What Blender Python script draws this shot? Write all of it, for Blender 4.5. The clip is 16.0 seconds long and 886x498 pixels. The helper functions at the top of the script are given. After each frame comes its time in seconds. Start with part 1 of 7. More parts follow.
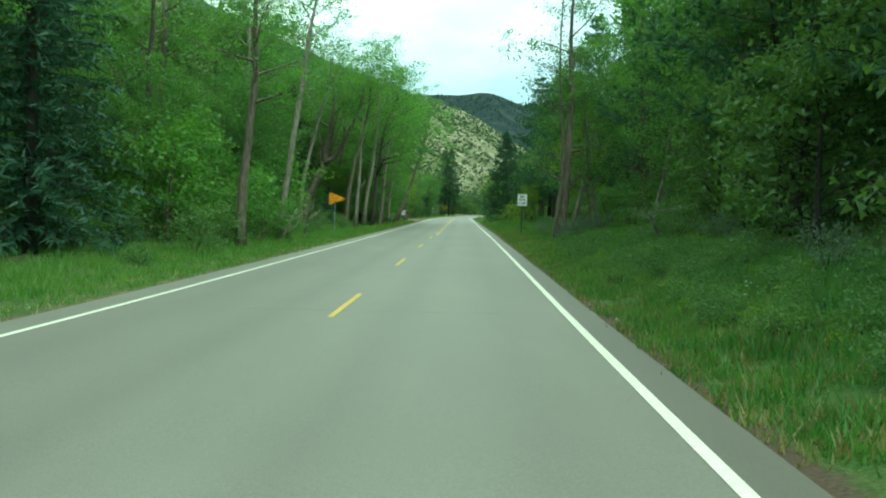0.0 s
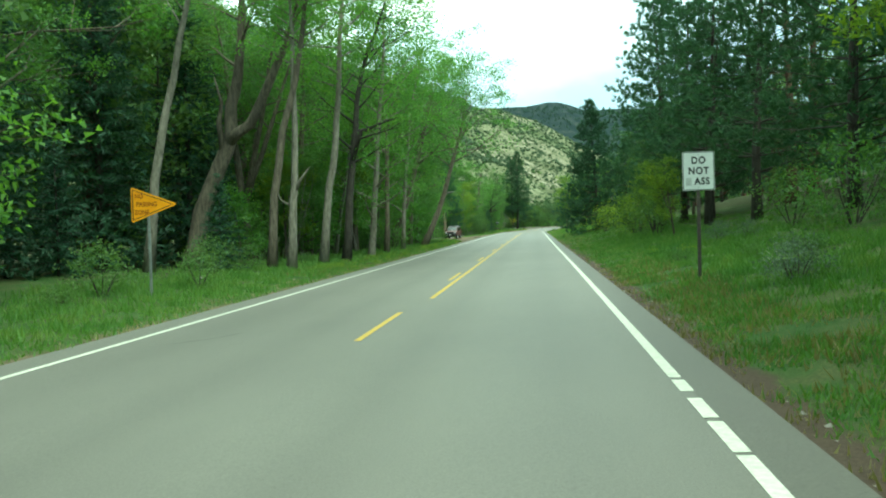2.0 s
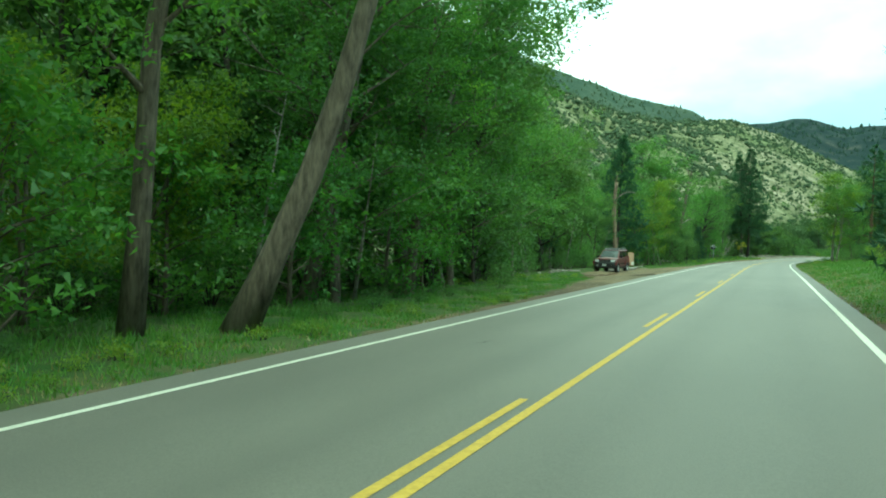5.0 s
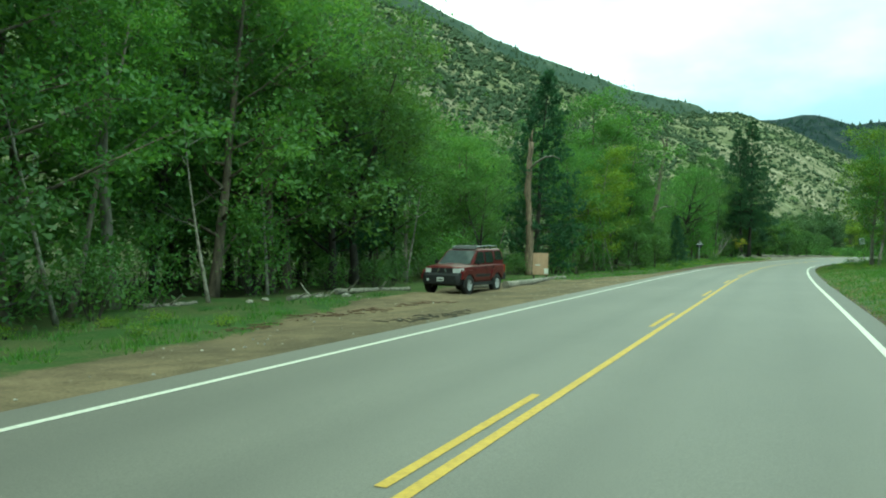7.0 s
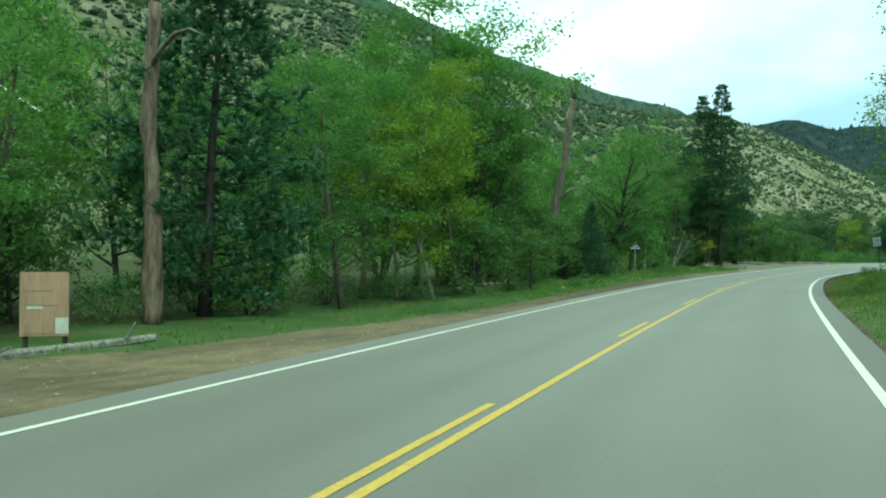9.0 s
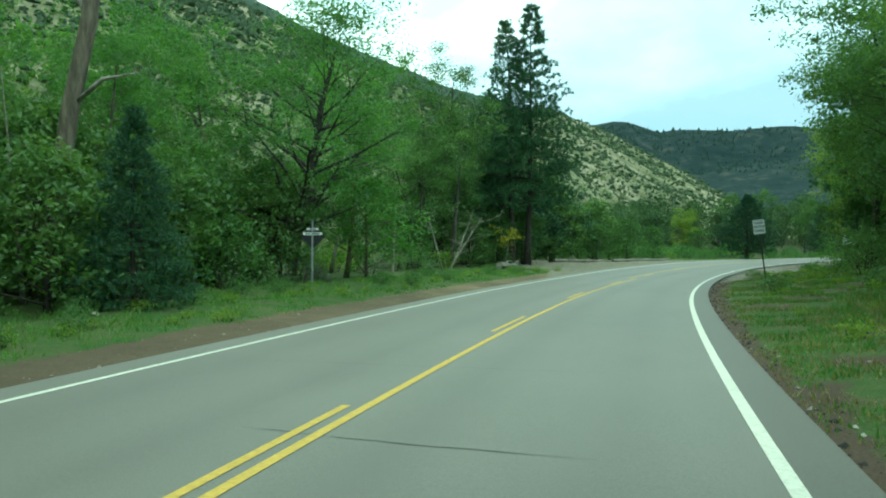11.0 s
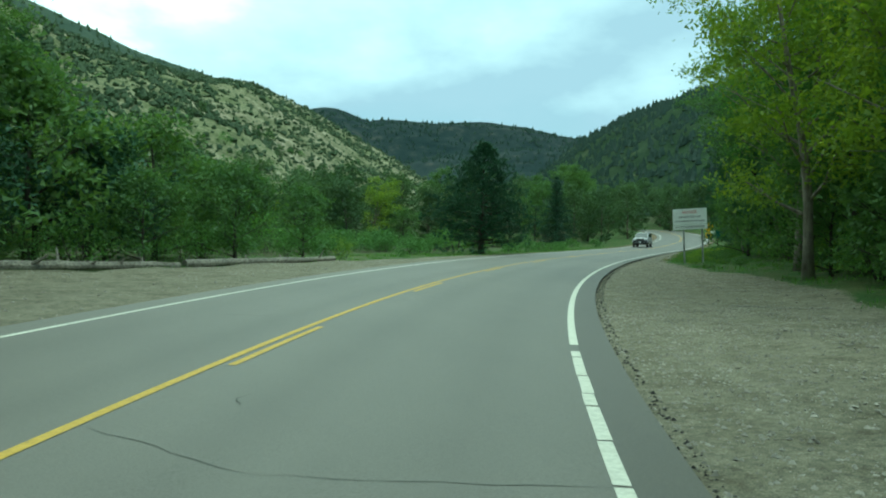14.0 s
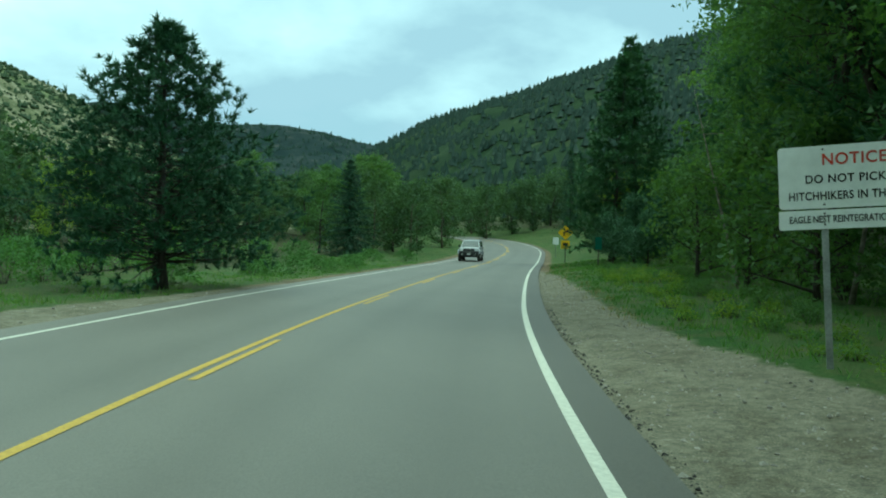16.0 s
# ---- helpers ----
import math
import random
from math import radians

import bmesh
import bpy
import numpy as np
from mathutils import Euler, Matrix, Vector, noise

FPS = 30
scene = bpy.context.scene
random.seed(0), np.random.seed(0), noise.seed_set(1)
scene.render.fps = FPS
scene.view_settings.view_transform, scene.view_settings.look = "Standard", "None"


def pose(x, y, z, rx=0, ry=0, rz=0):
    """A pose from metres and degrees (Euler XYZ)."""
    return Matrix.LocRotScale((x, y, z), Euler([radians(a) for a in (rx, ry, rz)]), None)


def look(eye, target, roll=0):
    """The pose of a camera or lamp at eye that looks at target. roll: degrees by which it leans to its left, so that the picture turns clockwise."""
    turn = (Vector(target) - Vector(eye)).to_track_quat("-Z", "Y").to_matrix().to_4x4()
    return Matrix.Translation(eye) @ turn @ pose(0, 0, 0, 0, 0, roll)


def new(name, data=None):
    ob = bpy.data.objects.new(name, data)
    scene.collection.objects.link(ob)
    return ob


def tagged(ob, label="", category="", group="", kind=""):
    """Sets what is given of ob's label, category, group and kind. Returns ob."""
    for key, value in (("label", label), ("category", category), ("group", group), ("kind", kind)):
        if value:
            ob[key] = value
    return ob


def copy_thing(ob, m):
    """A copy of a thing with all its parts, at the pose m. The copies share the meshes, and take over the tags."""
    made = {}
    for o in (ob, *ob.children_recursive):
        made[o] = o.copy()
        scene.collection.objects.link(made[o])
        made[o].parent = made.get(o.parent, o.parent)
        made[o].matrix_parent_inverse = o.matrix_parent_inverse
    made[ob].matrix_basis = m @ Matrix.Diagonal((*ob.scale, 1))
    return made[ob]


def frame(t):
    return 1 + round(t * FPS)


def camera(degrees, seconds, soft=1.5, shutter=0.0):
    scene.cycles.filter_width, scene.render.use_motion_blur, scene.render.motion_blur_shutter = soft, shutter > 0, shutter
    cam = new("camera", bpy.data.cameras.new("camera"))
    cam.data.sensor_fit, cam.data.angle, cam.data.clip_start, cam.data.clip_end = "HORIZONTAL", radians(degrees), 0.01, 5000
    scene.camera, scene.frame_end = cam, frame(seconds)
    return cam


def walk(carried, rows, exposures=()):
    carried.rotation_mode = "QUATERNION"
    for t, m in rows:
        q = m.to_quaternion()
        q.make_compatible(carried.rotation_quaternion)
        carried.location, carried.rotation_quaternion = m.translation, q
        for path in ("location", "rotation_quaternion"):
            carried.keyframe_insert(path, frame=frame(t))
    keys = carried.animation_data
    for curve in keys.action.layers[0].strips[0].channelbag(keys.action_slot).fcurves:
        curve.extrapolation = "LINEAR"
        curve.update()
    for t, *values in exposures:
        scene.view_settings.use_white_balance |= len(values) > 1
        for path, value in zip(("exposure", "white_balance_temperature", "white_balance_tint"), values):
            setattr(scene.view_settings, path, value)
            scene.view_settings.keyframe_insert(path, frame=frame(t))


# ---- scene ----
cam = camera(58.55, 16.0, soft=2.0)
# seconds, place in metres, turn in degrees
PATH = [
    (0.0, 1.95, -5.28, 1.784, 87.19, -1.87, 1.97),
    (0.5, 1.98, 4.18, 1.660, 87.21, -1.16, 1.54),
    (1.0, 2.04, 13.67, 1.613, 87.35, -0.49, 1.04),
    (1.5, 2.20, 23.20, 1.618, 86.98, 1.62, 2.84),
    (2.0, 2.20, 32.72, 1.631, 88.32, 1.58, 7.27),
    (2.5, 2.25, 42.19, 1.641, 89.36, 0.99, 12.71),
    (3.0, 2.02, 51.62, 1.650, 89.13, -0.48, 15.46),
    (3.2, 1.97, 55.38, 1.606, 89.20, -0.86, 17.18),
    (5.3, 1.32, 93.40, 1.643, 89.91, -1.11, 23.53),
    (5.5, 1.29, 96.91, 1.650, 90.24, -1.28, 23.61),
    (6.0, 1.29, 105.66, 1.681, 90.45, -1.73, 23.20),
    (6.5, 1.13, 114.39, 1.647, 90.34, -0.89, 23.16),
    (7.0, 1.07, 123.14, 1.657, 89.62, -0.84, 23.80),
    (7.5, 1.05, 131.93, 1.650, 88.93, -0.17, 24.08),
    (8.0, 1.12, 140.78, 1.678, 90.58, -0.61, 23.51),
    (8.2, 1.09, 144.32, 1.647, 90.70, -0.51, 23.31),
    (10.3, 0.92, 180.91, 1.593, 89.27, -0.54, 18.28),
    (10.5, 0.96, 184.33, 1.592, 89.70, -0.51, 16.30),
    (11.0, 1.25, 192.84, 1.543, 89.95, -0.26, 11.59),
    (11.5, 1.58, 201.33, 1.551, 90.33, -1.10, 6.38),
    (12.0, 2.27, 209.82, 1.494, 89.67, -1.86, 5.55),
    (12.5, 3.14, 218.37, 1.447, 89.98, -0.88, 3.04),
    (13.0, 4.21, 226.89, 1.455, 89.33, 0.05, -0.89),
    (13.5, 5.58, 235.33, 1.443, 88.39, 0.71, -5.68),
    (14.0, 7.16, 243.66, 1.535, 89.16, -0.85, -9.10),
    (14.5, 9.18, 251.80, 1.581, 88.32, -0.77, -13.27),
    (15.0, 11.62, 259.79, 1.669, 87.75, -0.53, -17.67),
    (15.5, 14.42, 267.64, 1.725, 88.62, -0.88, -21.36),
    (16.0, 17.60, 275.44, 1.792, 89.89, -1.13, -23.62),
]
walk(cam, [(t, pose(*p)) for t, *p in PATH], exposures=[(0.0, 0.95, 6250, -37), (0.5, 1.0, 6250, -36), (1.2, 1.3, 6250, -35), (2.0, 1.27, 6250, -31), (2.5, 1.38, 6150, -30), (3.2, 1.2, 6150, -32), (5.5, 1.0, 6100, -42), (6.3, 0.86, 6100, -41), (8.0, 0.78, 6000, -34), (10.5, 0.65, 5750, -36), (11.0, 0.72, 5750, -36), (12.0, 0.62, 5700, -35), (13.0, 0.72, 5750, -35), (13.5, 0.42, 5750, -33), (16.0, 0.33, 5720, -35)])

# ---- the line of the road ----
STEP = 1.14
S_AXIS = np.arange(-30, 620) * STEP
BEND = np.radians(np.interp(S_AXIS, [-34.2, 68.4, 125.4, 159.6, 188.1, 216.6, 245.1, 273.6, 302.1, 340, 375, 400, 430, 480, 800], [-0, 0.7, 0.55, 0.77, -0.81, -5.05, -12.54, -22.7, -29.57, -31.77, -31.07, -22.57, -7.57, 10.43, 10.43]))
ROAD_X, ROAD_Y = np.cumsum(-np.sin(BEND)) * STEP, np.cumsum(np.cos(BEND)) * STEP
ROAD_X, ROAD_Y = ROAD_X - np.interp(0, S_AXIS, ROAD_X), ROAD_Y - np.interp(0, S_AXIS, ROAD_Y)
ROAD_Z = np.interp(S_AXIS, [-34.2, 0, 68.4, 136.8, 193.8, 239.4, 273.6, 307.8, 350, 375, 400, 435, 800], [0.59, 0, 0.01, 0.03, -0.08, -0.12, 0.23, 0.36, 0.56, 1.26, 2.36, 4.06, 9])
ROAD_Z = np.convolve(np.pad(ROAD_Z, 10, mode="edge"), np.ones(21) / 21, "valid")


def cross_fall(s):
    return np.interp(s, [0, 68.4, 136.8, 182.4, 216.6, 250.8, 285, 319.2], [0.004, 0.014, 0.009, 0.016, 0.01, -0.017, -0.02, -0.003])


def plan(s, o):
    """x and y at s metres along the centre line and o metres to its right."""
    a = np.interp(s, S_AXIS, BEND)
    return np.interp(s, S_AXIS, ROAD_X) + o * np.cos(a), np.interp(s, S_AXIS, ROAD_Y) + o * np.sin(a)


def road_z(s, o):
    return np.interp(s, S_AXIS, ROAD_Z) + np.clip(o, -6, 6) * cross_fall(s)


def ground_z(s, o):
    """Height of the ground beside the road: a bank on the right, a shallow dip and flats on the left."""
    left = np.interp(s, [0, 60, 90, 120, 140, 185, 205, 218, 235, 250, 290, 330, 400], [0.1, 0.2, 0.1, -0.12, -0.27, -0.33, 0.1, 0.28, 0.2, 0.0, -0.05, -0.2, 0.3])
    left = left * np.interp(-o, [4.4, 5.2, 9, 30, 60], [0, 0.12, 1, 1.3, 1.6]) + np.interp(-o, [40, 70, 120], [0, 1.5, 9.0])
    bank = np.interp(s, [-60, 0, 60, 115, 150, 200, 238, 262, 300, 345, 420], [1.3, 1.3, 1.15, 1.0, 0.8, 0.5, 0.6, 0.25, 0.3, 0.7, 1.0])
    right = bank * np.interp(o, [4.2, 4.8, 6, 9, 15, 25, 60], [0, 0.02, 0.2, 0.75, 2.0, 4.0, 10.0])
    edge = -0.08 * np.interp(np.abs(o), [3.9, 4.3, 6], [1, 1, 0.4])
    lump = 0.04 * np.sin(s * 0.9 + o * 1.3 + 1.5 * np.sin(s * 0.31 - o * 0.7)) + 0.045 * np.sin(s * 0.37 - o * 0.8 + 1.3 * np.sin(o * 0.9)) + 0.03 * np.sin(s * 2.1 + o * 2.7 + 2 * np.sin(s * 0.5))
    z = road_z(s, o) + np.where(o < 0, left, right) + edge + lump * np.interp(np.abs(o), [4.6, 7, 12], [0.0, 0.5, 1.3])
    sink = np.interp(np.abs(o), [60, 110], [0, 1])
    return z * (1 - sink) - 4.0 * sink


def spot(s, o, lift=0.0):
    x, y = plan(s, o)
    return Vector((float(x), float(y), float(ground_z(s, o)) + lift))


def heading(s):
    return math.degrees(float(np.interp(s, S_AXIS, BEND)))


# ---- sky and sun: a bright broken overcast ----
SUN_UP, SUN_ROUND = 54.0, 142.0
SUN_FROM = Vector((math.sin(radians(SUN_ROUND)) * math.cos(radians(SUN_UP)), math.cos(radians(SUN_ROUND)) * math.cos(radians(SUN_UP)), math.sin(radians(SUN_UP))))
world = bpy.data.worlds.new("sky")
scene.world = world
world.use_nodes = True
wt = world.node_tree
wt.nodes.clear()


def node(tree, kind, **given):
    n = tree.nodes.new(kind)
    for key, value in given.items():
        n.inputs[key.replace("_", " ")].default_value = value
    return n


sky = wt.nodes.new("ShaderNodeTexSky")
sky.sky_type, sky.sun_disc = "NISHITA", False
sky.sun_elevation, sky.sun_rotation = radians(SUN_UP), radians(SUN_ROUND)
clear = node(wt, "ShaderNodeBackground", Strength=0.11)
wt.links.new(sky.outputs[0], clear.inputs[0])
coord = wt.nodes.new("ShaderNodeTexCoord")
flatten = wt.nodes.new("ShaderNodeSeparateXYZ")
wt.links.new(coord.outputs["Generated"], flatten.inputs[0])
lift = wt.nodes.new("ShaderNodeMath")
lift.operation = "ADD"
lift.inputs[1].default_value = 0.38
wt.links.new(flatten.outputs[2], lift.inputs[0])
dome = wt.nodes.new("ShaderNodeVectorMath")
dome.operation = "DIVIDE"
three = wt.nodes.new("ShaderNodeCombineXYZ")
for i in range(3):
    wt.links.new(lift.outputs[0], three.inputs[i])
wt.links.new(coord.outputs["Generated"], dome.inputs[0])
wt.links.new(three.outputs[0], dome.inputs[1])
thick = node(wt, "ShaderNodeTexNoise", Scale=1.0, Detail=6.0, Roughness=0.5)
wt.links.new(dome.outputs[0], thick.inputs["Vector"])
cover = wt.nodes.new("ShaderNodeValToRGB")
cover.color_ramp.elements[0].position, cover.color_ramp.elements[1].position = 0.24, 0.48
wt.links.new(thick.outputs[0], cover.inputs[0])
tone = node(wt, "ShaderNodeTexNoise", Scale=2.0, Detail=6.0, Roughness=0.5)
shift = node(wt, "ShaderNodeMapping", Location=(3.1, 1.7, 0.4))
wt.links.new(dome.outputs[0], shift.inputs[0])
wt.links.new(shift.outputs[0], tone.inputs["Vector"])
shades = wt.nodes.new("ShaderNodeValToRGB")
shades.color_ramp.elements[0].position, shades.color_ramp.elements[0].color = 0.22, (0.36, 0.43, 0.56, 1)
shades.color_ramp.elements[1].position, shades.color_ramp.elements[1].color = 0.62, (0.66, 0.75, 0.86, 1)
bright = shades.color_ramp.elements.new(0.85)
bright.color = (1.25, 1.25, 1.2, 1)
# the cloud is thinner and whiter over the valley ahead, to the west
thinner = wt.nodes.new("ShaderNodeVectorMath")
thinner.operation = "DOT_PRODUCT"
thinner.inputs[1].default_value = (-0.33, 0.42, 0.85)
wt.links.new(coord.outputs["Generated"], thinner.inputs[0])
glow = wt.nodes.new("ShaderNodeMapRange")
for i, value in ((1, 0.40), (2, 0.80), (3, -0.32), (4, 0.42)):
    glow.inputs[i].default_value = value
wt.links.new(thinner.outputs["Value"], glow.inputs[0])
billow = wt.nodes.new("ShaderNodeMath")
billow.operation = "MULTIPLY_ADD"
billow.inputs[1].default_value, billow.inputs[2].default_value = 1.7, -0.36
wt.links.new(tone.outputs[0], billow.inputs[0])
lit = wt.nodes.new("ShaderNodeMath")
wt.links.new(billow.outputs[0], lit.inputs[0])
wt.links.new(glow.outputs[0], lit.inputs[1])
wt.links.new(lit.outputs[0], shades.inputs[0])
cloud = node(wt, "ShaderNodeBackground", Strength=1.22)
wt.links.new(shades.outputs[0], cloud.inputs[0])
mixed = wt.nodes.new("ShaderNodeMixShader")
wt.links.new(cover.outputs[0], mixed.inputs[0])
wt.links.new(clear.outputs[0], mixed.inputs[1])
wt.links.new(cloud.outputs[0], mixed.inputs[2])
wt.links.new(mixed.outputs[0], wt.nodes.new("ShaderNodeOutputWorld").inputs[0])

sun = new("sun", bpy.data.lights.new("sun", "SUN"))
sun.data.energy, sun.data.angle, sun.data.color = 1.3, radians(20), (1.0, 0.96, 0.88)
sun.matrix_world = look(SUN_FROM * 200, (0, 0, 0))

# ---- materials ----


def material(name, rough=0.8, metal=0.0, spec=0.3):
    m = bpy.data.materials.new(name)
    m.use_nodes = True
    b = m.node_tree.nodes["Principled BSDF"]
    b.inputs["Roughness"].default_value, b.inputs["Metallic"].default_value = rough, metal
    b.inputs["Specular IOR Level"].default_value = spec
    return m, m.node_tree, b


def ramp(tree, source, stops):
    r = tree.nodes.new("ShaderNodeValToRGB")
    while len(r.color_ramp.elements) < len(stops):
        r.color_ramp.elements.new(0.5)
    for e, (at, c) in zip(r.color_ramp.elements, stops):
        e.position, e.color = at, (*c, 1) if len(c) == 3 else c
    tree.links.new(source, r.inputs[0])
    return r.outputs[0]


def noise_at(tree, scale, detail=4.0, rough=0.6, stretch=None, space="Object"):
    c = tree.nodes.new("ShaderNodeTexCoord")
    n = node(tree, "ShaderNodeTexNoise", Scale=scale, Detail=detail, Roughness=rough)
    if stretch:
        m = node(tree, "ShaderNodeMapping", Scale=stretch)
        tree.links.new(c.outputs[space], m.inputs[0])
        tree.links.new(m.outputs[0], n.inputs["Vector"])
    else:
        tree.links.new(c.outputs[space], n.inputs["Vector"])
    return n.outputs[0]


def blend(tree, a, b, how="MULTIPLY", amount=1.0):
    m = tree.nodes.new("ShaderNodeMix")
    m.data_type, m.blend_type = "RGBA", how
    if isinstance(amount, float):
        m.inputs[0].default_value = amount
    else:
        tree.links.new(amount, m.inputs[0])
    for slot, v in ((6, a), (7, b)):
        if isinstance(v, tuple):
            m.inputs[slot].default_value = (*v, 1)
        else:
            tree.links.new(v, m.inputs[slot])
    return m.outputs[2]


def bumpy(tree, b, source, strength=0.3, depth=0.02):
    n = node(tree, "ShaderNodeBump", Strength=strength, Distance=depth)
    tree.links.new(source, n.inputs["Height"])
    tree.links.new(n.outputs[0], b.inputs["Normal"])


def surface(name, dark, light, scale, rough=0.8, metal=0.0, bump=0.3, depth=0.02, stretch=None, patch=0.35, spec=0.3, space="Object"):
    """A plain surface with grain and larger stains."""
    m, t, b = material(name, rough, metal, spec)
    fine = noise_at(t, scale, 6, 0.65, stretch, space)
    wide = noise_at(t, scale * 0.09, 3, 0.5, stretch, space)
    c = ramp(t, fine, [(0.3, dark), (0.72, light)])
    low = 1 - patch
    c = blend(t, c, ramp(t, wide, [(0.35, (low, low, low)), (0.65, (1, 1, 1))]))
    t.links.new(c, b.inputs["Base Color"])
    if bump:
        bumpy(t, b, fine, bump, depth)
    return m


def leaf_material(name, shades, translucent=0.35):
    m = bpy.data.materials.new(name)
    m.use_nodes = True
    t = m.node_tree
    t.nodes.clear()
    g = t.nodes.new("ShaderNodeNewGeometry")
    o = t.nodes.new("ShaderNodeObjectInfo")
    mix = t.nodes.new("ShaderNodeMath")
    mix.operation = "MULTIPLY_ADD"
    mix.inputs[1].default_value = 0.20
    t.links.new(g.outputs["Random Per Island"], mix.inputs[0])
    part_of = t.nodes.new("ShaderNodeMath")
    part_of.operation = "MULTIPLY"
    part_of.inputs[1].default_value = 0.28
    t.links.new(o.outputs["Random"], part_of.inputs[0])
    clump = t.nodes.new("ShaderNodeMath")
    clump.operation = "MULTIPLY_ADD"
    clump.inputs[1].default_value = 1.25
    t.links.new(noise_at(t, 0.95, 4, 0.55), clump.inputs[0])
    less = t.nodes.new("ShaderNodeMath")
    less.operation = "SUBTRACT"
    less.inputs[1].default_value = 0.38
    t.links.new(part_of.outputs[0], less.inputs[0])
    t.links.new(less.outputs[0], clump.inputs[2])
    t.links.new(clump.outputs[0], mix.inputs[2])
    c = ramp(t, mix.outputs[0], [(i / (len(shades) - 1), s) for i, s in enumerate(shades)])
    d = node(t, "ShaderNodeBsdfDiffuse", Roughness=0.6)
    tr = t.nodes.new("ShaderNodeBsdfTranslucent")
    gl = node(t, "ShaderNodeBsdfGlossy", Roughness=0.55)
    gl.inputs[0].default_value = (0.9, 1.0, 0.95, 1)
    t.links.new(c, d.inputs[0])
    t.links.new(blend(t, c, (1.0, 1.0, 0.55)), tr.inputs[0])
    a = node(t, "ShaderNodeMixShader", Fac=translucent)
    t.links.new(d.outputs[0], a.inputs[1])
    t.links.new(tr.outputs[0], a.inputs[2])
    z = node(t, "ShaderNodeMixShader", Fac=0.025)
    t.links.new(a.outputs[0], z.inputs[1])
    t.links.new(gl.outputs[0], z.inputs[2])
    t.links.new(z.outputs[0], t.nodes.new("ShaderNodeOutputMaterial").inputs[0])
    return m


GREEN = leaf_material("cottonwood leaves", [(0.062, 0.132, 0.038), (0.105, 0.214, 0.054), (0.163, 0.300, 0.067), (0.254, 0.395, 0.087)], 0.5)
FRESH = leaf_material("fresh green leaves", [(0.062, 0.142, 0.035), (0.112, 0.244, 0.049), (0.187, 0.361, 0.062), (0.300, 0.476, 0.086)], 0.5)
LIGHT = leaf_material("yellowing leaves", [(0.085, 0.155, 0.026), (0.165, 0.265, 0.034), (0.27, 0.365, 0.042), (0.38, 0.44, 0.055)], 0.5)
YELLOW = leaf_material("autumn leaves", [(0.35, 0.36, 0.03), (0.55, 0.50, 0.04)])
OLIVE = leaf_material("shrub leaves", [(0.058, 0.114, 0.037), (0.095, 0.179, 0.050), (0.145, 0.240, 0.064), (0.211, 0.297, 0.084)], 0.45)
VALLEY = leaf_material("valley tree leaves", [(0.045, 0.085, 0.035), (0.072, 0.128, 0.05), (0.105, 0.168, 0.065), (0.145, 0.21, 0.085)], 0.4)
MEADOW = leaf_material("willow leaves", [(0.064, 0.14, 0.036), (0.11, 0.215, 0.052), (0.165, 0.285, 0.07)])
NEEDLE = leaf_material("pine needles", [(0.037, 0.09, 0.044), (0.066, 0.141, 0.062), (0.108, 0.196, 0.084)], 0.25)
SPRUCE = leaf_material("spruce needles", [(0.027, 0.068, 0.039), (0.046, 0.104, 0.054), (0.076, 0.14, 0.073)], 0.22)
JUNIPER = leaf_material("juniper needles", [(0.035, 0.08, 0.04), (0.06, 0.125, 0.062), (0.095, 0.175, 0.09)], 0.2)
PETAL = leaf_material("white petals", [(0.42, 0.45, 0.34), (0.62, 0.64, 0.54)], 0.3)
SAGE = leaf_material("sage leaves", [(0.09, 0.135, 0.085), (0.14, 0.19, 0.13), (0.20, 0.25, 0.18)], 0.25)
GRASS = leaf_material("grass blades", [(0.045, 0.112, 0.020), (0.085, 0.196, 0.032), (0.142, 0.262, 0.044), (0.235, 0.30, 0.075)], 0.35)
STRAW = leaf_material("faded grass", [(0.10, 0.11, 0.03), (0.22, 0.20, 0.07), (0.36, 0.31, 0.14)], 0.3)
HILLTREE = leaf_material("hill scrub", [(0.026, 0.046, 0.020), (0.044, 0.074, 0.030), (0.074, 0.106, 0.045), (0.115, 0.14, 0.07)], 0.1)
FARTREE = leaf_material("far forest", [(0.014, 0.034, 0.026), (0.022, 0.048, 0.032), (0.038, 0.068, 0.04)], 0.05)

BARK = surface("grey bark", (0.06, 0.05, 0.038), (0.26, 0.215, 0.16), 9, 0.95, bump=0.8, depth=0.03, stretch=(1, 1, 0.22))
PALE_BARK = surface("pale bark", (0.10, 0.09, 0.07), (0.37, 0.33, 0.265), 8, 0.9, bump=0.5, depth=0.02, stretch=(1, 1, 0.3))
RED_BARK = surface("pine bark", (0.07, 0.045, 0.03), (0.22, 0.14, 0.09), 7, 0.95, bump=0.9, depth=0.04, stretch=(1, 1, 0.25))
DARK_BARK = surface("dark bark", (0.03, 0.027, 0.023), (0.10, 0.088, 0.072), 9, 0.95, bump=0.7, depth=0.03, stretch=(1, 1, 0.3))
LOG_WOOD = surface("grey log wood", (0.085, 0.075, 0.06), (0.44, 0.41, 0.34), 11, 0.88, bump=1.0, depth=0.05)
DEAD_WOOD = surface("weathered wood", (0.10, 0.088, 0.07), (0.46, 0.42, 0.35), 6, 0.85, bump=0.9, depth=0.05)
SNAG_WOOD = surface("broken orange wood", (0.045, 0.035, 0.027), (0.41, 0.30, 0.205), 6, 0.9, bump=1.0, depth=0.08, stretch=(1, 1, 0.2))
STEEL = surface("galvanised steel", (0.30, 0.31, 0.31), (0.46, 0.47, 0.46), 30, 0.5, 0.6, 0.1, 0.003)
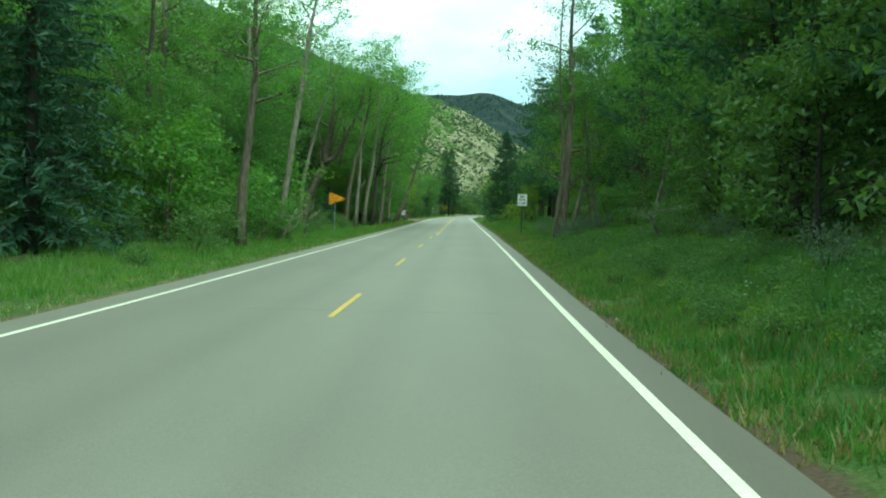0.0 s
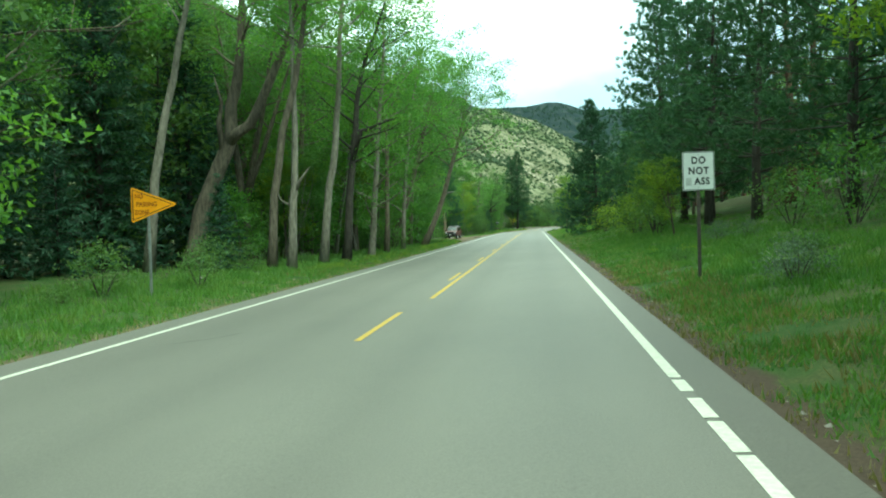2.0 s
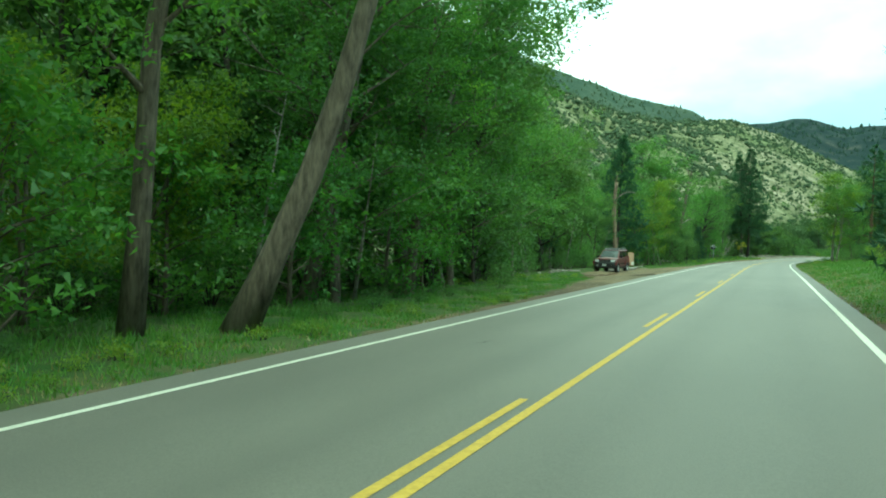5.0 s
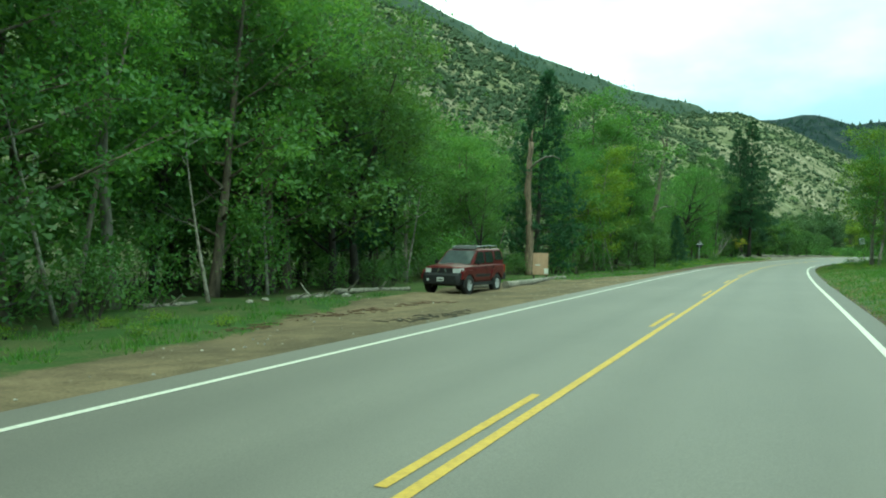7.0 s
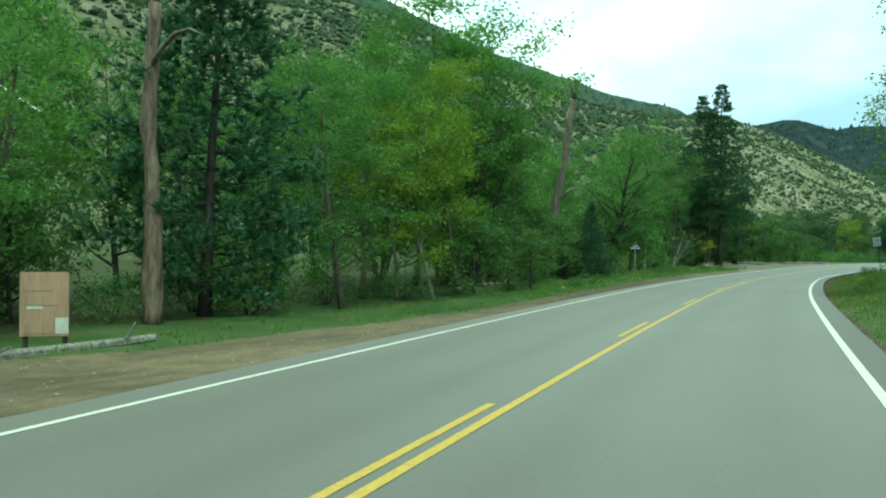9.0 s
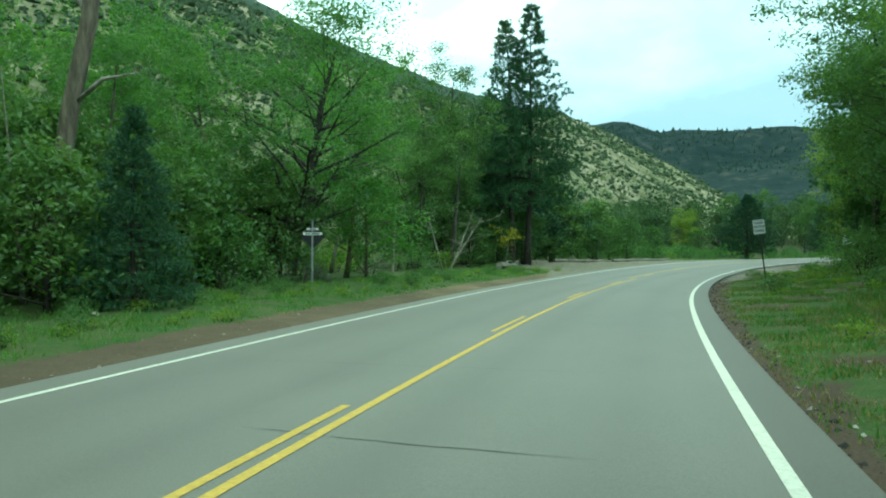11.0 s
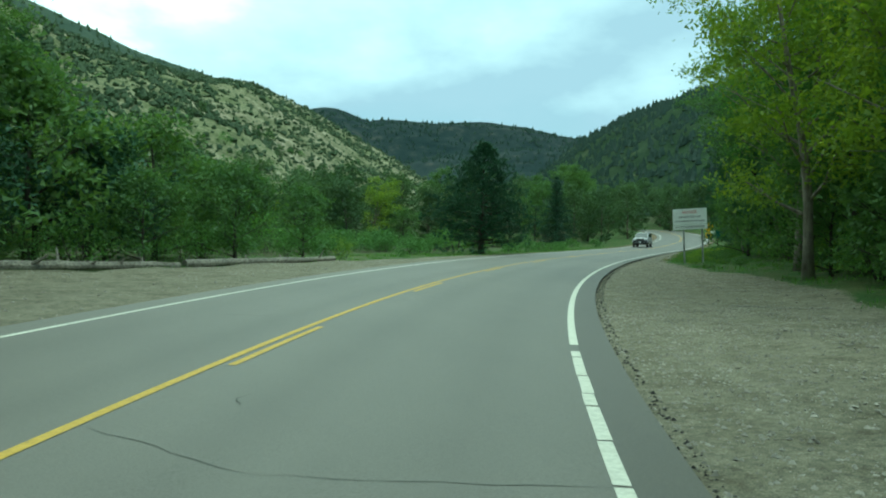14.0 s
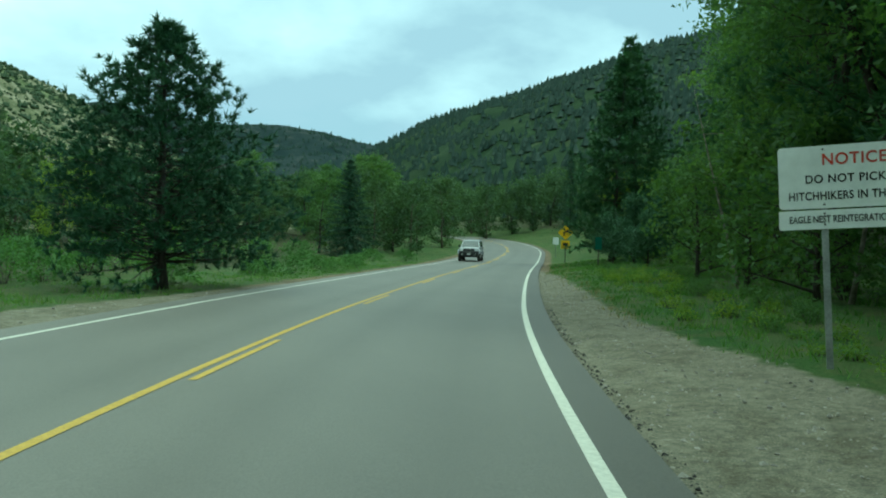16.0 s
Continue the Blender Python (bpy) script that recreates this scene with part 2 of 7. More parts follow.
RUST_POST = surface("dark sign post", (0.05, 0.045, 0.04), (0.13, 0.11, 0.09), 20, 0.75, 0.2, 0.2, 0.004)
SIGN_WHITE = surface("white sign sheet", (0.70, 0.72, 0.70), (0.82, 0.84, 0.82), 6, 0.45, bump=0.0, patch=0.12)
SCRAPED = surface("scraped sign sheet", (0.50, 0.51, 0.49), (0.72, 0.74, 0.72), 9, 0.6, bump=0.0, patch=0.3)
SIGN_BLACK = surface("black sign paint", (0.015, 0.015, 0.015), (0.035, 0.035, 0.035), 20, 0.5, bump=0.0)
SIGN_RED = surface("red sign paint", (0.45, 0.05, 0.03), (0.58, 0.08, 0.05), 20, 0.5, bump=0.0)
SIGN_ORANGE = surface("amber sign sheet", (0.85, 0.32, 0.01), (0.95, 0.42, 0.02), 6, 0.4, bump=0.0, patch=0.15)
SIGN_YELLOW = surface("yellow sign sheet", (0.85, 0.50, 0.01), (0.95, 0.60, 0.02), 6, 0.4, bump=0.0, patch=0.15)
SIGN_BACK = surface("dark sign back", (0.018, 0.02, 0.022), (0.04, 0.042, 0.044), 10, 0.7, 0.0, 0.1, 0.003)
BOARD_WOOD = surface("notice board wood", (0.46, 0.29, 0.18), (0.64, 0.43, 0.29), 12, 0.7, bump=0.2, depth=0.004, stretch=(1, 1, 0.2))
PAPER = surface("weathered paper", (0.62, 0.60, 0.52), (0.80, 0.78, 0.70), 10, 0.8, bump=0.0)
CAR_RED = surface("dark red car paint", (0.074, 0.007, 0.009), (0.10, 0.010, 0.012), 3, 0.28, 0.0, 0.0, patch=0.15, spec=0.3)
CAR_SILVER = surface("silver car paint", (0.30, 0.31, 0.33), (0.38, 0.39, 0.41), 3, 0.3, 0.5, 0.0, patch=0.15, spec=0.5)
PLASTIC = surface("black plastic", (0.018, 0.019, 0.02), (0.035, 0.036, 0.038), 30, 0.6, bump=0.1, depth=0.002)
RUBBER = surface("tyre rubber", (0.018, 0.018, 0.018), (0.04, 0.038, 0.036), 25, 0.9, bump=0.2, depth=0.004)
ALLOY = surface("alloy wheel", (0.55, 0.56, 0.57), (0.72, 0.73, 0.74), 20, 0.4, 0.3, 0.0)
CHROME = surface("bright trim", (0.55, 0.56, 0.57), (0.7, 0.71, 0.72), 20, 0.25, 0.9, 0.0)
LAMP = surface("headlight lens", (0.62, 0.64, 0.64), (0.8, 0.82, 0.82), 25, 0.15, 0.1, 0.0, spec=0.6)
TAIL = surface("tail lamp lens", (0.35, 0.02, 0.015), (0.5, 0.03, 0.02), 25, 0.2, 0.0, 0.0, spec=0.6)
WINDSCREEN = surface("windscreen glass", (0.05, 0.06, 0.065), (0.10, 0.12, 0.125), 3, 0.08, 0.0, 0.0, spec=0.9)
GLASS = surface("tinted car glass", (0.015, 0.02, 0.022), (0.03, 0.04, 0.042), 3, 0.06, 0.0, 0.0, spec=0.7)
STONE = surface("pale stone", (0.22, 0.20, 0.17), (0.48, 0.45, 0.39), 8, 0.9, bump=0.5, depth=0.02)
CRACK = surface("crack filler", (0.06, 0.06, 0.056), (0.125, 0.125, 0.115), 14, 0.85, bump=0.3, depth=0.004)
CRUMB = surface("broken asphalt", (0.02, 0.02, 0.02), (0.07, 0.065, 0.06), 14, 0.9, bump=0.6, depth=0.02)


def asphalt():
    m, t, b = material("weathered asphalt", 0.62, spec=0.42)
    grit = noise_at(t, 55, 5, 0.75)
    blot = noise_at(t, 0.8, 6, 0.7, (1, 0.35, 1))
    lane = noise_at(t, 0.12, 3, 0.5)
    c = ramp(t, grit, [(0.25, (0.083, 0.078, 0.068)), (0.75, (0.188, 0.177, 0.156))])
    c = blend(t, c, ramp(t, blot, [(0.3, (0.93, 0.93, 0.93)), (0.7, (1.04, 1.04, 1.03))]))
    c = blend(t, c, ramp(t, lane, [(0.3, (0.9, 0.9, 0.9)), (0.7, (1.05, 1.05, 1.05))]))
    # darker tyre tracks and oil streak run along the lanes
    uv = t.nodes.new("ShaderNodeAttribute")
    uv.attribute_name = "track"
    c = blend(t, c, ramp(t, uv.outputs["Fac"], [(0.0, (1, 1, 1)), (1.0, (0.84, 0.84, 0.84))]))
    side = t.nodes.new("ShaderNodeAttribute")
    side.attribute_name = "shoulder"
    c = blend(t, c, ramp(t, side.outputs["Fac"], [(0.0, (1, 1, 1)), (1.0, (0.70, 0.69, 0.68))]))
    t.links.new(c, b.inputs["Base Color"])
    bumpy(t, b, grit, 0.35, 0.006)
    return m


def paint(name, c0, c1, worn):
    m, t, b = material(name, 0.7)
    n = noise_at(t, 14, 6, 0.75)
    wide = noise_at(t, 1.3, 3, 0.5)
    c = ramp(t, n, [(0.3, c0), (0.6, c1)])
    chips = blend(t, ramp(t, n, [(0.30, (0, 0, 0)), (0.40, (1, 1, 1))]), ramp(t, wide, [(worn, (1, 1, 1)), (worn + 0.15, (0, 0, 0))]), "ADD")
    c = blend(t, (0.17, 0.17, 0.16), c, "MIX", chips)
    t.links.new(c, b.inputs["Base Color"])
    bumpy(t, b, n, 0.2, 0.004)
    return m


ASPHALT = asphalt()
WHITE_LINE = paint("white road paint", (0.44, 0.43, 0.375), (0.62, 0.605, 0.53), 0.56)
YELLOW_LINE = paint("yellow road paint", (0.34, 0.225, 0.045), (0.50, 0.335, 0.06), 0.52)


def ground_material():
    m, t, b = material("verge soil and grass", 0.95, spec=0.1)
    a = t.nodes.new("ShaderNodeAttribute")
    a.attribute_name = "soil"
    split = t.nodes.new("ShaderNodeSeparateColor")
    t.links.new(a.outputs["Color"], split.inputs[0])
    wob = noise_at(t, 1.6, 5, 0.65)
    fine = noise_at(t, 22, 6, 0.75)
    peb = noise_at(t, 60, 4, 0.7)
    wide = noise_at(t, 0.25, 3, 0.5)
    turf = ramp(t, fine, [(0.28, (0.022, 0.042, 0.013)), (0.5, (0.050, 0.092, 0.027)), (0.75, (0.108, 0.152, 0.054))])
    turf = blend(t, turf, ramp(t, wide, [(0.35, (0.75, 0.85, 0.7)), (0.65, (1.1, 1.05, 1.0))]))
    straw = ramp(t, fine, [(0.28, (0.05, 0.042, 0.024)), (0.5, (0.115, 0.095, 0.05)), (0.75, (0.24, 0.20, 0.11))])
    turf = blend(t, turf, straw, "MIX", ramp(t, noise_at(t, 0.9, 5, 0.65), [(0.42, (0, 0, 0)), (0.60, (0.42, 0.42, 0.42))]))
    litter = ramp(t, fine, [(0.3, (0.022, 0.028, 0.012)), (0.7, (0.075, 0.08, 0.035))])
    dirt = ramp(t, fine, [(0.25, (0.075, 0.06, 0.042)), (0.7, (0.225, 0.185, 0.13))])
    dirt = blend(t, dirt, ramp(t, wide, [(0.36, (0.72, 0.74, 0.70)), (0.62, (1.18, 1.14, 1.05))]))
    dirt = blend(t, dirt, ramp(t, wob, [(0.34, (0.70, 0.70, 0.68)), (0.6, (1.1, 1.08, 1.02))]))
    humus = ramp(t, fine, [(0.25, (0.039, 0.028, 0.021)), (0.7, (0.106, 0.079, 0.059))])
    dirt = blend(t, dirt, humus, "MIX", a.outputs["Alpha"])
    gravel = ramp(t, peb, [(0.28, (0.082, 0.076, 0.06)), (0.5, (0.178, 0.166, 0.13)), (0.78, (0.365, 0.34, 0.275))])
    gravel = blend(t, gravel, ramp(t, noise_at(t, 9, 5, 0.7), [(0.35, (0.66, 0.66, 0.64)), (0.62, (1.16, 1.14, 1.08))]))
    gravel = blend(t, gravel, ramp(t, wob, [(0.36, (0.74, 0.73, 0.69)), (0.5, (0.98, 0.98, 0.97)), (0.64, (1.14, 1.14, 1.14))]))

    def edge(channel, base):
        add = t.nodes.new("ShaderNodeMath")
        add.operation = "ADD"
        t.links.new(split.outputs[channel], add.inputs[0])
        sub = t.nodes.new("ShaderNodeMath")
        sub.operation = "MULTIPLY_ADD"
        sub.inputs[1].default_value, sub.inputs[2].default_value = 0.9, -0.45
        t.links.new(wob, sub.inputs[0])
        t.links.new(sub.outputs[0], add.inputs[1])
        return ramp(t, add.outputs[0], [(0.40, (0, 0, 0)), (0.60, (1, 1, 1))])

    c = blend(t, turf, litter, "MIX", edge(2, 0))
    c = blend(t, c, dirt, "MIX", edge(0, 0))
    c = blend(t, c, gravel, "MIX", edge(1, 0))
    t.links.new(c, b.inputs["Base Color"])
    bumpy(t, b, blend(t, fine, peb, "MIX", 0.5), 0.7, 0.03)
    return m


SOIL = ground_material()


def hill_material(name, stops, patches, scale, grassy=False):
    m, t, b = material(name, 0.95, spec=0.05)
    n = noise_at(t, scale, 7, 0.7)
    w = noise_at(t, scale * 0.12, 4, 0.55)
    c = ramp(t, n, stops)
    c = blend(t, c, ramp(t, w, patches))
    if grassy:
        fine = noise_at(t, 0.9, 6, 0.75)
        c = blend(t, c, ramp(t, fine, [(0.3, (0.6, 0.62, 0.55)), (0.68, (1.2, 1.18, 1.12))]))
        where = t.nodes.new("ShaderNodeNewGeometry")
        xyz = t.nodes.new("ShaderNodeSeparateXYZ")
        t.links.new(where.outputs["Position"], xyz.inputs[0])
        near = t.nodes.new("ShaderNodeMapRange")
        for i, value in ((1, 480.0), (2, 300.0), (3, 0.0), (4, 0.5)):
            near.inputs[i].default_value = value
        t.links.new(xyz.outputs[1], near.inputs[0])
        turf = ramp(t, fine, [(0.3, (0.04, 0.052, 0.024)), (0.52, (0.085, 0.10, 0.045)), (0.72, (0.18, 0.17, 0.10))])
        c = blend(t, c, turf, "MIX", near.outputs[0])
    t.links.new(c, b.inputs["Base Color"])
    bumpy(t, b, n, 0.8, 3.0)
    return m


# tan soil, kept pale so its colour also carries sunlight on the slope
HILL_SUNLIT_SOIL = hill_material("sunlit dry hillside", [(0.34, (0.095, 0.11, 0.06)), (0.48, (0.19, 0.19, 0.125)), (0.66, (0.36, 0.335, 0.26))], [(0.36, (0.6, 0.72, 0.5)), (0.6, (1.05, 1.02, 1.0))], 0.07, True)
# bluish distance haze is mixed into the forest and rock colours
FAR_HAZE_SOIL = hill_material("hazy far mountain", [(0.36, (0.013, 0.025, 0.027)), (0.56, (0.023, 0.037, 0.037)), (0.74, (0.10, 0.088, 0.078))], [(0.35, (0.75, 0.85, 0.85)), (0.65, (1.1, 1.05, 1.0))], 0.02)
# paler than the wooded hill floor: haze is put into this colour
RIDGE_HAZE_SOIL = hill_material("hazy far wooded slope", [(0.35, (0.045, 0.068, 0.052)), (0.6, (0.075, 0.098, 0.07)), (0.75, (0.16, 0.16, 0.12))], [(0.35, (0.8, 0.9, 0.85)), (0.6, (1, 1, 1))], 0.03)
WOOD_SOIL = hill_material("wooded hill floor", [(0.35, (0.014, 0.03, 0.015)), (0.6, (0.035, 0.056, 0.026)), (0.75, (0.11, 0.11, 0.068))], [(0.35, (0.8, 0.9, 0.8)), (0.6, (1, 1, 1))], 0.04)

# ---- mesh helpers ----


class Shape:
    """Vertices and faces gathered for one mesh."""

    def __init__(self):
        self.v, self.f = [], []

    def add(self, verts, faces):
        n = len(self.v)
        self.v += [tuple(p) for p in verts]
        self.f += [tuple(i + n for i in f) for f in faces]
        return self

    def tube(self, pts, radii, sides=7, cap=True):
        pts = [Vector(p) for p in pts]
        verts, faces = [], []
        for i, p in enumerate(pts):
            d = (pts[min(i + 1, len(pts) - 1)] - pts[max(i - 1, 0)]).normalized()
            a = d.cross(Vector((0.31, 0.95, 0.05)) if abs(d.y) < 0.9 else Vector((1, 0, 0))).normalized()
            b = d.cross(a)
            verts += [p + radii[i] * (math.cos(2 * math.pi * k / sides) * a + math.sin(2 * math.pi * k / sides) * b) for k in range(sides)]
        for i in range(len(pts) - 1):
            faces += [(i * sides + k, i * sides + (k + 1) % sides, (i + 1) * sides + (k + 1) % sides, (i + 1) * sides + k) for k in range(sides)]
        if cap:
            faces += [tuple(range(sides))[::-1], tuple((len(pts) - 1) * sides + k for k in range(sides))]
        return self.add(verts, faces)

    def box(self, centre, size, bevel=0.0, turn=None):
        bm = bmesh.new()
        bmesh.ops.create_cube(bm, size=1)
        bmesh.ops.scale(bm, vec=size, verts=bm.verts)
        if bevel:
            bmesh.ops.bevel(bm, geom=bm.edges[:], offset=bevel, segments=2, affect="EDGES")
        m = Matrix.Translation(centre) @ (turn.to_4x4() if turn else Matrix())
        bm.verts.index_update()
        self.add([m @ v.co for v in bm.verts], [[v.index for v in f.verts] for f in bm.faces])
        bm.free()
        return self

    def loft(self, rings, close=True):
        n = len(rings[0])
        faces = []
        for i in range(len(rings) - 1):
            faces += [(i * n + k, i * n + (k + 1) % n, (i + 1) * n + (k + 1) % n, (i + 1) * n + k) for k in range(n)]
        if close:
            faces += [tuple(range(n))[::-1], tuple((len(rings) - 1) * n + k for k in range(n))]
        return self.add([p for r in rings for p in r], faces)

    def lathe(self, profile, axis="y", centre=(0, 0, 0), sides=28):
        """profile: (distance along the axis, radius) points, turned round the axis."""
        c = Vector(centre)
        rings = []
        for k in range(sides):
            a = 2 * math.pi * k / sides
            rings.append([c + (Vector((r * math.cos(a), d, r * math.sin(a))) if axis == "y" else Vector((r * math.cos(a), r * math.sin(a), d))) for d, r in profile])
        m = len(profile)
        faces = [(k * m + i, k * m + i + 1, ((k + 1) % sides) * m + i + 1, ((k + 1) % sides) * m + i) for k in range(sides) for i in range(m - 1)]
        return self.add([p for r in rings for p in r], faces)

    def plate(self, outline, thick, m=Matrix()):
        """A flat outline in x and z, given thickness along y."""
        n = len(outline)
        verts = [m @ Vector((x, y, z)) for y in (-thick / 2, thick / 2) for x, z in outline]
        faces = [tuple(range(n)), tuple(range(2 * n - 1, n - 1, -1))] + [(k, k + n, (k + 1) % n + n, (k + 1) % n) for k in range(n)]
        return self.add(verts, faces)

    def mesh(self, name, mat, smooth=False):
        me = bpy.data.meshes.new(name)
        me.from_pydata([tuple(p) for p in self.v], [], self.f)
        me.validate()
        bm = bmesh.new()
        bm.from_mesh(me)
        bmesh.ops.recalc_face_normals(bm, faces=bm.faces)
        bm.to_mesh(me)
        bm.free()
        me.materials.append(mat)
        if smooth:
            me.polygons.foreach_set("use_smooth", [True] * len(me.polygons))
        return me


def raw_mesh(name, v, f, mat, smooth=False):
    me = bpy.data.meshes.new(name)
    me.from_pydata(v.tolist(), [], f.tolist())
    me.materials.append(mat)
    if smooth:
        me.polygons.foreach_set("use_smooth", [True] * len(me.polygons))
    return me


def part(name, shape, mat, parent, label="", smooth=False):
    me = shape if isinstance(shape, bpy.types.Mesh) else shape.mesh(name, mat, smooth)
    ob = new(name, me)
    ob.parent = parent
    return tagged(ob, label)


def thing(name, m, label, category, group=""):
    ob = new(name)
    ob.empty_display_size = 0.3
    ob.matrix_basis = m
    return tagged(ob, label, category, group)


def upright(p, turn=0.0, size=1.0, lean=0.0):
    return Matrix.Translation(p) @ pose(0, 0, 0, lean, 0, turn) @ Matrix.Scale(size, 4)


# ---- ground, road and paint ----


def band(name, s0, s1, offsets, z_of, mat, step=1.0, lift=0.0):
    ss = np.arange(s0, s1 + step * 0.5, step)
    S, O = np.meshgrid(ss, np.array(offsets, float), indexing="ij")
    x, y = plan(S, O)
    v = np.stack([x, y, z_of(S, O) + lift], -1).reshape(-1, 3)
    m = len(offsets)
    i = (np.arange(len(ss) - 1)[:, None] * m + np.arange(m - 1)[None]).reshape(-1)
    f = np.stack([i, i + 1, i + m + 1, i + m], 1)
    return new(name, raw_mesh(name, v, f, mat, True)), S, O


LEFT_DIRT = ([-60, 100, 112, 120, 137, 148, 157, 168, 178, 190, 215, 240, 260, 800], [4.9, 5.0, 5.3, 5.9, 8.2, 11.6, 12.2, 10.4, 7.8, 6.4, 6.2, 6.2, 5.8, 4.9])
LEFT_GRAVEL = ([236, 244, 250, 256, 263, 268, 273, 280, 290, 306, 312], [4.4, 6.6, 11, 14.5, 17.2, 14.6, 11.4, 9.0, 7.0, 5.4, 4.4])
RIGHT_DIRT = ([-60, 40, 60, 120, 190, 205, 236, 262, 300, 800], [4.45, 4.7, 4.8, 4.5, 4.5, 4.65, 5.1, 4.8, 5.0, 4.5])
RIGHT_GRAVEL = ([236, 241, 247, 252, 258, 268, 276, 287, 293, 302, 318, 335], [4.0, 5.7, 6.9, 7.8, 9.2, 10.6, 9.4, 7.4, 6.4, 6.0, 5.6, 4.0])


def soil_zones(s, o):
    """Bare dirt, gravel and forest litter, each from 0 to 1."""
    a = np.abs(o)
    reach = np.where(o < 0, np.interp(s, *LEFT_DIRT), np.interp(s, *RIGHT_DIRT))
    dirt = np.clip(0.5 + (reach - a) / 0.9, 0, 1)
    # worn patches on the bank before the bend
    worn = np.sin(s * 1.3 + o * 1.9 + 1.4 * np.sin(s * 0.4)) + np.sin(s * 0.55 - o * 1.1 + 2)
    dirt = np.maximum(dirt, np.clip(worn * 0.6 - 0.25, 0, 0.85) * np.interp(s, [184, 194, 250, 262], [0, 1, 1, 0]) * np.interp(o, [4, 5, 9.5, 11.5], [0, 1, 1, 0]))
    reach = np.where(o < 0, np.interp(s, *LEFT_GRAVEL), np.interp(s, *RIGHT_GRAVEL))
    gravel = np.clip(0.5 + (reach - a) / 0.9, 0, 1)
    litter = np.clip((a - np.where(o < 0, 12, 12)) / 5, 0, 1) * 0.7
    return dirt, gravel, litter


spread = [-110, -98, -86, -70, -55, -45, -32, -25, -20] + [-17 + 0.75 * k for k in range(17)] + [-4.25, -3.2, 0, 3.0, 4.0, 4.4] + [4.9 + 0.6 * k for k in range(16)] + [15, 17, 20, 24, 30, 40, 55, 70, 86, 98, 110]
ground, S, O = band("ground", -34, 480, spread, ground_z, SOIL)
dirt, gravel, litter = soil_zones(S, O)
far = 6000.0
# wet dark soil along the right edge and before the gravel on the left
dark = np.where(O > 0, np.interp(S, [0, 242, 250], [1, 1.0, 0.2]), np.interp(S, [100, 116, 128, 180, 192, 208, 222], [0.3, 0.6, 0.15, 0.1, 0.7, 0.7, 0.1]))
tint = ground.data.color_attributes.new("soil", "FLOAT_COLOR", "POINT")
tint.data.foreach_set("color", np.stack([dirt, gravel, litter, dark], -1).reshape(-1).tolist())
# the sheet goes on, lower, to the horizon
bm = bmesh.new()
bm.from_mesh(ground.data)
outer = [bm.verts.new((x * far, y * far + 200, -4.0)) for x, y in ((-0.7, -0.7), (0.7, -0.7), (0.7, 0.7), (-0.7, 0.7))]
bm.faces.new(outer)
bm.to_mesh(ground.data)
bm.free()
tagged(ground, "grassy verge with bare dirt, gravel lay-bys and forest litter", "ground", kind="structure")

lane_marks = [-4.62, -4.3, -3.9, -3.0, -2.4, -1.8, -1.2, -0.7, 0.2, 0.8, 1.4, 2.0, 2.6, 3.2, 3.78, 3.80, 4.05, 4.28]
road, S, O = band("road", -34, 480, lane_marks, road_z, ASPHALT)
wear = np.exp(-((np.abs(np.abs(O + 0.2) - 1.85) - 0.75) / 0.35) ** 2)
mark = road.data.attributes.new("track", "FLOAT", "POINT")
mark.data.foreach_set("value", wear.reshape(-1).tolist())
mark = road.data.attributes.new("shoulder", "FLOAT", "POINT")
mark.data.foreach_set("value", np.where(O > 3.79, 1.0, 0.0).reshape(-1).tolist())
bm = bmesh.new()
bm.from_mesh(road.data)
rim = [e for e in bm.edges if e.is_boundary]
skirt = bmesh.ops.extrude_edge_only(bm, edges=rim)["geom"]
for v in skirt:
    if isinstance(v, bmesh.types.BMVert):
        v.co.z -= 0.12
        v.co += Vector((random.uniform(-0.05, 0.05), random.uniform(-0.05, 0.05), 0))
for f in bm.faces:
    f.smooth = False
bm.to_mesh(road.data)
bm.free()
tagged(road, "light grey weathered two-lane asphalt road", "road", kind="structure")


def line(name, s0, s1, o, width, mat, label):
    ob, _, _ = band(name, s0, s1, [o - width / 2, o + width / 2], road_z, mat, step=(s1 - s0) / max(1, round((s1 - s0) / 1.0)), lift=0.006)
    return tagged(ob, label, "road marking", kind="structure")


line("edge_line", -34, 470, -3.93, 0.11, WHITE_LINE, "thin white painted edge line on the asphalt")
for s0, s1 in ((-34, 38.12), (38.2, 39.03), (39.15, 39.86), (40.15, 40.68), (40.8, 246.0)):
    line("edge_line", s0, s1, 3.74, 0.125, WHITE_LINE, "white painted edge line, worn in places")
chip = random.Random(9)
at_s = 246.05
while at_s < 256:
    piece = chip.uniform(0.35, 1.6)
    line("edge_line", at_s, min(at_s + piece, 256.5), 3.74 + chip.uniform(-0.008, 0.008), 0.125, WHITE_LINE, "broken piece of white painted edge line")
    at_s += piece + chip.uniform(0.03, 0.07)
line("edge_line", 256.6, 470, 3.74, 0.125, WHITE_LINE, "white painted edge line, worn in places")
line("centre_line", 50.2, 238.0, 0.02, 0.11, YELLOW_LINE, "solid yellow centre line on the asphalt")
line("centre_line", 238.5, 470, -0.46, 0.11, YELLOW_LINE, "solid yellow centre line on the asphalt")
for k in range(-3, 38):
    s = 7.3 + 12.17 * k if k < 9 else float(np.interp(k, [9, 10, 11, 12, 16, 19, 21, 23, 24, 38], [116.3, 127.8, 139.7, 151.5, 197.0, 230.9, 253.6, 275.9, 287.4, 445]))
    line("centre_dash", s, s + 3.65, -0.21 if s < 245 else -0.26, 0.10, YELLOW_LINE, "yellow centre dash on the asphalt")


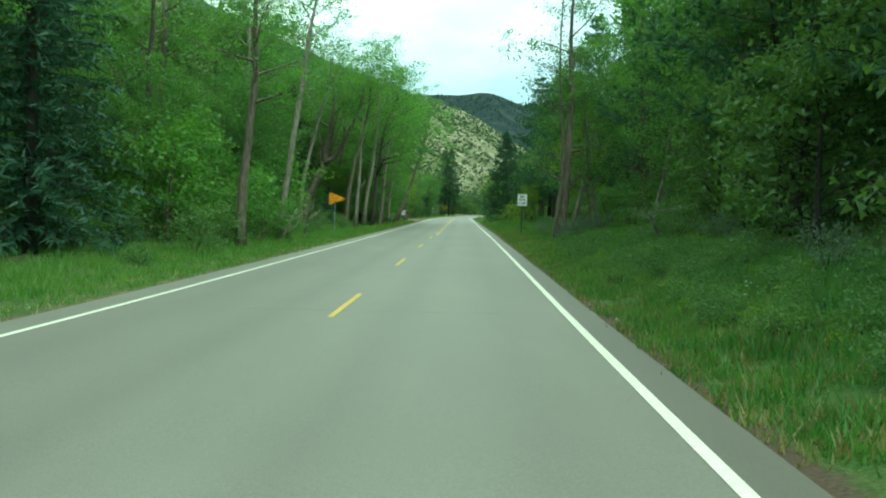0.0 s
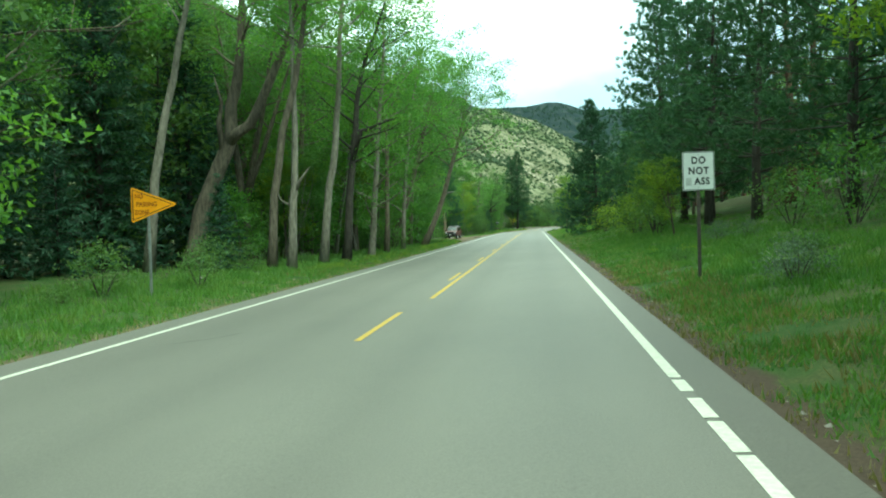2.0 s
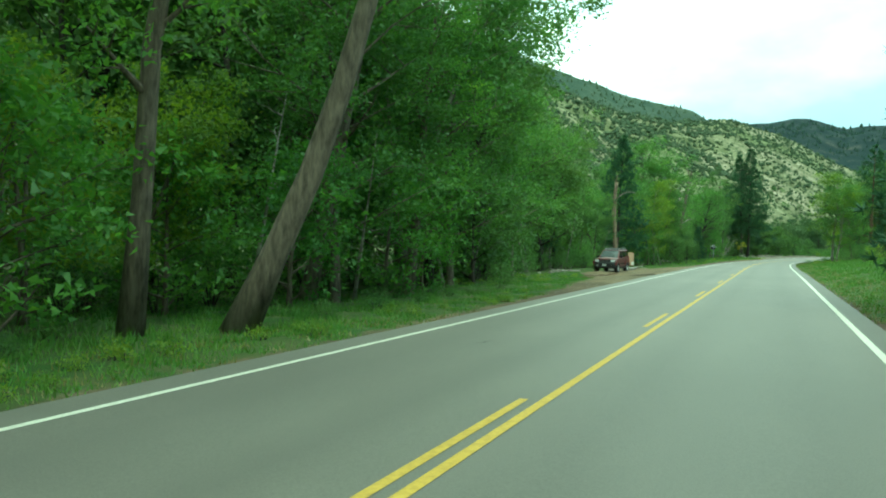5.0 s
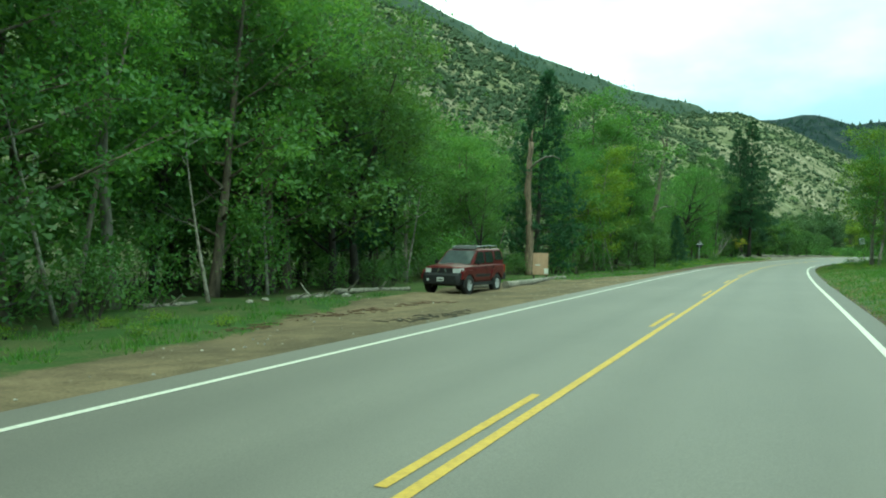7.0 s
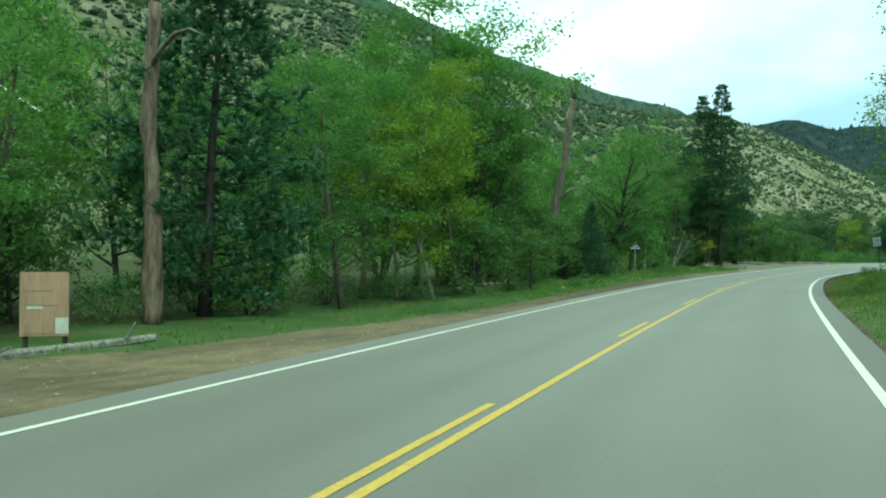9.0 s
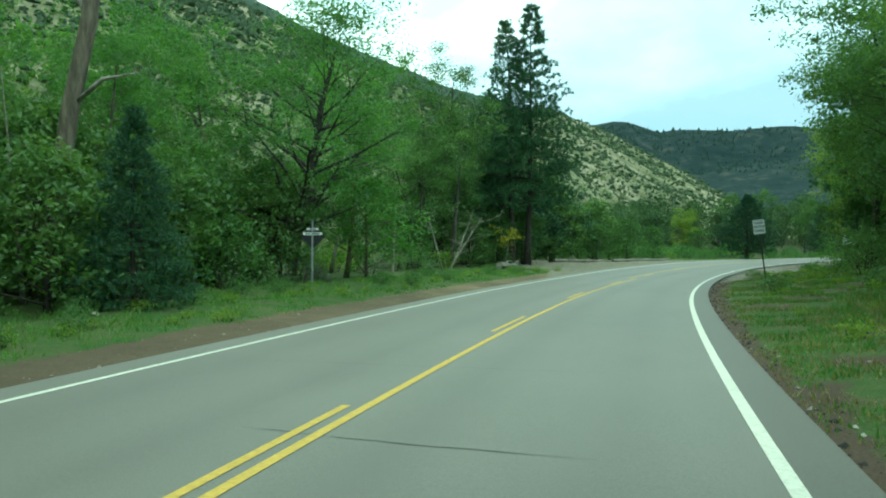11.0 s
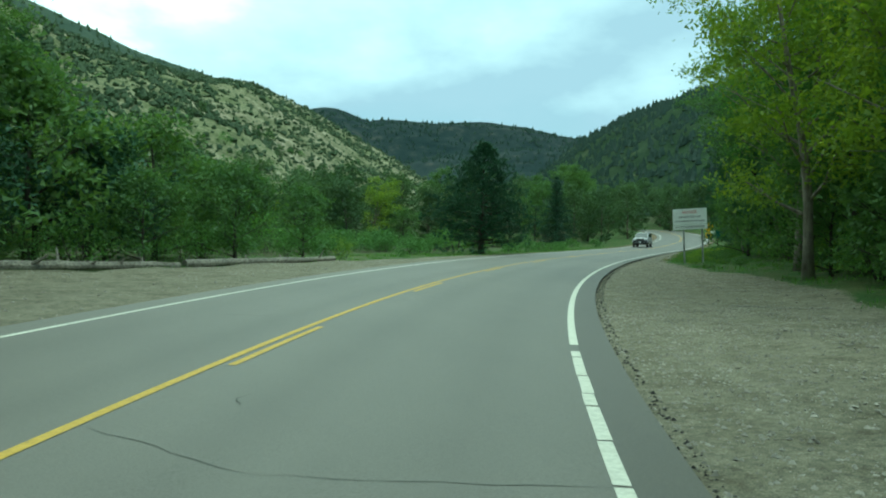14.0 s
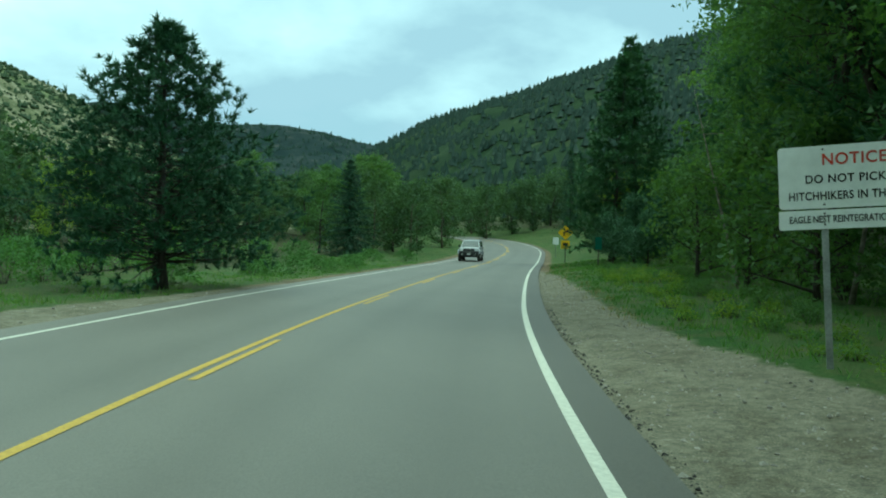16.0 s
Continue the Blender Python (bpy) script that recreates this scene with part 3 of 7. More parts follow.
def crack(s0, o0, s1, o1, width, seed):
    rng = random.Random(seed)
    n = max(6, int(math.hypot(s1 - s0, o1 - o0) / 0.25))
    left, right = [], []
    for i in range(n + 1):
        u = i / n
        s, o = s0 + (s1 - s0) * u + rng.uniform(-0.03, 0.03), o0 + (o1 - o0) * u + rng.uniform(-0.03, 0.03) + 0.05 * math.sin(u * 7 + seed)
        w = width * 0.36 * rng.uniform(0.3, 1.2) * min(1, 6 * u + 0.2, 6 * (1 - u) + 0.2)
        for side, d in ((left, -w), (right, w)):
            x, y = plan(s + (d if abs(o1 - o0) > abs(s1 - s0) else 0), o + (0 if abs(o1 - o0) > abs(s1 - s0) else d))
            side.append((float(x), float(y), float(road_z(s, o)) + 0.004))
    sh = Shape().add(left + right, [(i, i + 1, n + 2 + i, n + 1 + i) for i in range(n)])
    return tagged(new("road_crack", sh.mesh("road_crack", CRACK)), "dark sealed crack in the asphalt", "crack", kind="structure")


for i, c in enumerate([(8, -2.6, 8.4, 3.4, 0.03), (33.0, 0.78, 30.2, 0.88, 0.05), (30.2, 0.88, 29.2, 0.7, 0.035), (31.0, 1.6, 31.1, 3.0, 0.02), (43.6, -3.2, 45.0, -2.3, 0.05), (122, 1.6, 124.0, 1.3, 0.015), 
                       (100.5, -2.4, 101.0, -2.2, 0.06), (117, -2.1, 117.4, -1.5, 0.05), (199.5, -0.9, 199.0, 2.4, 0.035), (203.6, -3.0, 203.4, 2.6, 0.02), (222.4, -3.3, 222.9, -0.8, 0.025),
                       (229, 1.0, 229.1, 1.5, 0.03), (250.7, -0.3, 249.8, 1.33, 0.02), (249.8, 1.3, 249.95, 3.7, 0.018), (252.2, 0.45, 251.7, 0.52, 0.02), (258, -2.6, 258.6, -1.4, 0.03), (264.5, -0.6, 264.4, 3.4, 0.025), (286, -2.8, 286.4, -1.8, 0.03), (61, 1.2, 63, 1.3, 0.015), (243.8, 0.74, 244.9, 0.82, 0.06), (245.6, 0.76, 247.2, 0.86, 0.07), (247.45, 0.86, 249.2, 0.76, 0.06)]):
    crack(*c, seed=i)

# ---- hills and mountains ----


def hill(name, rings, mat, label, lumps, seed, floor=-3.0):
    """rings: for each bearing, degrees left of north: foot distance, ridge distance, ridge rise in degrees; seen from the bend."""
    noise.seed_set(seed)
    az = np.array([r[0] for r in rings], float)
    n, k = 150, 46
    bearings = np.linspace(az[0], az[-1], n)
    order = np.argsort(az)
    at = lambda j: np.interp(bearings, az[order], np.array([r[j] for r in rings], float)[order])
    foot, ridge, rise = at(1), at(2), at(3)
    verts = np.zeros((n, k, 3))
    for i in range(n):
        a = radians(bearings[i])
        top = math.tan(radians(rise[i])) * ridge[i]
        for j in range(k):
            u = j / (k - 6)
            r = foot[i] + (ridge[i] - foot[i]) * u
            shape = (u ** 0.9) if u <= 1 else 1 - 0.6 * (u - 1)
            x, y = 8 - math.sin(a) * r, 245 + math.cos(a) * r
            bump = noise.fractal(Vector((x, y, 0)) / lumps, 1.0, 2.0, 5) * lumps * 0.09
            z = floor + top * shape + bump * min(1, u * 3) * (1 if u < 0.8 else max(0.25, 1 - (u - 0.8) * 2.5))
            verts[i, j] = x, y, z
    idx = (np.arange(n - 1)[:, None] * k + np.arange(k - 1)[None]).reshape(-1)
    f = np.stack([idx, idx + k, idx + k + 1, idx + 1], 1)
    ob = new(name, raw_mesh(name, verts.reshape(-1, 3), f, mat, True))
    tagged(ob, label, "hill", kind="structure")
    return verts


LEFT_RINGS = [(100, 60, 700, 25), (70, 60, 620, 24.5), (45, 70, 500, 23), (31, 75, 460, 19), (24, 80, 490, 16), (16, 90, 550, 12.8), (10, 110, 620, 11.3), (5, 140, 760, 10.9), (1.5, 180, 870, 9.6), (-2, 220, 830, 7.6), (-5.6, 260, 790, 5.7), (-9.3, 300, 740, 3.8), (-14, 340, 700, 1.8)]
left_hill = hill("hillside", LEFT_RINGS, HILL_SUNLIT_SOIL, "dry tan hillside dotted with dark scrub", 90, 3)
back_ridge = hill("wooded_ridge", [(46, 560, 900, 23.6), (31, 560, 950, 19.8), (24, 600, 1000, 16.8), (16, 650, 1050, 13.6), (10, 720, 1100, 11.7), (7, 800, 1150, 10.8), (3, 900, 1200, 8.5)], RIDGE_HAZE_SOIL, "dark wooded ridge behind the dry hill", 110, 12)
side_hill = hill("hillside", [(163, 220, 700, 24), (150, 130, 700, 25), (125, 75, 700, 25), (98, 62, 690, 25)], HILL_SUNLIT_SOIL, "dry tan hillside dotted with dark scrub", 90, 3)
far_hill = hill("mountain", [(60, 1500, 3400, 9), (20, 1500, 3300, 8.6), (6, 1500, 3200, 8.8), (0.9, 1500, 3200, 9.0), (-0.7, 1500, 3200, 9.3), (-2.3, 1500, 3200, 9.0), (-3.5, 1500, 3200, 8.5), (-9.6, 1400, 3100, 8.4), (-14.7, 1300, 3000, 8.2), (-19, 1200, 2900, 7.1), (-26, 1200, 2800, 6.0), (-60, 1200, 2800, 6.0)], FAR_HAZE_SOIL, "distant dark forested mountain ridge", 400, 5)
right_hill = hill("wooded_hill", [(-15, 420, 1250, 4.0), (-19, 330, 1200, 7.2), (-22, 260, 1150, 8.8), (-25.5, 210, 1100, 10.1), (-32.4, 150, 1000, 12.2), (-39, 120, 900, 13.9), (-60, 100, 700, 17), (-100, 100, 600, 18)], WOOD_SOIL, "dark conifer-covered hill above the road", 120, 9)

# ---- vehicles ----


def wheel(parent, x, y, side):
    r, w = 0.40, 0.26
    t = part("tyre", Shape().lathe([(-w / 2, 0.22), (-w / 2, r - 0.05), (-w / 2 + 0.04, r - 0.01), (0, r), (w / 2 - 0.04, r - 0.01), (w / 2, r - 0.05), (w / 2, 0.22)], "y", (x, y, r)), RUBBER, parent, "black tyre", True)
    face = y + side * (w / 2 - 0.02)
    rim = Shape().lathe([(side * -0.10, 0.05), (side * -0.10, 0.19), (0, 0.225), (side * 0.012, 0.22), (0.0, 0.19)], "y", (x, face, r))
    rim.lathe([(side * -0.01, 0.0), (side * 0.01, 0.065), (side * -0.05, 0.085)], "y", (x, face, r), 14)
    for k in range(6):
        a = math.pi / 3 * k
        rim.box((x + 0.13 * math.cos(a), face - side * 0.01, r + 0.13 * math.sin(a)), (0.15, 0.035, 0.085), 0.01, pose(0, 0, 0, 0, -math.degrees(a), 0).to_3x3())
    part("rim", rim, ALLOY, t, "six-spoke alloy rim")


def suv(name, m, paint_mat, label, rack):
    """A square-cut estate of the off-road sort; x ahead, y to its left."""
    car = thing(name, m, label, "car")
    ring = lambda x, w, zb, zt, crown=0.04: [(x, s * yy, zz) for s, order in ((1, 1), (-1, -1)) for yy, zz in [(w * 0.94, zb), (w, zb + 0.12), (w, zt - 0.16), (w * 0.975, zt - 0.05), (w * 0.90, zt), (w * 0.4, zt + crown)][::order]]
    body = Shape().loft([ring(*r) for r in ((-2.20, 0.84, 0.66, 1.20), (-2.14, 0.90, 0.56, 1.24), (-1.3, 0.92, 0.50, 1.25), (0.0, 0.92, 0.46, 1.23), (0.72, 0.92, 0.48, 1.22), (0.95, 0.915, 0.50, 1.22), (1.5, 0.90, 0.56, 1.19), (1.86, 0.87, 0.66, 1.14), (1.97, 0.81, 0.72, 1.07))])
    part("body", body, paint_mat, car)
    cabin = Shape().loft([[(1.02, 0.84, 1.18), (1.02, -0.84, 1.18), (-2.15, -0.86, 1.20), (-2.15, 0.86, 1.20)], [(0.72, 0.81, 1.40), (0.72, -0.81, 1.40), (-2.12, -0.835, 1.48), (-2.12, 0.835, 1.48)],
                          [(0.22, 0.72, 1.82), (0.22, -0.72, 1.82), (-2.0, -0.76, 1.86), (-2.0, 0.76, 1.86)], [(0.03, 0.63, 1.875), (0.03, -0.63, 1.875), (-1.88, -0.67, 1.92), (-1.88, 0.67, 1.92)]])
    part("cabin", cabin, paint_mat, car)

    def pane(nm, pts, lab, mat=GLASS, thick=0.008):
        pts = [Vector(p) for p in pts]
        n = (pts[1] - pts[0]).cross(pts[2] - pts[0]).normalized() * thick
        part(nm, Shape().add([p + n for p in pts] + [p - n for p in pts], [tuple(range(len(pts))), tuple(range(2 * len(pts) - 1, len(pts) - 1, -1))] + [(k, (k + 1) % len(pts), (k + 1) % len(pts) + len(pts), k + len(pts)) for k in range(len(pts))]), mat, car, lab)

    pane("windscreen", [(0.995, 0.75, 1.23), (0.995, -0.75, 1.23), (0.275, -0.65, 1.81), (0.275, 0.65, 1.81)], "raked dark windscreen", WINDSCREEN)
    pane("rear_window", [(-2.165, 0.7, 1.3), (-2.165, -0.7, 1.3), (-2.06, -0.66, 1.74), (-2.06, 0.66, 1.74)], "dark rear window")
    for side in (1, -1):
        wall = lambda x, z: (x, side * (float(np.interp(z, [1.18, 1.44, 1.84], [0.845, 0.816, 0.728])) + float(np.interp(x, [-2.1, 0.8], [0.034, 0.008]))), z)
        pane("side_window", [wall(0.72, 1.29), wall(-0.22, 1.29), wall(-0.22, 1.76), wall(0.27, 1.76)], "dark front door window")
        pane("side_window", [wall(-0.36, 1.30), wall(-1.02, 1.30), wall(-1.16, 1.44), wall(-1.08, 1.78), wall(-0.36, 1.78)], "dark rear door window")
        pane("quarter_window", [wall(-1.32, 1.42), wall(-2.04, 1.42), wall(-1.95, 1.80), wall(-1.36, 1.80)], "dark rear quarter window")
        part("sill", Shape().box((0.07, side * 0.87, 0.44), (1.86, 0.16, 0.14), 0.03), PLASTIC, car, "black plastic sill")
        part("side_moulding", Shape().box((0.05, side * 0.925, 0.78), (1.5, 0.03, 0.10), 0.012), PLASTIC, car, "dark door rubbing strip")
        for x in (0.84, -0.29, -0.98):
            part("door_seam", Shape().box((x, side * 0.921, 0.88), (0.014, 0.012, 0.66)), PLASTIC, car)
        part("door_mirror", Shape().box((0.66, side * 1.0, 1.32), (0.13, 0.2, 0.17), 0.04), PLASTIC, car)
        for x in (-0.12, -0.84):
            part("door_handle", Shape().box((x, side * 0.93, 1.12), (0.16, 0.03, 0.03), 0.008), PLASTIC, car)
        for x in (1.42, -1.28):
            inner = [(x + 0.46 * math.cos(a), 0.42 + 0.46 * math.sin(a)) for a in np.linspace(0, math.pi, 13)]
            part("wheel_arch", Shape().plate(inner + [(x - 0.46, 0.34), (x + 0.46, 0.34)], 0.04, Matrix.Translation((0, side * 0.918, 0))), PLASTIC, car, "dark wheel arch")
            crest = [(x + 0.62, 0.66), (x + 0.50, 0.94), (x + 0.36, 1.03), (x - 0.36, 1.03), (x - 0.50, 0.94), (x - 0.62, 0.66)]
            rim_ = [(px, pz) for px, pz in inner if pz > 0.58]
            part("fender_flare", Shape().plate(crest[::-1] + rim_, 0.11, Matrix.Translation((0, side * 0.925, 0))), paint_mat, car, "flat-topped flared wing")
        part("headlight", Shape().loft([[(1.80, side * 0.885, 0.93), (1.80, side * 0.885, 1.10), (1.78, side * 0.60, 1.11), (1.78, side * 0.60, 0.93)], [(1.99, side * 0.80, 0.91), (1.96, side * 0.80, 1.09), (2.02, side * 0.50, 1.08), (2.04, side * 0.50, 0.91)]]), LAMP, car, "clear wrap-round headlight")
        part("fog_lamp", Shape().lathe([(0, 0.0), (0.0, 0.06), (-0.04, 0.07)], "y", (0, 0, 0), 12).mesh("fog_lamp", LAMP), LAMP, car).matrix_basis = pose(2.17, side * 0.58, 0.62, 0, 0, -90)
        part("tail_lamp", Shape().box((-2.15, side * 0.85, 1.04), (0.10, 0.13, 0.34), 0.02), TAIL, car, "red tail lamp")
        part("bumper_corner", Shape().loft([[(1.62, side * 0.93, 0.60), (1.62, side * 0.93, 0.88), (1.62, side * 0.84, 0.88), (1.62, side * 0.84, 0.60)], [(2.02, side * 0.87, 0.48), (2.02, side * 0.87, 0.90), (2.02, side * 0.6, 0.90), (2.02, side * 0.6, 0.48)]]), PLASTIC, car, "dark bumper end")
        part("rear_bumper_end", Shape().box((-2.02, side * 0.885, 0.68), (0.46, 0.10, 0.30), 0.04), PLASTIC, car)
        for x in (1.42, -1.28):
            wheel(car, x, side * 0.84, side)
    part("front_bumper", Shape().loft([ring(1.84, 0.875, 0.42, 0.92, 0.0), ring(2.08, 0.865, 0.42, 0.90, 0.0), ring(2.17, 0.72, 0.47, 0.80, 0.0)]), PLASTIC, car, "deep dark plastic front bumper")
    part("rear_bumper", Shape().box((-2.24, 0, 0.68), (0.18, 1.76, 0.26), 0.05), PLASTIC, car, "dark plastic rear bumper")
    part("grille", Shape().box((2.00, 0, 0.99), (0.10, 0.98, 0.22), 0.03), PLASTIC, car, "black front grille")
    for y in (-0.26, 0.26):
        part("grille_bar", Shape().box((2.055, y * 0.62, 1.0), (0.03, 0.06, 0.18), 0.01, pose(0, 0, 0, math.copysign(24, y), 0, 0).to_3x3()), CHROME, car, "bright slanted grille bar")
    part("number_plate", Shape().box((2.18, 0, 0.64), (0.012, 0.31, 0.15), 0.004), SIGN_WHITE, car, "pale plate with a blank dark bar")
    part("plate_bar", Shape().box((2.189, 0, 0.635), (0.006, 0.23, 0.06)), SIGN_BLACK, car)
    part("underbody", Shape().box((0, 0, 0.42), (3.5, 1.4, 0.14), 0.03), PLASTIC, car)
    part("bonnet_ridge", Shape().loft([[(0.97, 0.40, 1.25), (0.97, -0.40, 1.25), (0.97, -0.34, 1.275), (0.97, 0.34, 1.275)], [(1.82, 0.34, 1.16), (1.82, -0.34, 1.16), (1.82, -0.28, 1.185), (1.82, 0.28, 1.185)]]), paint_mat, car)
    if rack:
        for side in (1, -1):
            part("roof_rail", Shape().tube([(0.0, side * 0.58, 1.96), (-0.3, side * 0.58, 2.01), (-1.7, side * 0.6, 2.03), (-1.95, side * 0.6, 2.00)], [0.024] * 4), STEEL, car, "grey metal roof rail")
            for x in (-0.7, -1.3):
                part("rail_foot", Shape().box((x, side * 0.59, 1.96), (0.1, 0.05, 0.12), 0.01), PLASTIC, car)
        for x in (-0.5, -1.0, -1.5):
            part("cross_bar", Shape().box((x, 0, 2.00), (0.06, 1.16, 0.03), 0.01), PLASTIC, car)
        part("air_dam", Shape().loft([[(0.18, 0.56, 1.88), (0.18, -0.56, 1.88), (0.08, -0.56, 1.86), (0.08, 0.56, 1.86)], [(-0.30, 0.56, 2.04), (-0.30, -0.56, 2.04), (-0.36, -0.56, 2.01), (-0.36, 0.56, 2.01)]]), PLASTIC, car, "dark roof rack fairing")
    return car


rear_wheel, front_wheel = Vector((-10.87, 156.0, 0)), Vector((-11.1, 153.3, 0))
ahead = (front_wheel - rear_wheel).normalized()
left_of = Vector((-ahead.y, ahead.x, 0))
mid = (rear_wheel + front_wheel) / 2 - left_of * 0.84
suv("sport_utility_car", Matrix.Translation((mid.x, mid.y, float(ground_z(154.8, -10.3)))) @ pose(0, 0, 0, 0, 0, math.degrees(math.atan2(ahead.y, ahead.x))), CAR_RED, "dark red off-road car with roof rack parked on dirt", True)
x, y = plan(350.0, -2.2)
suv("oncoming_car", Matrix.Translation((float(x), float(y), float(road_z(350.0, -2.2)))) @ pose(0, 0, 0, 0, 0, heading(350.0) - 90), CAR_SILVER, "silver grey car standing on the far lane", False)

# ---- signs ----


def words(name, text, size, mat, parent, x, z, y=-0.012, squeeze=1.0, apart=1.0, weight=0.018):
    """Built-in letters, laid as thin mesh on a panel that faces minus y."""
    cu = bpy.data.curves.new(name, "FONT")
    cu.body, cu.size, cu.align_x, cu.align_y, cu.extrude = text, size, "CENTER", "CENTER", 0.001
    cu.offset, cu.space_character = size * weight, apart
    ob = bpy.data.objects.new(name, cu)
    scene.collection.objects.link(ob)
    me = bpy.data.meshes.new_from_object(ob.evaluated_get(bpy.context.evaluated_depsgraph_get()))
    bpy.data.objects.remove(ob)
    me.transform(pose(x, y, z, 90, 0, 0) @ Matrix.Diagonal((squeeze, 1, 1, 1)))
    me.materials.clear()
    me.materials.append(mat)
    return part(name, me, mat, parent)


def rounded(w, h, r, n=5):
    pts = []
    for cx, cz, a0 in ((w / 2 - r, h / 2 - r, 0), (-w / 2 + r, h / 2 - r, 90), (-w / 2 + r, -h / 2 + r, 180), (w / 2 - r, -h / 2 + r, 270)):
        pts += [(cx + r * math.cos(radians(a0 + 90 * k / n)), cz + r * math.sin(radians(a0 + 90 * k / n))) for k in range(n + 1)]
    return pts


def border(outline, inset, y, mat, parent):
    inner = [(x * inset[0], z * inset[1]) for x, z in outline]
    inner2 = [(x * inset[2], z * inset[3]) for x, z in outline]
    n = len(outline)
    sh = Shape().add([(x, y, z) for x, z in inner] + [(x, y, z) for x, z in inner2], [(k, (k + 1) % n, (k + 1) % n + n, k + n) for k in range(n)])
    return sh


def text_sign(name, m, lines, label, w=0.69, h=0.85, top=2.85, post_mat=RUST_POST, lean=0.0):
    sign = thing(name, m @ pose(0, 0, 0, 0, lean, 0), label, "road sign")
    part("post", Shape().plate([(-0.035, -0.3), (0.035, -0.3), (0.035, top - 0.06), (-0.035, top - 0.06)], 0.05, Matrix.Translation((0, 0.035, 0))), post_mat, sign, "dark steel sign post")
    zc = top - h / 2
    outline = rounded(w, h, 0.03)
    panel = part("panel", Shape().plate([(x, z + zc) for x, z in outline], 0.006), SIGN_WHITE, sign, "white sign panel")
    rim = Shape()
    n = len(outline)
    a, b = [(x * 0.975, z * 0.98 + zc) for x, z in outline], [(x * 0.93, z * 0.944 + zc) for x, z in outline]
    rim.add([(x, -0.006, z) for x, z in a + b], [(k, (k + 1) % n, (k + 1) % n + n, k + n) for k in range(n)])
    part("border", rim, SIGN_BLACK, panel)
    for i, text in enumerate(lines):
        words("lettering", text.strip("*"), h * 0.25, SIGN_BLACK, panel, 0.075 if text[0] == "*" else 0.0, zc + h * 0.27 - i * h * 0.27, -0.0065, 0.88, 1.16, 0.032)
    for z in (zc + h * 0.42, zc - h * 0.42):
        part("bolt", Shape().lathe([(0.0, 0.0), (0.0, 0.012), (0.008, 0.012)], "y", (0, -0.012, z), 8), STEEL, panel)
    return sign


do_not = text_sign("do_not_pass_sign", upright(spot(50.6, 5.95), heading(50) + 2), ("DO", "NOT", "*ASS"), "white sign on a dark post with a scraped first letter", top=2.82)
# the first letter of the last word is scraped off
part("scraped_patch", Shape().box((-0.215, -0.0085, 2.82 - 0.425 - 0.23), (0.13, 0.003, 0.17), 0.001), SCRAPED, do_not, "scraped pale patch")
text_sign("pass_with_care_sign", upright(spot(239.4, 6.62), heading(239) + 4), ("PASS", "WITH", "CARE"), "white passing sign on a leaning dark post", w=0.62, h=0.78, top=3.17, lean=-7.0)

m = upright(spot(52.0, -7.5), heading(52) + 4, 0.94)
pennant = thing("pennant_sign", m, "amber pennant-shaped warning sign on a steel post", "road sign")
part("post", Shape().plate([(-0.03, -0.3), (0.03, -0.3), (0.03, 2.55), (-0.03, 2.55)], 0.05, Matrix.Translation((0, 0.035, 0))), STEEL, pennant, "grey steel post")
panel = part("panel", Shape().plate([(-0.46, 2.05), (-0.42, 2.02), (0.76, 2.47), (0.79, 2.5), (0.76, 2.53), (-0.42, 2.98), (-0.46, 2.95)], 0.006), SIGN_ORANGE, pennant, "amber triangular panel")
edge = [(-0.43, 2.07), (0.72, 2.5), (-0.43, 2.93)]
cx, cz = sum(p[0] for p in edge) / 3, sum(p[1] for p in edge) / 3
inner = [(cx + (x - cx) * 0.93, cz + (z - cz) * 0.93) for x, z in edge]
part("border", Shape().add([(x, -0.006, z) for x, z in edge + inner], [(k, (k + 1) % 3, (k + 1) % 3 + 3, k + 3) for k in range(3)]), SIGN_BLACK, panel)
FADED = surface("faded sign words", (0.30, 0.085, 0.01), (0.42, 0.13, 0.01), 30, 0.6, bump=0)
for text, x, z in (("NO", -0.24, 2.73), ("PASSING", -0.03, 2.51), ("ZONE", -0.17, 2.29)):
    words("lettering", text, 0.17, FADED, panel, x, z, -0.008, 0.85, 1.05, 0.03)

# the big two-post notice
a, b = Vector((25.98, 283.2, 0)), Vector((27.24, 281.92, 0))
c, along = (a + b) / 2, (b - a).normalized()
base = float(ground_z(289.3, 7.9))
notice = thing("notice_sign", Matrix.Translation((c.x, c.y, base - 0.08)) @ pose(0, 0, 0, 0, -3.0, math.degrees(math.atan2(along.y, along.x))), "large white notice sign on two steel posts", "road sign")
for x in (-0.36, 0.62):
    part("post", Shape().plate([(x - 0.04, -0.3), (x + 0.04, -0.3), (x + 0.04, 2.75), (x - 0.04, 2.75)], 0.06, Matrix.Translation((0, 0.04, 0))), STEEL, notice, "grey steel sign post")
W = 1.80
panel = part("main_panel", Shape().plate([(x, z + 2.54) for x, z in rounded(W, 0.82, 0.05)], 0.008), SIGN_WHITE, notice, "white sheet with red and black words")
words("heading_text", "NOTICE", 0.21, SIGN_RED, panel, 0.0, 2.76, -0.008, 0.92, 1.1)
words("lettering", "DO NOT PICK UP", 0.15, SIGN_BLACK, panel, 0.0, 2.51, -0.008, 0.9, 1.1)
words("lettering", "HITCHHIKERS IN THIS AREA", 0.15, SIGN_BLACK, panel, 0.0, 2.29, -0.008, 0.79, 1.06)
panel = part("lower_panel", Shape().plate([(x, z + 1.985) for x, z in rounded(W + 0.02, 0.25, 0.02)], 0.008), SIGN_WHITE, notice, "white strip with small black words")
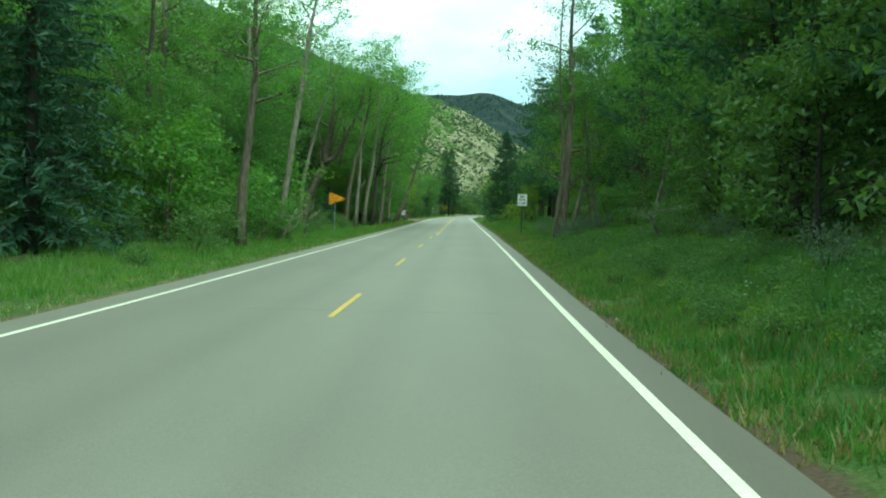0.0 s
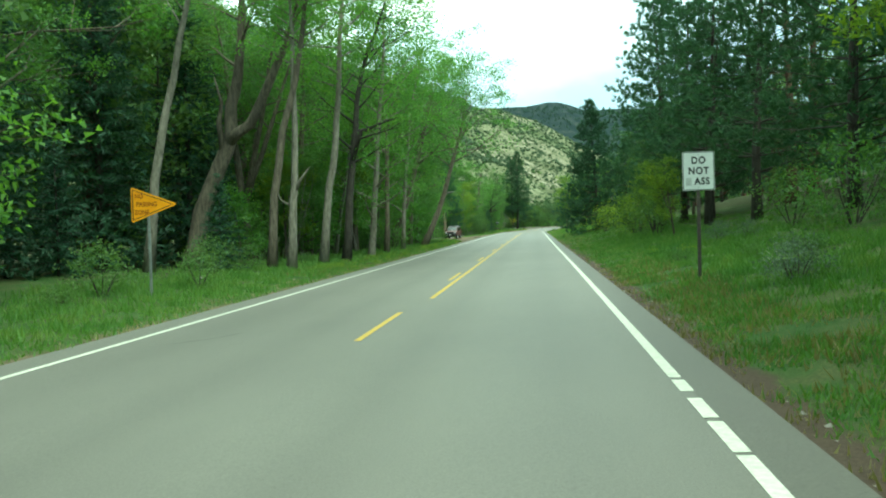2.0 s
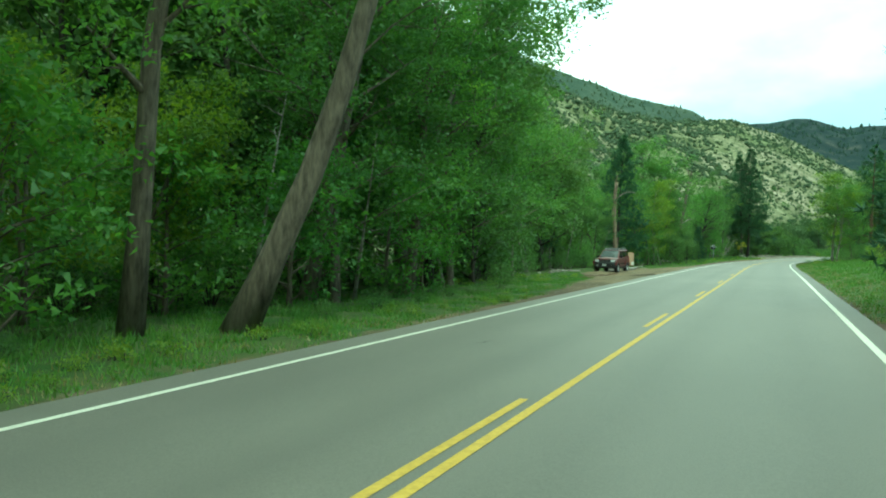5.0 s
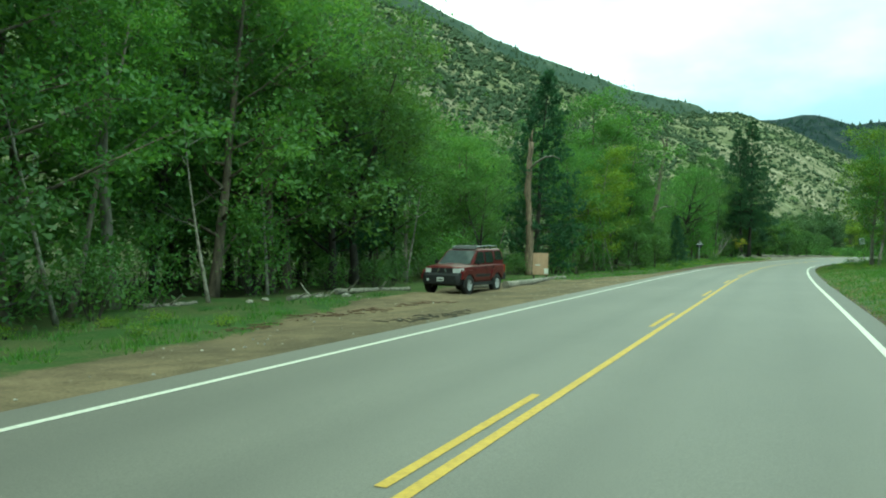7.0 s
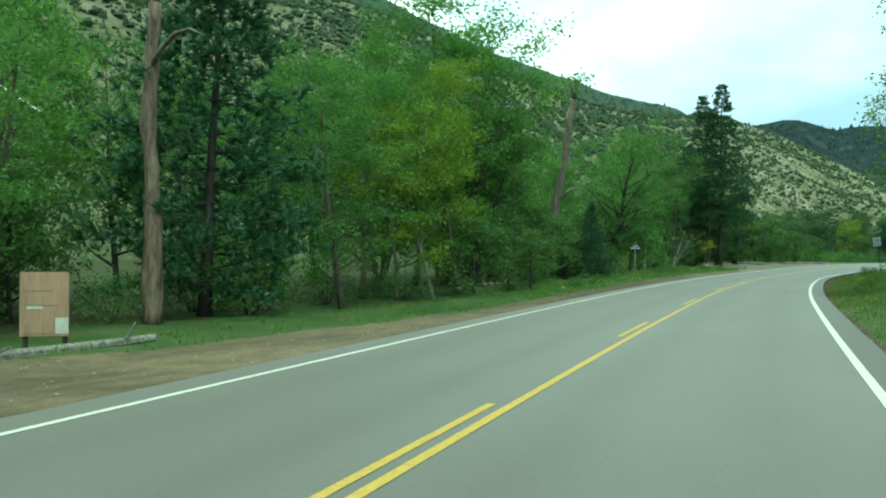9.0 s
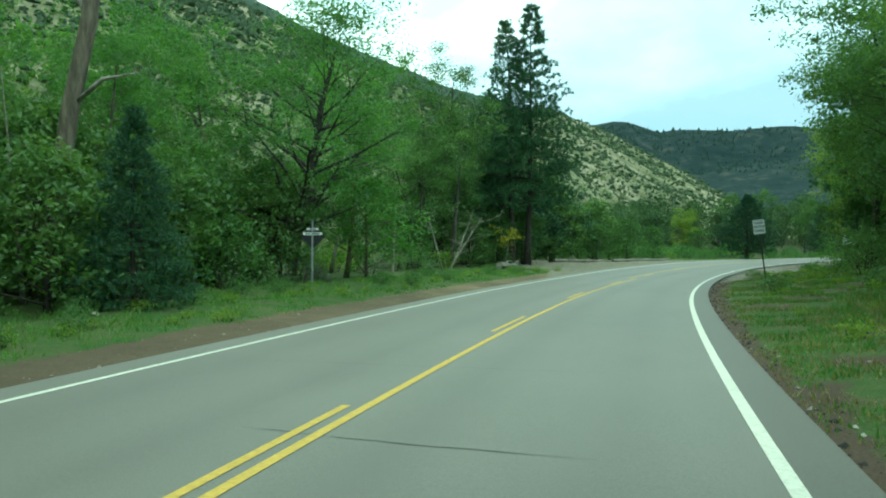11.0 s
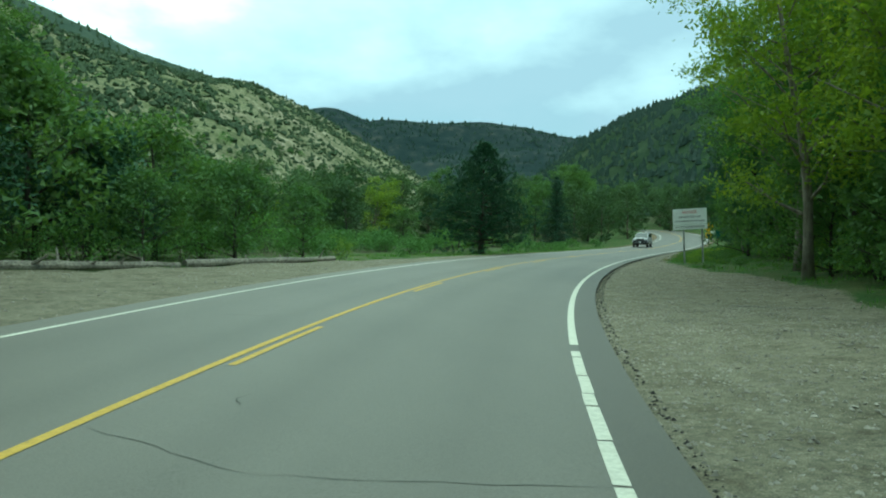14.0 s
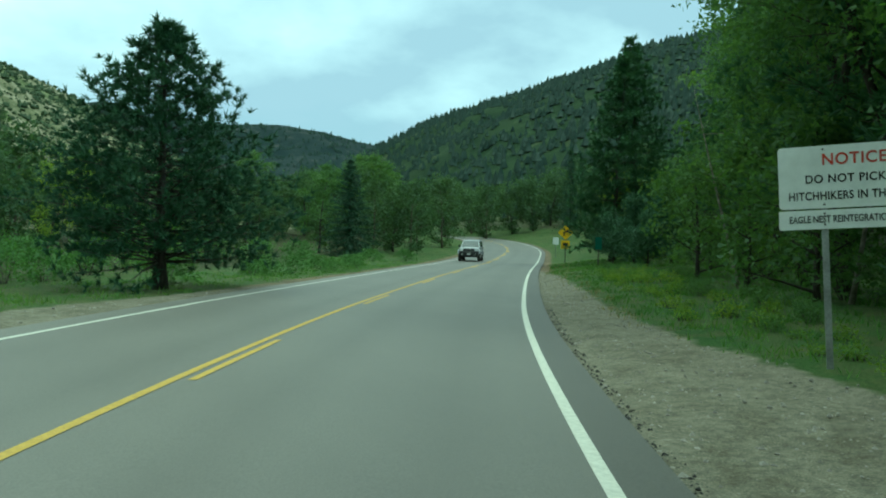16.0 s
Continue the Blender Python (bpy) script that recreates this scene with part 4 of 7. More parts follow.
words("lettering", "EAGLE NEST REINTEGRATION CENTER", 0.125, SIGN_BLACK, panel, 0.0, 1.985, -0.008, 0.72)
for x in (-0.36, 0.62):
    for z in (2.90, 2.18, 2.06, 1.92):
        part("bolt", Shape().lathe([(0.0, 0.0), (0.0, 0.014), (0.008, 0.014)], "y", (x, -0.014, z), 8), RUST_POST, notice)

# the back of a diamond sign with a plate across it
sign = thing("diamond_sign", upright(spot(218.0, -8.8), heading(218) + 14), "dark back of a diamond sign on a thin post", "road sign")
part("post", Shape().plate([(-0.028, -0.3), (0.028, -0.3), (0.028, 2.42), (-0.028, 2.42)], 0.05, Matrix.Translation((0, -0.035, 0))), STEEL, sign, "grey steel post")
part("panel", Shape().plate([(-0.43, 1.84), (0, 1.41), (0.43, 1.84), (0, 2.27)], 0.006), SIGN_BACK, sign, "dark diamond panel")
part("cross_plate", Shape().plate([(-0.33, 1.89), (0.33, 1.89), (0.33, 1.98), (-0.33, 1.98)], 0.006, Matrix.Translation((0, -0.02, 0))), SIGN_WHITE, sign, "pale plate across the back")
for x, z, w, h in ((-0.17, 1.935, 0.16, 0.04), (0.14, 1.935, 0.22, 0.04), (0.0, 2.095, 0.2, 0.03)):
    part("word_bar", Shape().box((x, -0.0245, z), (w, 0.003, h)), SIGN_BLACK, sign)
part("top_plate", Shape().plate([(-0.20, 2.06), (0.20, 2.06), (0.20, 2.13), (-0.20, 2.13)], 0.006, Matrix.Translation((0, -0.02, 0))), SIGN_WHITE, sign, "small pale plate")

# far curve sign, small sign and green post
sign = thing("curve_sign", upright(spot(346.0, 6.1), heading(346) - 2), "yellow diamond curve sign with a plate below", "road sign")
part("post", Shape().box((0, 0.03, 1.2), (0.07, 0.05, 2.7)), RUST_POST, sign)
panel = part("panel", Shape().plate([(-0.62, 2.55), (0, 1.93), (0.62, 2.55), (0, 3.17)], 0.006), SIGN_YELLOW, sign, "yellow diamond panel")
part("arrow", Shape().plate([(-0.18, 2.25), (-0.06, 2.25), (-0.06, 2.5), (0.1, 2.6), (0.1, 2.5), (0.26, 2.68), (0.1, 2.86), (0.1, 2.74), (-0.18, 2.58)], 0.004, Matrix.Translation((0, -0.007, 0))), SIGN_BLACK, panel, "black bent arrow")
part("speed_plate", Shape().plate([(-0.35, 1.2), (0.35, 1.2), (0.35, 1.88), (-0.35, 1.88)], 0.006), SIGN_YELLOW, sign, "yellow plate with a dark bar")
part("plate_bar", Shape().box((0, -0.006, 1.56), (0.42, 0.004, 0.28)), SIGN_BLACK, sign)
sign = thing("small_sign", upright(spot(364.0, 5.4), heading(364)), "small white roadside sign on a post", "road sign")
part("post", Shape().box((0, 0.03, 0.8), (0.06, 0.05, 2.0)), STEEL, sign)
part("panel", Shape().plate(rounded(0.6, 0.75, 0.04), 0.006, Matrix.Translation((0, 0, 1.75))), SIGN_WHITE, sign)
sign = thing("marker_post", upright(spot(331.0, 8.0), heading(331)), "green marker sign on a dark post", "road sign")
part("post", Shape().box((0, 0.03, 0.8), (0.07, 0.05, 2.0)), RUST_POST, sign)
part("panel", Shape().plate(rounded(0.42, 0.8, 0.03), 0.006, Matrix.Translation((0, 0, 1.5))), surface("green sign sheet", (0.02, 0.12, 0.08), (0.03, 0.17, 0.11), 10, 0.5, bump=0), sign, "green panel")

# notice board under the snag
base = float(ground_z(170.5, -11.5))
board = thing("notice_board", Matrix.Translation((-13.18, 170.48, base)) @ pose(0, 0, 0, 0, 0, 30), "orange-brown wooden notice board with faded papers", "notice board")
part("panel", Shape().box((0, 0, 1.08), (0.98, 0.05, 1.36), 0.012), BOARD_WOOD, board, "orange-brown board")
for x in (-0.4, 0.4):
    part("leg", Shape().box((x, 0.06, 0.55), (0.09, 0.09, 1.6), 0.01), DARK_BARK, board)
for x, z, w, h, mat in ((-0.12, 1.52, 0.6, 0.3, BOARD_WOOD), (-0.05, 1.17, 0.66, 0.22, BOARD_WOOD), (-0.18, 1.01, 0.32, 0.07, PAPER), (0.36, 0.63, 0.26, 0.34, PAPER), (-0.12, 0.62, 0.62, 0.30, BOARD_WOOD)):
    part("notice", Shape().box((x, -0.031, z), (w, 0.008, h)), mat, board)

# ---- logs and stones ----


def log(p0, p1, r0, r1, label, seed, stubs=3, mat=LOG_WOOD):
    rng = random.Random(seed)
    p0, p1 = Vector(p0), Vector(p1)
    ob = thing("fallen_log", Matrix.Translation(p0), label, "log", "logs beside the lay-bys")
    n = 14
    side = (p1 - p0).cross(Vector((0, 0, 1))).normalized()
    pts = [(p1 - p0) * (i / n) + side * (0.10 * math.sin(2.6 * i / n * 2 + seed) + rng.uniform(-0.025, 0.025)) + Vector((0, 0, r0 + (r1 - r0) * i / n + rng.uniform(-0.012, 0.02))) for i in range(n + 1)]
    rad = [(r0 + (r1 - r0) * i / n) * rng.uniform(0.95, 1.04) for i in range(n + 1)]
    part("trunk", Shape().tube(pts, rad, 9), mat, ob, "bleached bare trunk")
    for k in range(stubs):
        i = rng.randrange(2, n)
        d = (side * rng.choice((-1, 1)) * rng.uniform(0.3, 1) + Vector((0, 0, rng.uniform(0.3, 0.9))) + (p1 - p0).normalized() * rng.uniform(0, 0.8)).normalized()
        ln = rng.uniform(0.3, 0.9)
        part("branch_stub", Shape().tube([pts[i], pts[i] + d * ln * 0.6, pts[i] + d * ln + Vector((0, 0, rng.uniform(-0.1, 0.1)))], [rad[i] * 0.45, rad[i] * 0.3, 0.02], 6), mat, ob)
    return ob


def on_ground(s, o):
    return tuple(spot(s, o, -0.03))


log(on_ground(160.2, -10.3), on_ground(172.6, -10.5), 0.21, 0.11, "long bleached log edging the dirt lay-by", 1, 2)
log(on_ground(157.8, -11.4), on_ground(160.5, -11.0), 0.18, 0.14, "short bleached log edging the dirt lay-by", 2, 1)
log(on_ground(151.0, -14.4), on_ground(155.2, -13.2), 0.13, 0.10, "bleached log behind the parked car", 3, 2)
log(on_ground(146.0, -13.2), on_ground(148.6, -13.3), 0.11, 0.07, "tangled bleached log in the grass", 4, 5)
log(on_ground(140.5, -14.6), on_ground(142.6, -14.3), 0.09, 0.06, "short pale log in the grass", 5, 2)
log(on_ground(27.4, 7.3), on_ground(28.3, 6.2), 0.08, 0.05, "small grey fallen branch on the bank", 6, 2)
log(tuple(spot(246.6, -11.2, -0.03)), tuple(spot(253.4, -12.6, -0.03)), 0.25, 0.17, "large bleached log at the gravel edge", 7, 3)
log(tuple(spot(253.8, -12.8, -0.03)), tuple(spot(256.8, -14.2, -0.03)), 0.2, 0.12, "broken bleached log at the gravel edge", 8, 4)
log(on_ground(262.5, -18.8), on_ground(267.6, -16.3), 0.19, 0.13, "bleached log behind the gravel lay-by", 9, 5)
log(on_ground(267.4, -15.4), on_ground(273.0, -11.9), 0.19, 0.13, "bleached log behind the gravel lay-by", 10, 6)
log(on_ground(273.2, -11.7), on_ground(281.0, -8.8), 0.17, 0.11, "long bleached log behind the gravel lay-by", 11, 3)
log(on_ground(268.6, -15.0), on_ground(271.0, -14.4), 0.10, 0.05, "forked pale branch on the log pile", 15, 6)
log(on_ground(198.4, -12.6), on_ground(201.6, -11.6), 0.15, 0.1, "pale log lying under the trees", 12, 2)
log(on_ground(193.8, -12.0), on_ground(196.6, -12.6), 0.14, 0.1, "pale log lying under the trees", 13, 2)
log(on_ground(33.0, -8.5), on_ground(35.4, -7.6), 0.1, 0.06, "thin pale log in the verge grass", 14, 1)


def stone(p, r, seed):
    rng = random.Random(seed)
    bm = bmesh.new()
    bmesh.ops.create_icosphere(bm, subdivisions=2, radius=1)
    noise.seed_set(seed)
    for v in bm.verts:
        v.co *= 1 + 0.35 * noise.noise(v.co * 1.3 + Vector((seed, 0, 0)))
        v.co = Vector((v.co.x * r * 1.25, v.co.y * r, v.co.z * r * 0.65))
    me = bpy.data.meshes.new("stone")
    bm.to_mesh(me)
    bm.free()
    me.materials.append(STONE)
    ob = new("stone", me)
    ob.matrix_basis = Matrix.Translation(Vector(p) + Vector((0, 0, r * 0.3))) @ pose(0, 0, 0, 0, 0, rng.uniform(0, 360))
    return tagged(ob, "pale rough stone lying in the verge grass", "stone", "stones on the verge")


for i, (s, o, r) in enumerate([(29.8, 6.1, 0.09), (30.6, 6.9, 0.12), (31.4, 6.6, 0.07), (33.0, 7.2, 0.1), (27.8, 5.4, 0.06), (12.2, 5.9, 0.07), (13.0, 6.6, 0.06), (144.2, -13.6, 0.10), (145.6, -14.0, 0.12), (149.4, -13.0, 0.13), (150.2, -12.9, 0.10), (21.0, -8.8, 0.1), (24.5, -9.6, 0.08), (57.0, -8.3, 0.08),
                               (199.6, -8.3, 0.1), (203.0, -8.8, 0.09), (208, -9.2, 0.08), (284.6, 8.6, 0.05), (285.6, 9.2, 0.06), (242.5, 7.4, 0.08)]):
    stone(spot(s, o), r, i + 1)

# ---- plants ----
GOLDEN = 2.39996


def leaf_cards(rng, centres, spreads, count, size, up=0.5, narrow=0.55, three=False):
    """Small folded leaves scattered round the clump centres."""
    n = len(centres) * count
    c = np.repeat(np.array(centres), count, 0) + rng.normal(size=(n, 3)) * np.repeat(np.array(spreads), count, 0)
    nrm = rng.normal(size=(n, 3)) + np.array([0, 0, up * 2])
    nrm /= np.linalg.norm(nrm, axis=1)[:, None]
    a = np.cross(nrm, rng.normal(size=(n, 3)))
    a /= np.linalg.norm(a, axis=1)[:, None] + 1e-9
    b = np.cross(nrm, a)
    s = size * rng.uniform(0.6, 1.4, n)[:, None]
    tip, root = c + a * s * 0.5, c - a * s * 0.5
    l, r = c + b * s * 0.5 * narrow + nrm * s * 0.1, c - b * s * 0.5 * narrow + nrm * s * 0.1
    if three:
        return np.stack([root - b * s * 0.3, root + b * s * 0.3, tip], 1).reshape(-1, 3), np.arange(n * 3).reshape(-1, 3)
    v = np.stack([root, l, tip, r], 1).reshape(-1, 3)
    f = np.arange(n * 4).reshape(-1, 4)
    return v, f


def needle_cards(rng, centres, axes, count, length, width, spread=0.9):
    """Thin blades fanning out from each tuft along its axis."""
    n = len(centres) * count
    c, d = np.repeat(np.array(centres), count, 0), np.repeat(np.array(axes), count, 0)
    d = d + rng.normal(size=(n, 3)) * spread
    d /= np.linalg.norm(d, axis=1)[:, None]
    a = np.cross(d, rng.normal(size=(n, 3)))
    a /= np.linalg.norm(a, axis=1)[:, None] + 1e-9
    ln = length * rng.uniform(0.6, 1.3, n)[:, None]
    v = np.stack([c - a * width * 0.5, c + a * width * 0.5, c + d * ln], 1).reshape(-1, 3)
    return v, np.arange(n * 3).reshape(-1, 3)


def bent(p, d, length, n, lift, rng, wander=0.08):
    pts, p, d = [Vector(p)], Vector(p), Vector(d).normalized()
    for i in range(n):
        d = (d + Vector((rng.normal() * wander, rng.normal() * wander, lift / n + rng.normal() * wander * 0.5))).normalized()
        p = p + d * (length / n)
        pts.append(p.copy())
    return pts


def tree_thing(name, label, wood, wood_mat, leaf_v, leaf_f, leaf_mat, category="tree", crown_label="", group=""):
    plain = name.replace("_", " ")
    ob = thing(name, Matrix(), label, category, group or (plain if plain[-1] == "s" else plain + ("es" if plain[-2:] == "sh" else "s")) + " beside the road")
    if wood.v:
        part("trunk", wood, wood_mat, ob, "", True)
    if leaf_v is not None:
        part("crown", raw_mesh("crown", leaf_v, leaf_f, leaf_mat), leaf_mat, ob, crown_label)
    return ob


def grow(rng, wood, stems, seed, reach, base, limbs, count, leaf, top_heavy, dense, three, clumpy=1.0):
    """Limbs, twigs and leaf clumps on stems given as (points, foot radius, tip radius share)."""
    centres, spreads = [], []
    for stem, rr, tip in stems:
        n = len(stem) - 1
        radii = [rr * max(tip, (1 - i / n) ** 0.75) for i in range(n + 1)]
        radii[0] *= 1.35
        wood.tube(stem, radii, 8)
        m = limbs // len(stems)
        for i in range(m):
            u = base + (0.97 - base) * ((i + rng.uniform(0.2, 0.8)) / m) ** 0.85
            j = min(n - 1, int(u * n))
            p = stem[j].lerp(stem[j + 1], u * n - j)
            a = GOLDEN * i + rng.normal() * 0.4 + seed
            width = max(0.22, math.sqrt(max(0.0, 1 - ((u - top_heavy) / 0.55) ** 2)))
            ln = reach * width * rng.uniform(0.55, 1.25)
            el = rng.uniform(0.15, 0.8) if u < 0.85 else rng.uniform(0.8, 1.6)
            limb = bent(p, (math.cos(a), math.sin(a), el), ln, 5, 0.25, rng, 0.13)
            rl = max(0.015, rr * (1 - u) ** 0.8 * 0.5)
            wood.tube(limb[::2] + limb[5:], [rl, rl * 0.6, rl * 0.3, 0.006], 4, False)
            for q in (3, 5):
                centres.append(limb[q] + Vector(rng.normal(size=3) * 0.15))
                k = dense * rng.uniform(0.75, 1.35)
                spreads.append((0.40 * k, 0.40 * k, 0.24 * k))
            for q in (2, 3, 4):
                sub = bent(limb[q], (math.cos(a + rng.choice((-1, 1)) * rng.uniform(0.5, 1.2)), math.sin(a + rng.uniform(-1.2, 1.2)), rng.uniform(-0.2, 0.7)), ln * rng.uniform(0.3, 0.6), 3, 0.1, rng, 0.15)
                wood.tube(sub[::3], [rl * 0.35, 0.006], 3, False)
                centres.append(sub[3] + Vector(rng.normal(size=3) * 0.12))
                k = dense * rng.uniform(0.7, 1.25)
                spreads.append((0.34 * k, 0.34 * k, 0.20 * k))
    return leaf_cards(rng, [tuple(c) for c in centres], spreads, round(count * 2 * clumpy), leaf, three=three)


def broadleaf(seed, name, label, h, r0, reach, base, limbs, count, leaf, bark, mat, fork=0, lean=0.0, top_heavy=0.6, dense=1.0, three=False):
    rng = np.random.default_rng(seed)
    wood = Shape()
    d0 = Vector((rng.normal() * 0.05 + lean, rng.normal() * 0.05, 1))
    main = bent((0, 0, -0.2), d0, h * 0.96, 9, 0.1, rng, 0.05)
    stems = [(main, r0, 0.06)]
    k = 2 + fork % 2
    for i in range(fork):
        a = rng.uniform(0, 6.28)
        stems.append((bent(main[k], (math.cos(a) * 0.45, math.sin(a) * 0.45, 1), h * 0.7, 7, 0.25, rng, 0.06), r0 * 0.7, 0.06))
    v, f = grow(rng, wood, stems, seed, reach, base, limbs, count, leaf, top_heavy, dense, three)
    return tree_thing(name, label, wood, bark, v, f, mat)


def beside(x, y):
    """Metres along and beside the centre line of a place in the plan."""
    i = int(np.argmin((ROAD_X - x) ** 2 + (ROAD_Y - y) ** 2))
    a = BEND[i]
    return float(S_AXIS[i] + (y - ROAD_Y[i]) * math.cos(a) - (x - ROAD_X[i]) * math.sin(a)), float((x - ROAD_X[i]) * math.cos(a) + (y - ROAD_Y[i]) * math.sin(a))


def shaped_tree(seed, name, label, x, y, stems, h, reach, base, limbs, bark, mat, count=30, leaf=0.13, arms=(), top_heavy=0.6, dense=1.0):
    """A tree whose stems follow given bends: each is a foot radius and points (aside, height); it grows on from its last point to the height h."""
    rng = np.random.default_rng(seed)
    wood, grown = Shape(), []
    for r, *bends in stems:
        pts = [Vector((a, 0.03 * k, z)) for k, (a, z) in enumerate(bends)]
        fine = []
        for p, q in zip(pts, pts[1:]):
            fine += [p.lerp(q, w) + Vector(rng.normal(size=3) * 0.02) for w in (0, 0.5)]
        d = (pts[-1] - pts[-2]).normalized()
        fine += bent(pts[-1], d, max(1.0, h - pts[-1].z), 6, 0.3, rng, 0.07)
        grown.append((fine, r, 0.06))
    v, f = grow(rng, wood, grown, seed, reach, base, limbs, count, leaf, top_heavy, dense, True)
    ob = tree_thing(name, label, wood, bark, v, f, mat)
    for r, *bends in arms:
        pts = [Vector((a, -0.05 * k, z)) for k, (a, z) in enumerate(bends)]
        part("bare_limb", Shape().tube(pts, [r * (1 - 0.85 * k / (len(pts) - 1)) for k in range(len(pts))], 7), bark, ob, "bare broken limb", True)
    s, o = beside(x, y)
    ob.matrix_basis = upright(spot(s, o), 0)
    return ob


def pine(seed, name, label, h, r0, reach, base, bark, mat, levels=22, each=5, tufts=5, blades=16, sparse=1.0, needle=0.30, full=0.0, wide=0.09, rise=0.5):
    rng = np.random.default_rng(seed)
    wood, cs, ax = Shape(), [], []
    stem = bent((0, 0, -0.2), (rng.normal() * 0.02, rng.normal() * 0.02, 1), h, 10, 0.05, rng, 0.02)
    wood.tube(stem, [r0 * (1.3 if i == 0 else max(0.05, 1 - i / 10)) for i in range(11)], 9)
    for i in range(levels):
        u = base + (0.99 - base) * i / (levels - 1)
        j = min(9, int(u * 10))
        p = stem[j].lerp(stem[j + 1], u * 10 - j)
        w = (1 - u) ** 0.75 * (0.72 + 0.28 * math.sin(i * 2.4)) + 0.07
        if full:
            w = min(1.0, full * (1 - u)) ** 0.85 * (0.85 + 0.15 * math.sin(i * 2.4)) + 0.05
        elif u < base + 0.12:
            w *= 0.8
        for k in range(each):
            if rng.uniform() > sparse:
                continue
            a = GOLDEN * i + 6.283 * k / each + rng.normal() * 0.25
            ln = reach * w * rng.uniform(0.7, 1.15)
            br = bent(p, (math.cos(a), math.sin(a), rng.uniform(-0.2, 0.2) + rise * u), ln, 5, rise * 0.7, rng, 0.09)
            rb = max(0.012, r0 * 0.22 * (1 - u))
            wood.tube([br[0], br[2], br[5]], [rb, rb * 0.6, 0.006], 3, False)
            m = max(2, round(tufts * (0.35 + 1.3 * ln / reach)))
            for q in range(m):
                g = 0.2 + 0.8 * math.sqrt((q + 0.5) / m) * 0.99
                jj = min(4, int(g * 5))
                c = br[jj].lerp(br[jj + 1], g * 5 - jj) + Vector(rng.normal(size=3) * 0.10 * (1 + ln * 0.2)) + Vector((-math.sin(a), math.cos(a), 0.1)) * float(rng.normal()) * 0.15 * ln * g
                cs.append(tuple(c))
                d = (br[jj + 1] - br[jj]).normalized() + Vector((0, 0, 0.5))
                ax.append(tuple(d))
    cs.append(tuple(stem[-1])), ax.append((0, 0, 1))
    v, f = needle_cards(rng, cs, ax, blades, needle, wide)
    return tree_thing(name, label, wood, bark, v, f, mat)


def spruce(seed, name, label, h, r0, reach, bark, mat, levels=26, each=8, blades=26):
    rng = np.random.default_rng(seed)
    wood, cs, ax = Shape(), [], []
    wood.tube([(0, 0, -0.2), (0, 0, h * 0.5), (0, 0, h)], [r0, r0 * 0.55, 0.02], 8)
    for i in range(levels):
        u = 0.05 + 0.94 * i / (levels - 1)
        for k in range(each):
            a = GOLDEN * i + 6.283 * k / each + rng.normal() * 0.2
            ln = reach * (1 - u) ** 0.85 * rng.uniform(0.55, 1.2) + 0.12
            br = bent((0, 0, u * h + rng.normal() * 0.15), (math.cos(a), math.sin(a), -0.15 + 0.5 * u), ln, 4, -0.25 + 0.5 * u, rng, 0.05)
            wood.tube([br[0], br[2], br[4]], [0.022, 0.013, 0.004], 3, False)
            m = max(4, int(blades * (1 - u) + 4))
            for q in range(m):
                g = (q + 0.5) / m
                jj = min(3, int(g * 4))
                cs.append(tuple(br[jj].lerp(br[jj + 1], g * 4 - jj)))
                side = rng.choice((-1, 1))
                ax.append((math.cos(a) * 0.8 - side * math.sin(a), math.sin(a) * 0.8 + side * math.cos(a), -0.35 + 0.5 * rng.normal()))
    v, f = needle_cards(rng, cs, ax, 2, 0.36 if h > 6 else 0.24, 0.09 if h > 6 else 0.05, 0.7)
    return tree_thing(name, label, wood, bark, v, f, mat)


def shrub(seed, name, label, h, reach, clumps, count, leaf, mat, bark=DARK_BARK, up=0.5, category="shrub", three=True):
    rng = np.random.default_rng(seed)
    wood, cs, sp = Shape(), [], []
    for i in range(7):
        a = GOLDEN * i
        st = bent((math.cos(a) * 0.12, math.sin(a) * 0.12, -0.1), (math.cos(a) * 0.45, math.sin(a) * 0.45, 1), h * rng.uniform(0.6, 0.95), 4, 0.1, rng, 0.12)
        wood.tube([st[0], st[2], st[4]], [0.03 * h / 2.5, 0.02, 0.005], 3, False)
    for i in range(clumps):
        a, u = GOLDEN * i, (i + 0.5) / clumps
        z = h * (0.08 + 0.88 * rng.uniform() ** 0.8)
        r = reach * math.sqrt(max(0.05, 1 - (max(0, z / h - 0.35) / 0.68) ** 2)) * rng.uniform(0.35, 1.0)
        cs.append((math.cos(a) * r, math.sin(a) * r, z))
        k = 0.16 * h ** 0.5 * rng.uniform(0.8, 1.5)
        sp.append((k, k, k * 0.75))
    v, f = leaf_cards(rng, cs, sp, count, leaf, up, three=three)
    return tree_thing(name, label, wood, bark, v, f, mat, category)


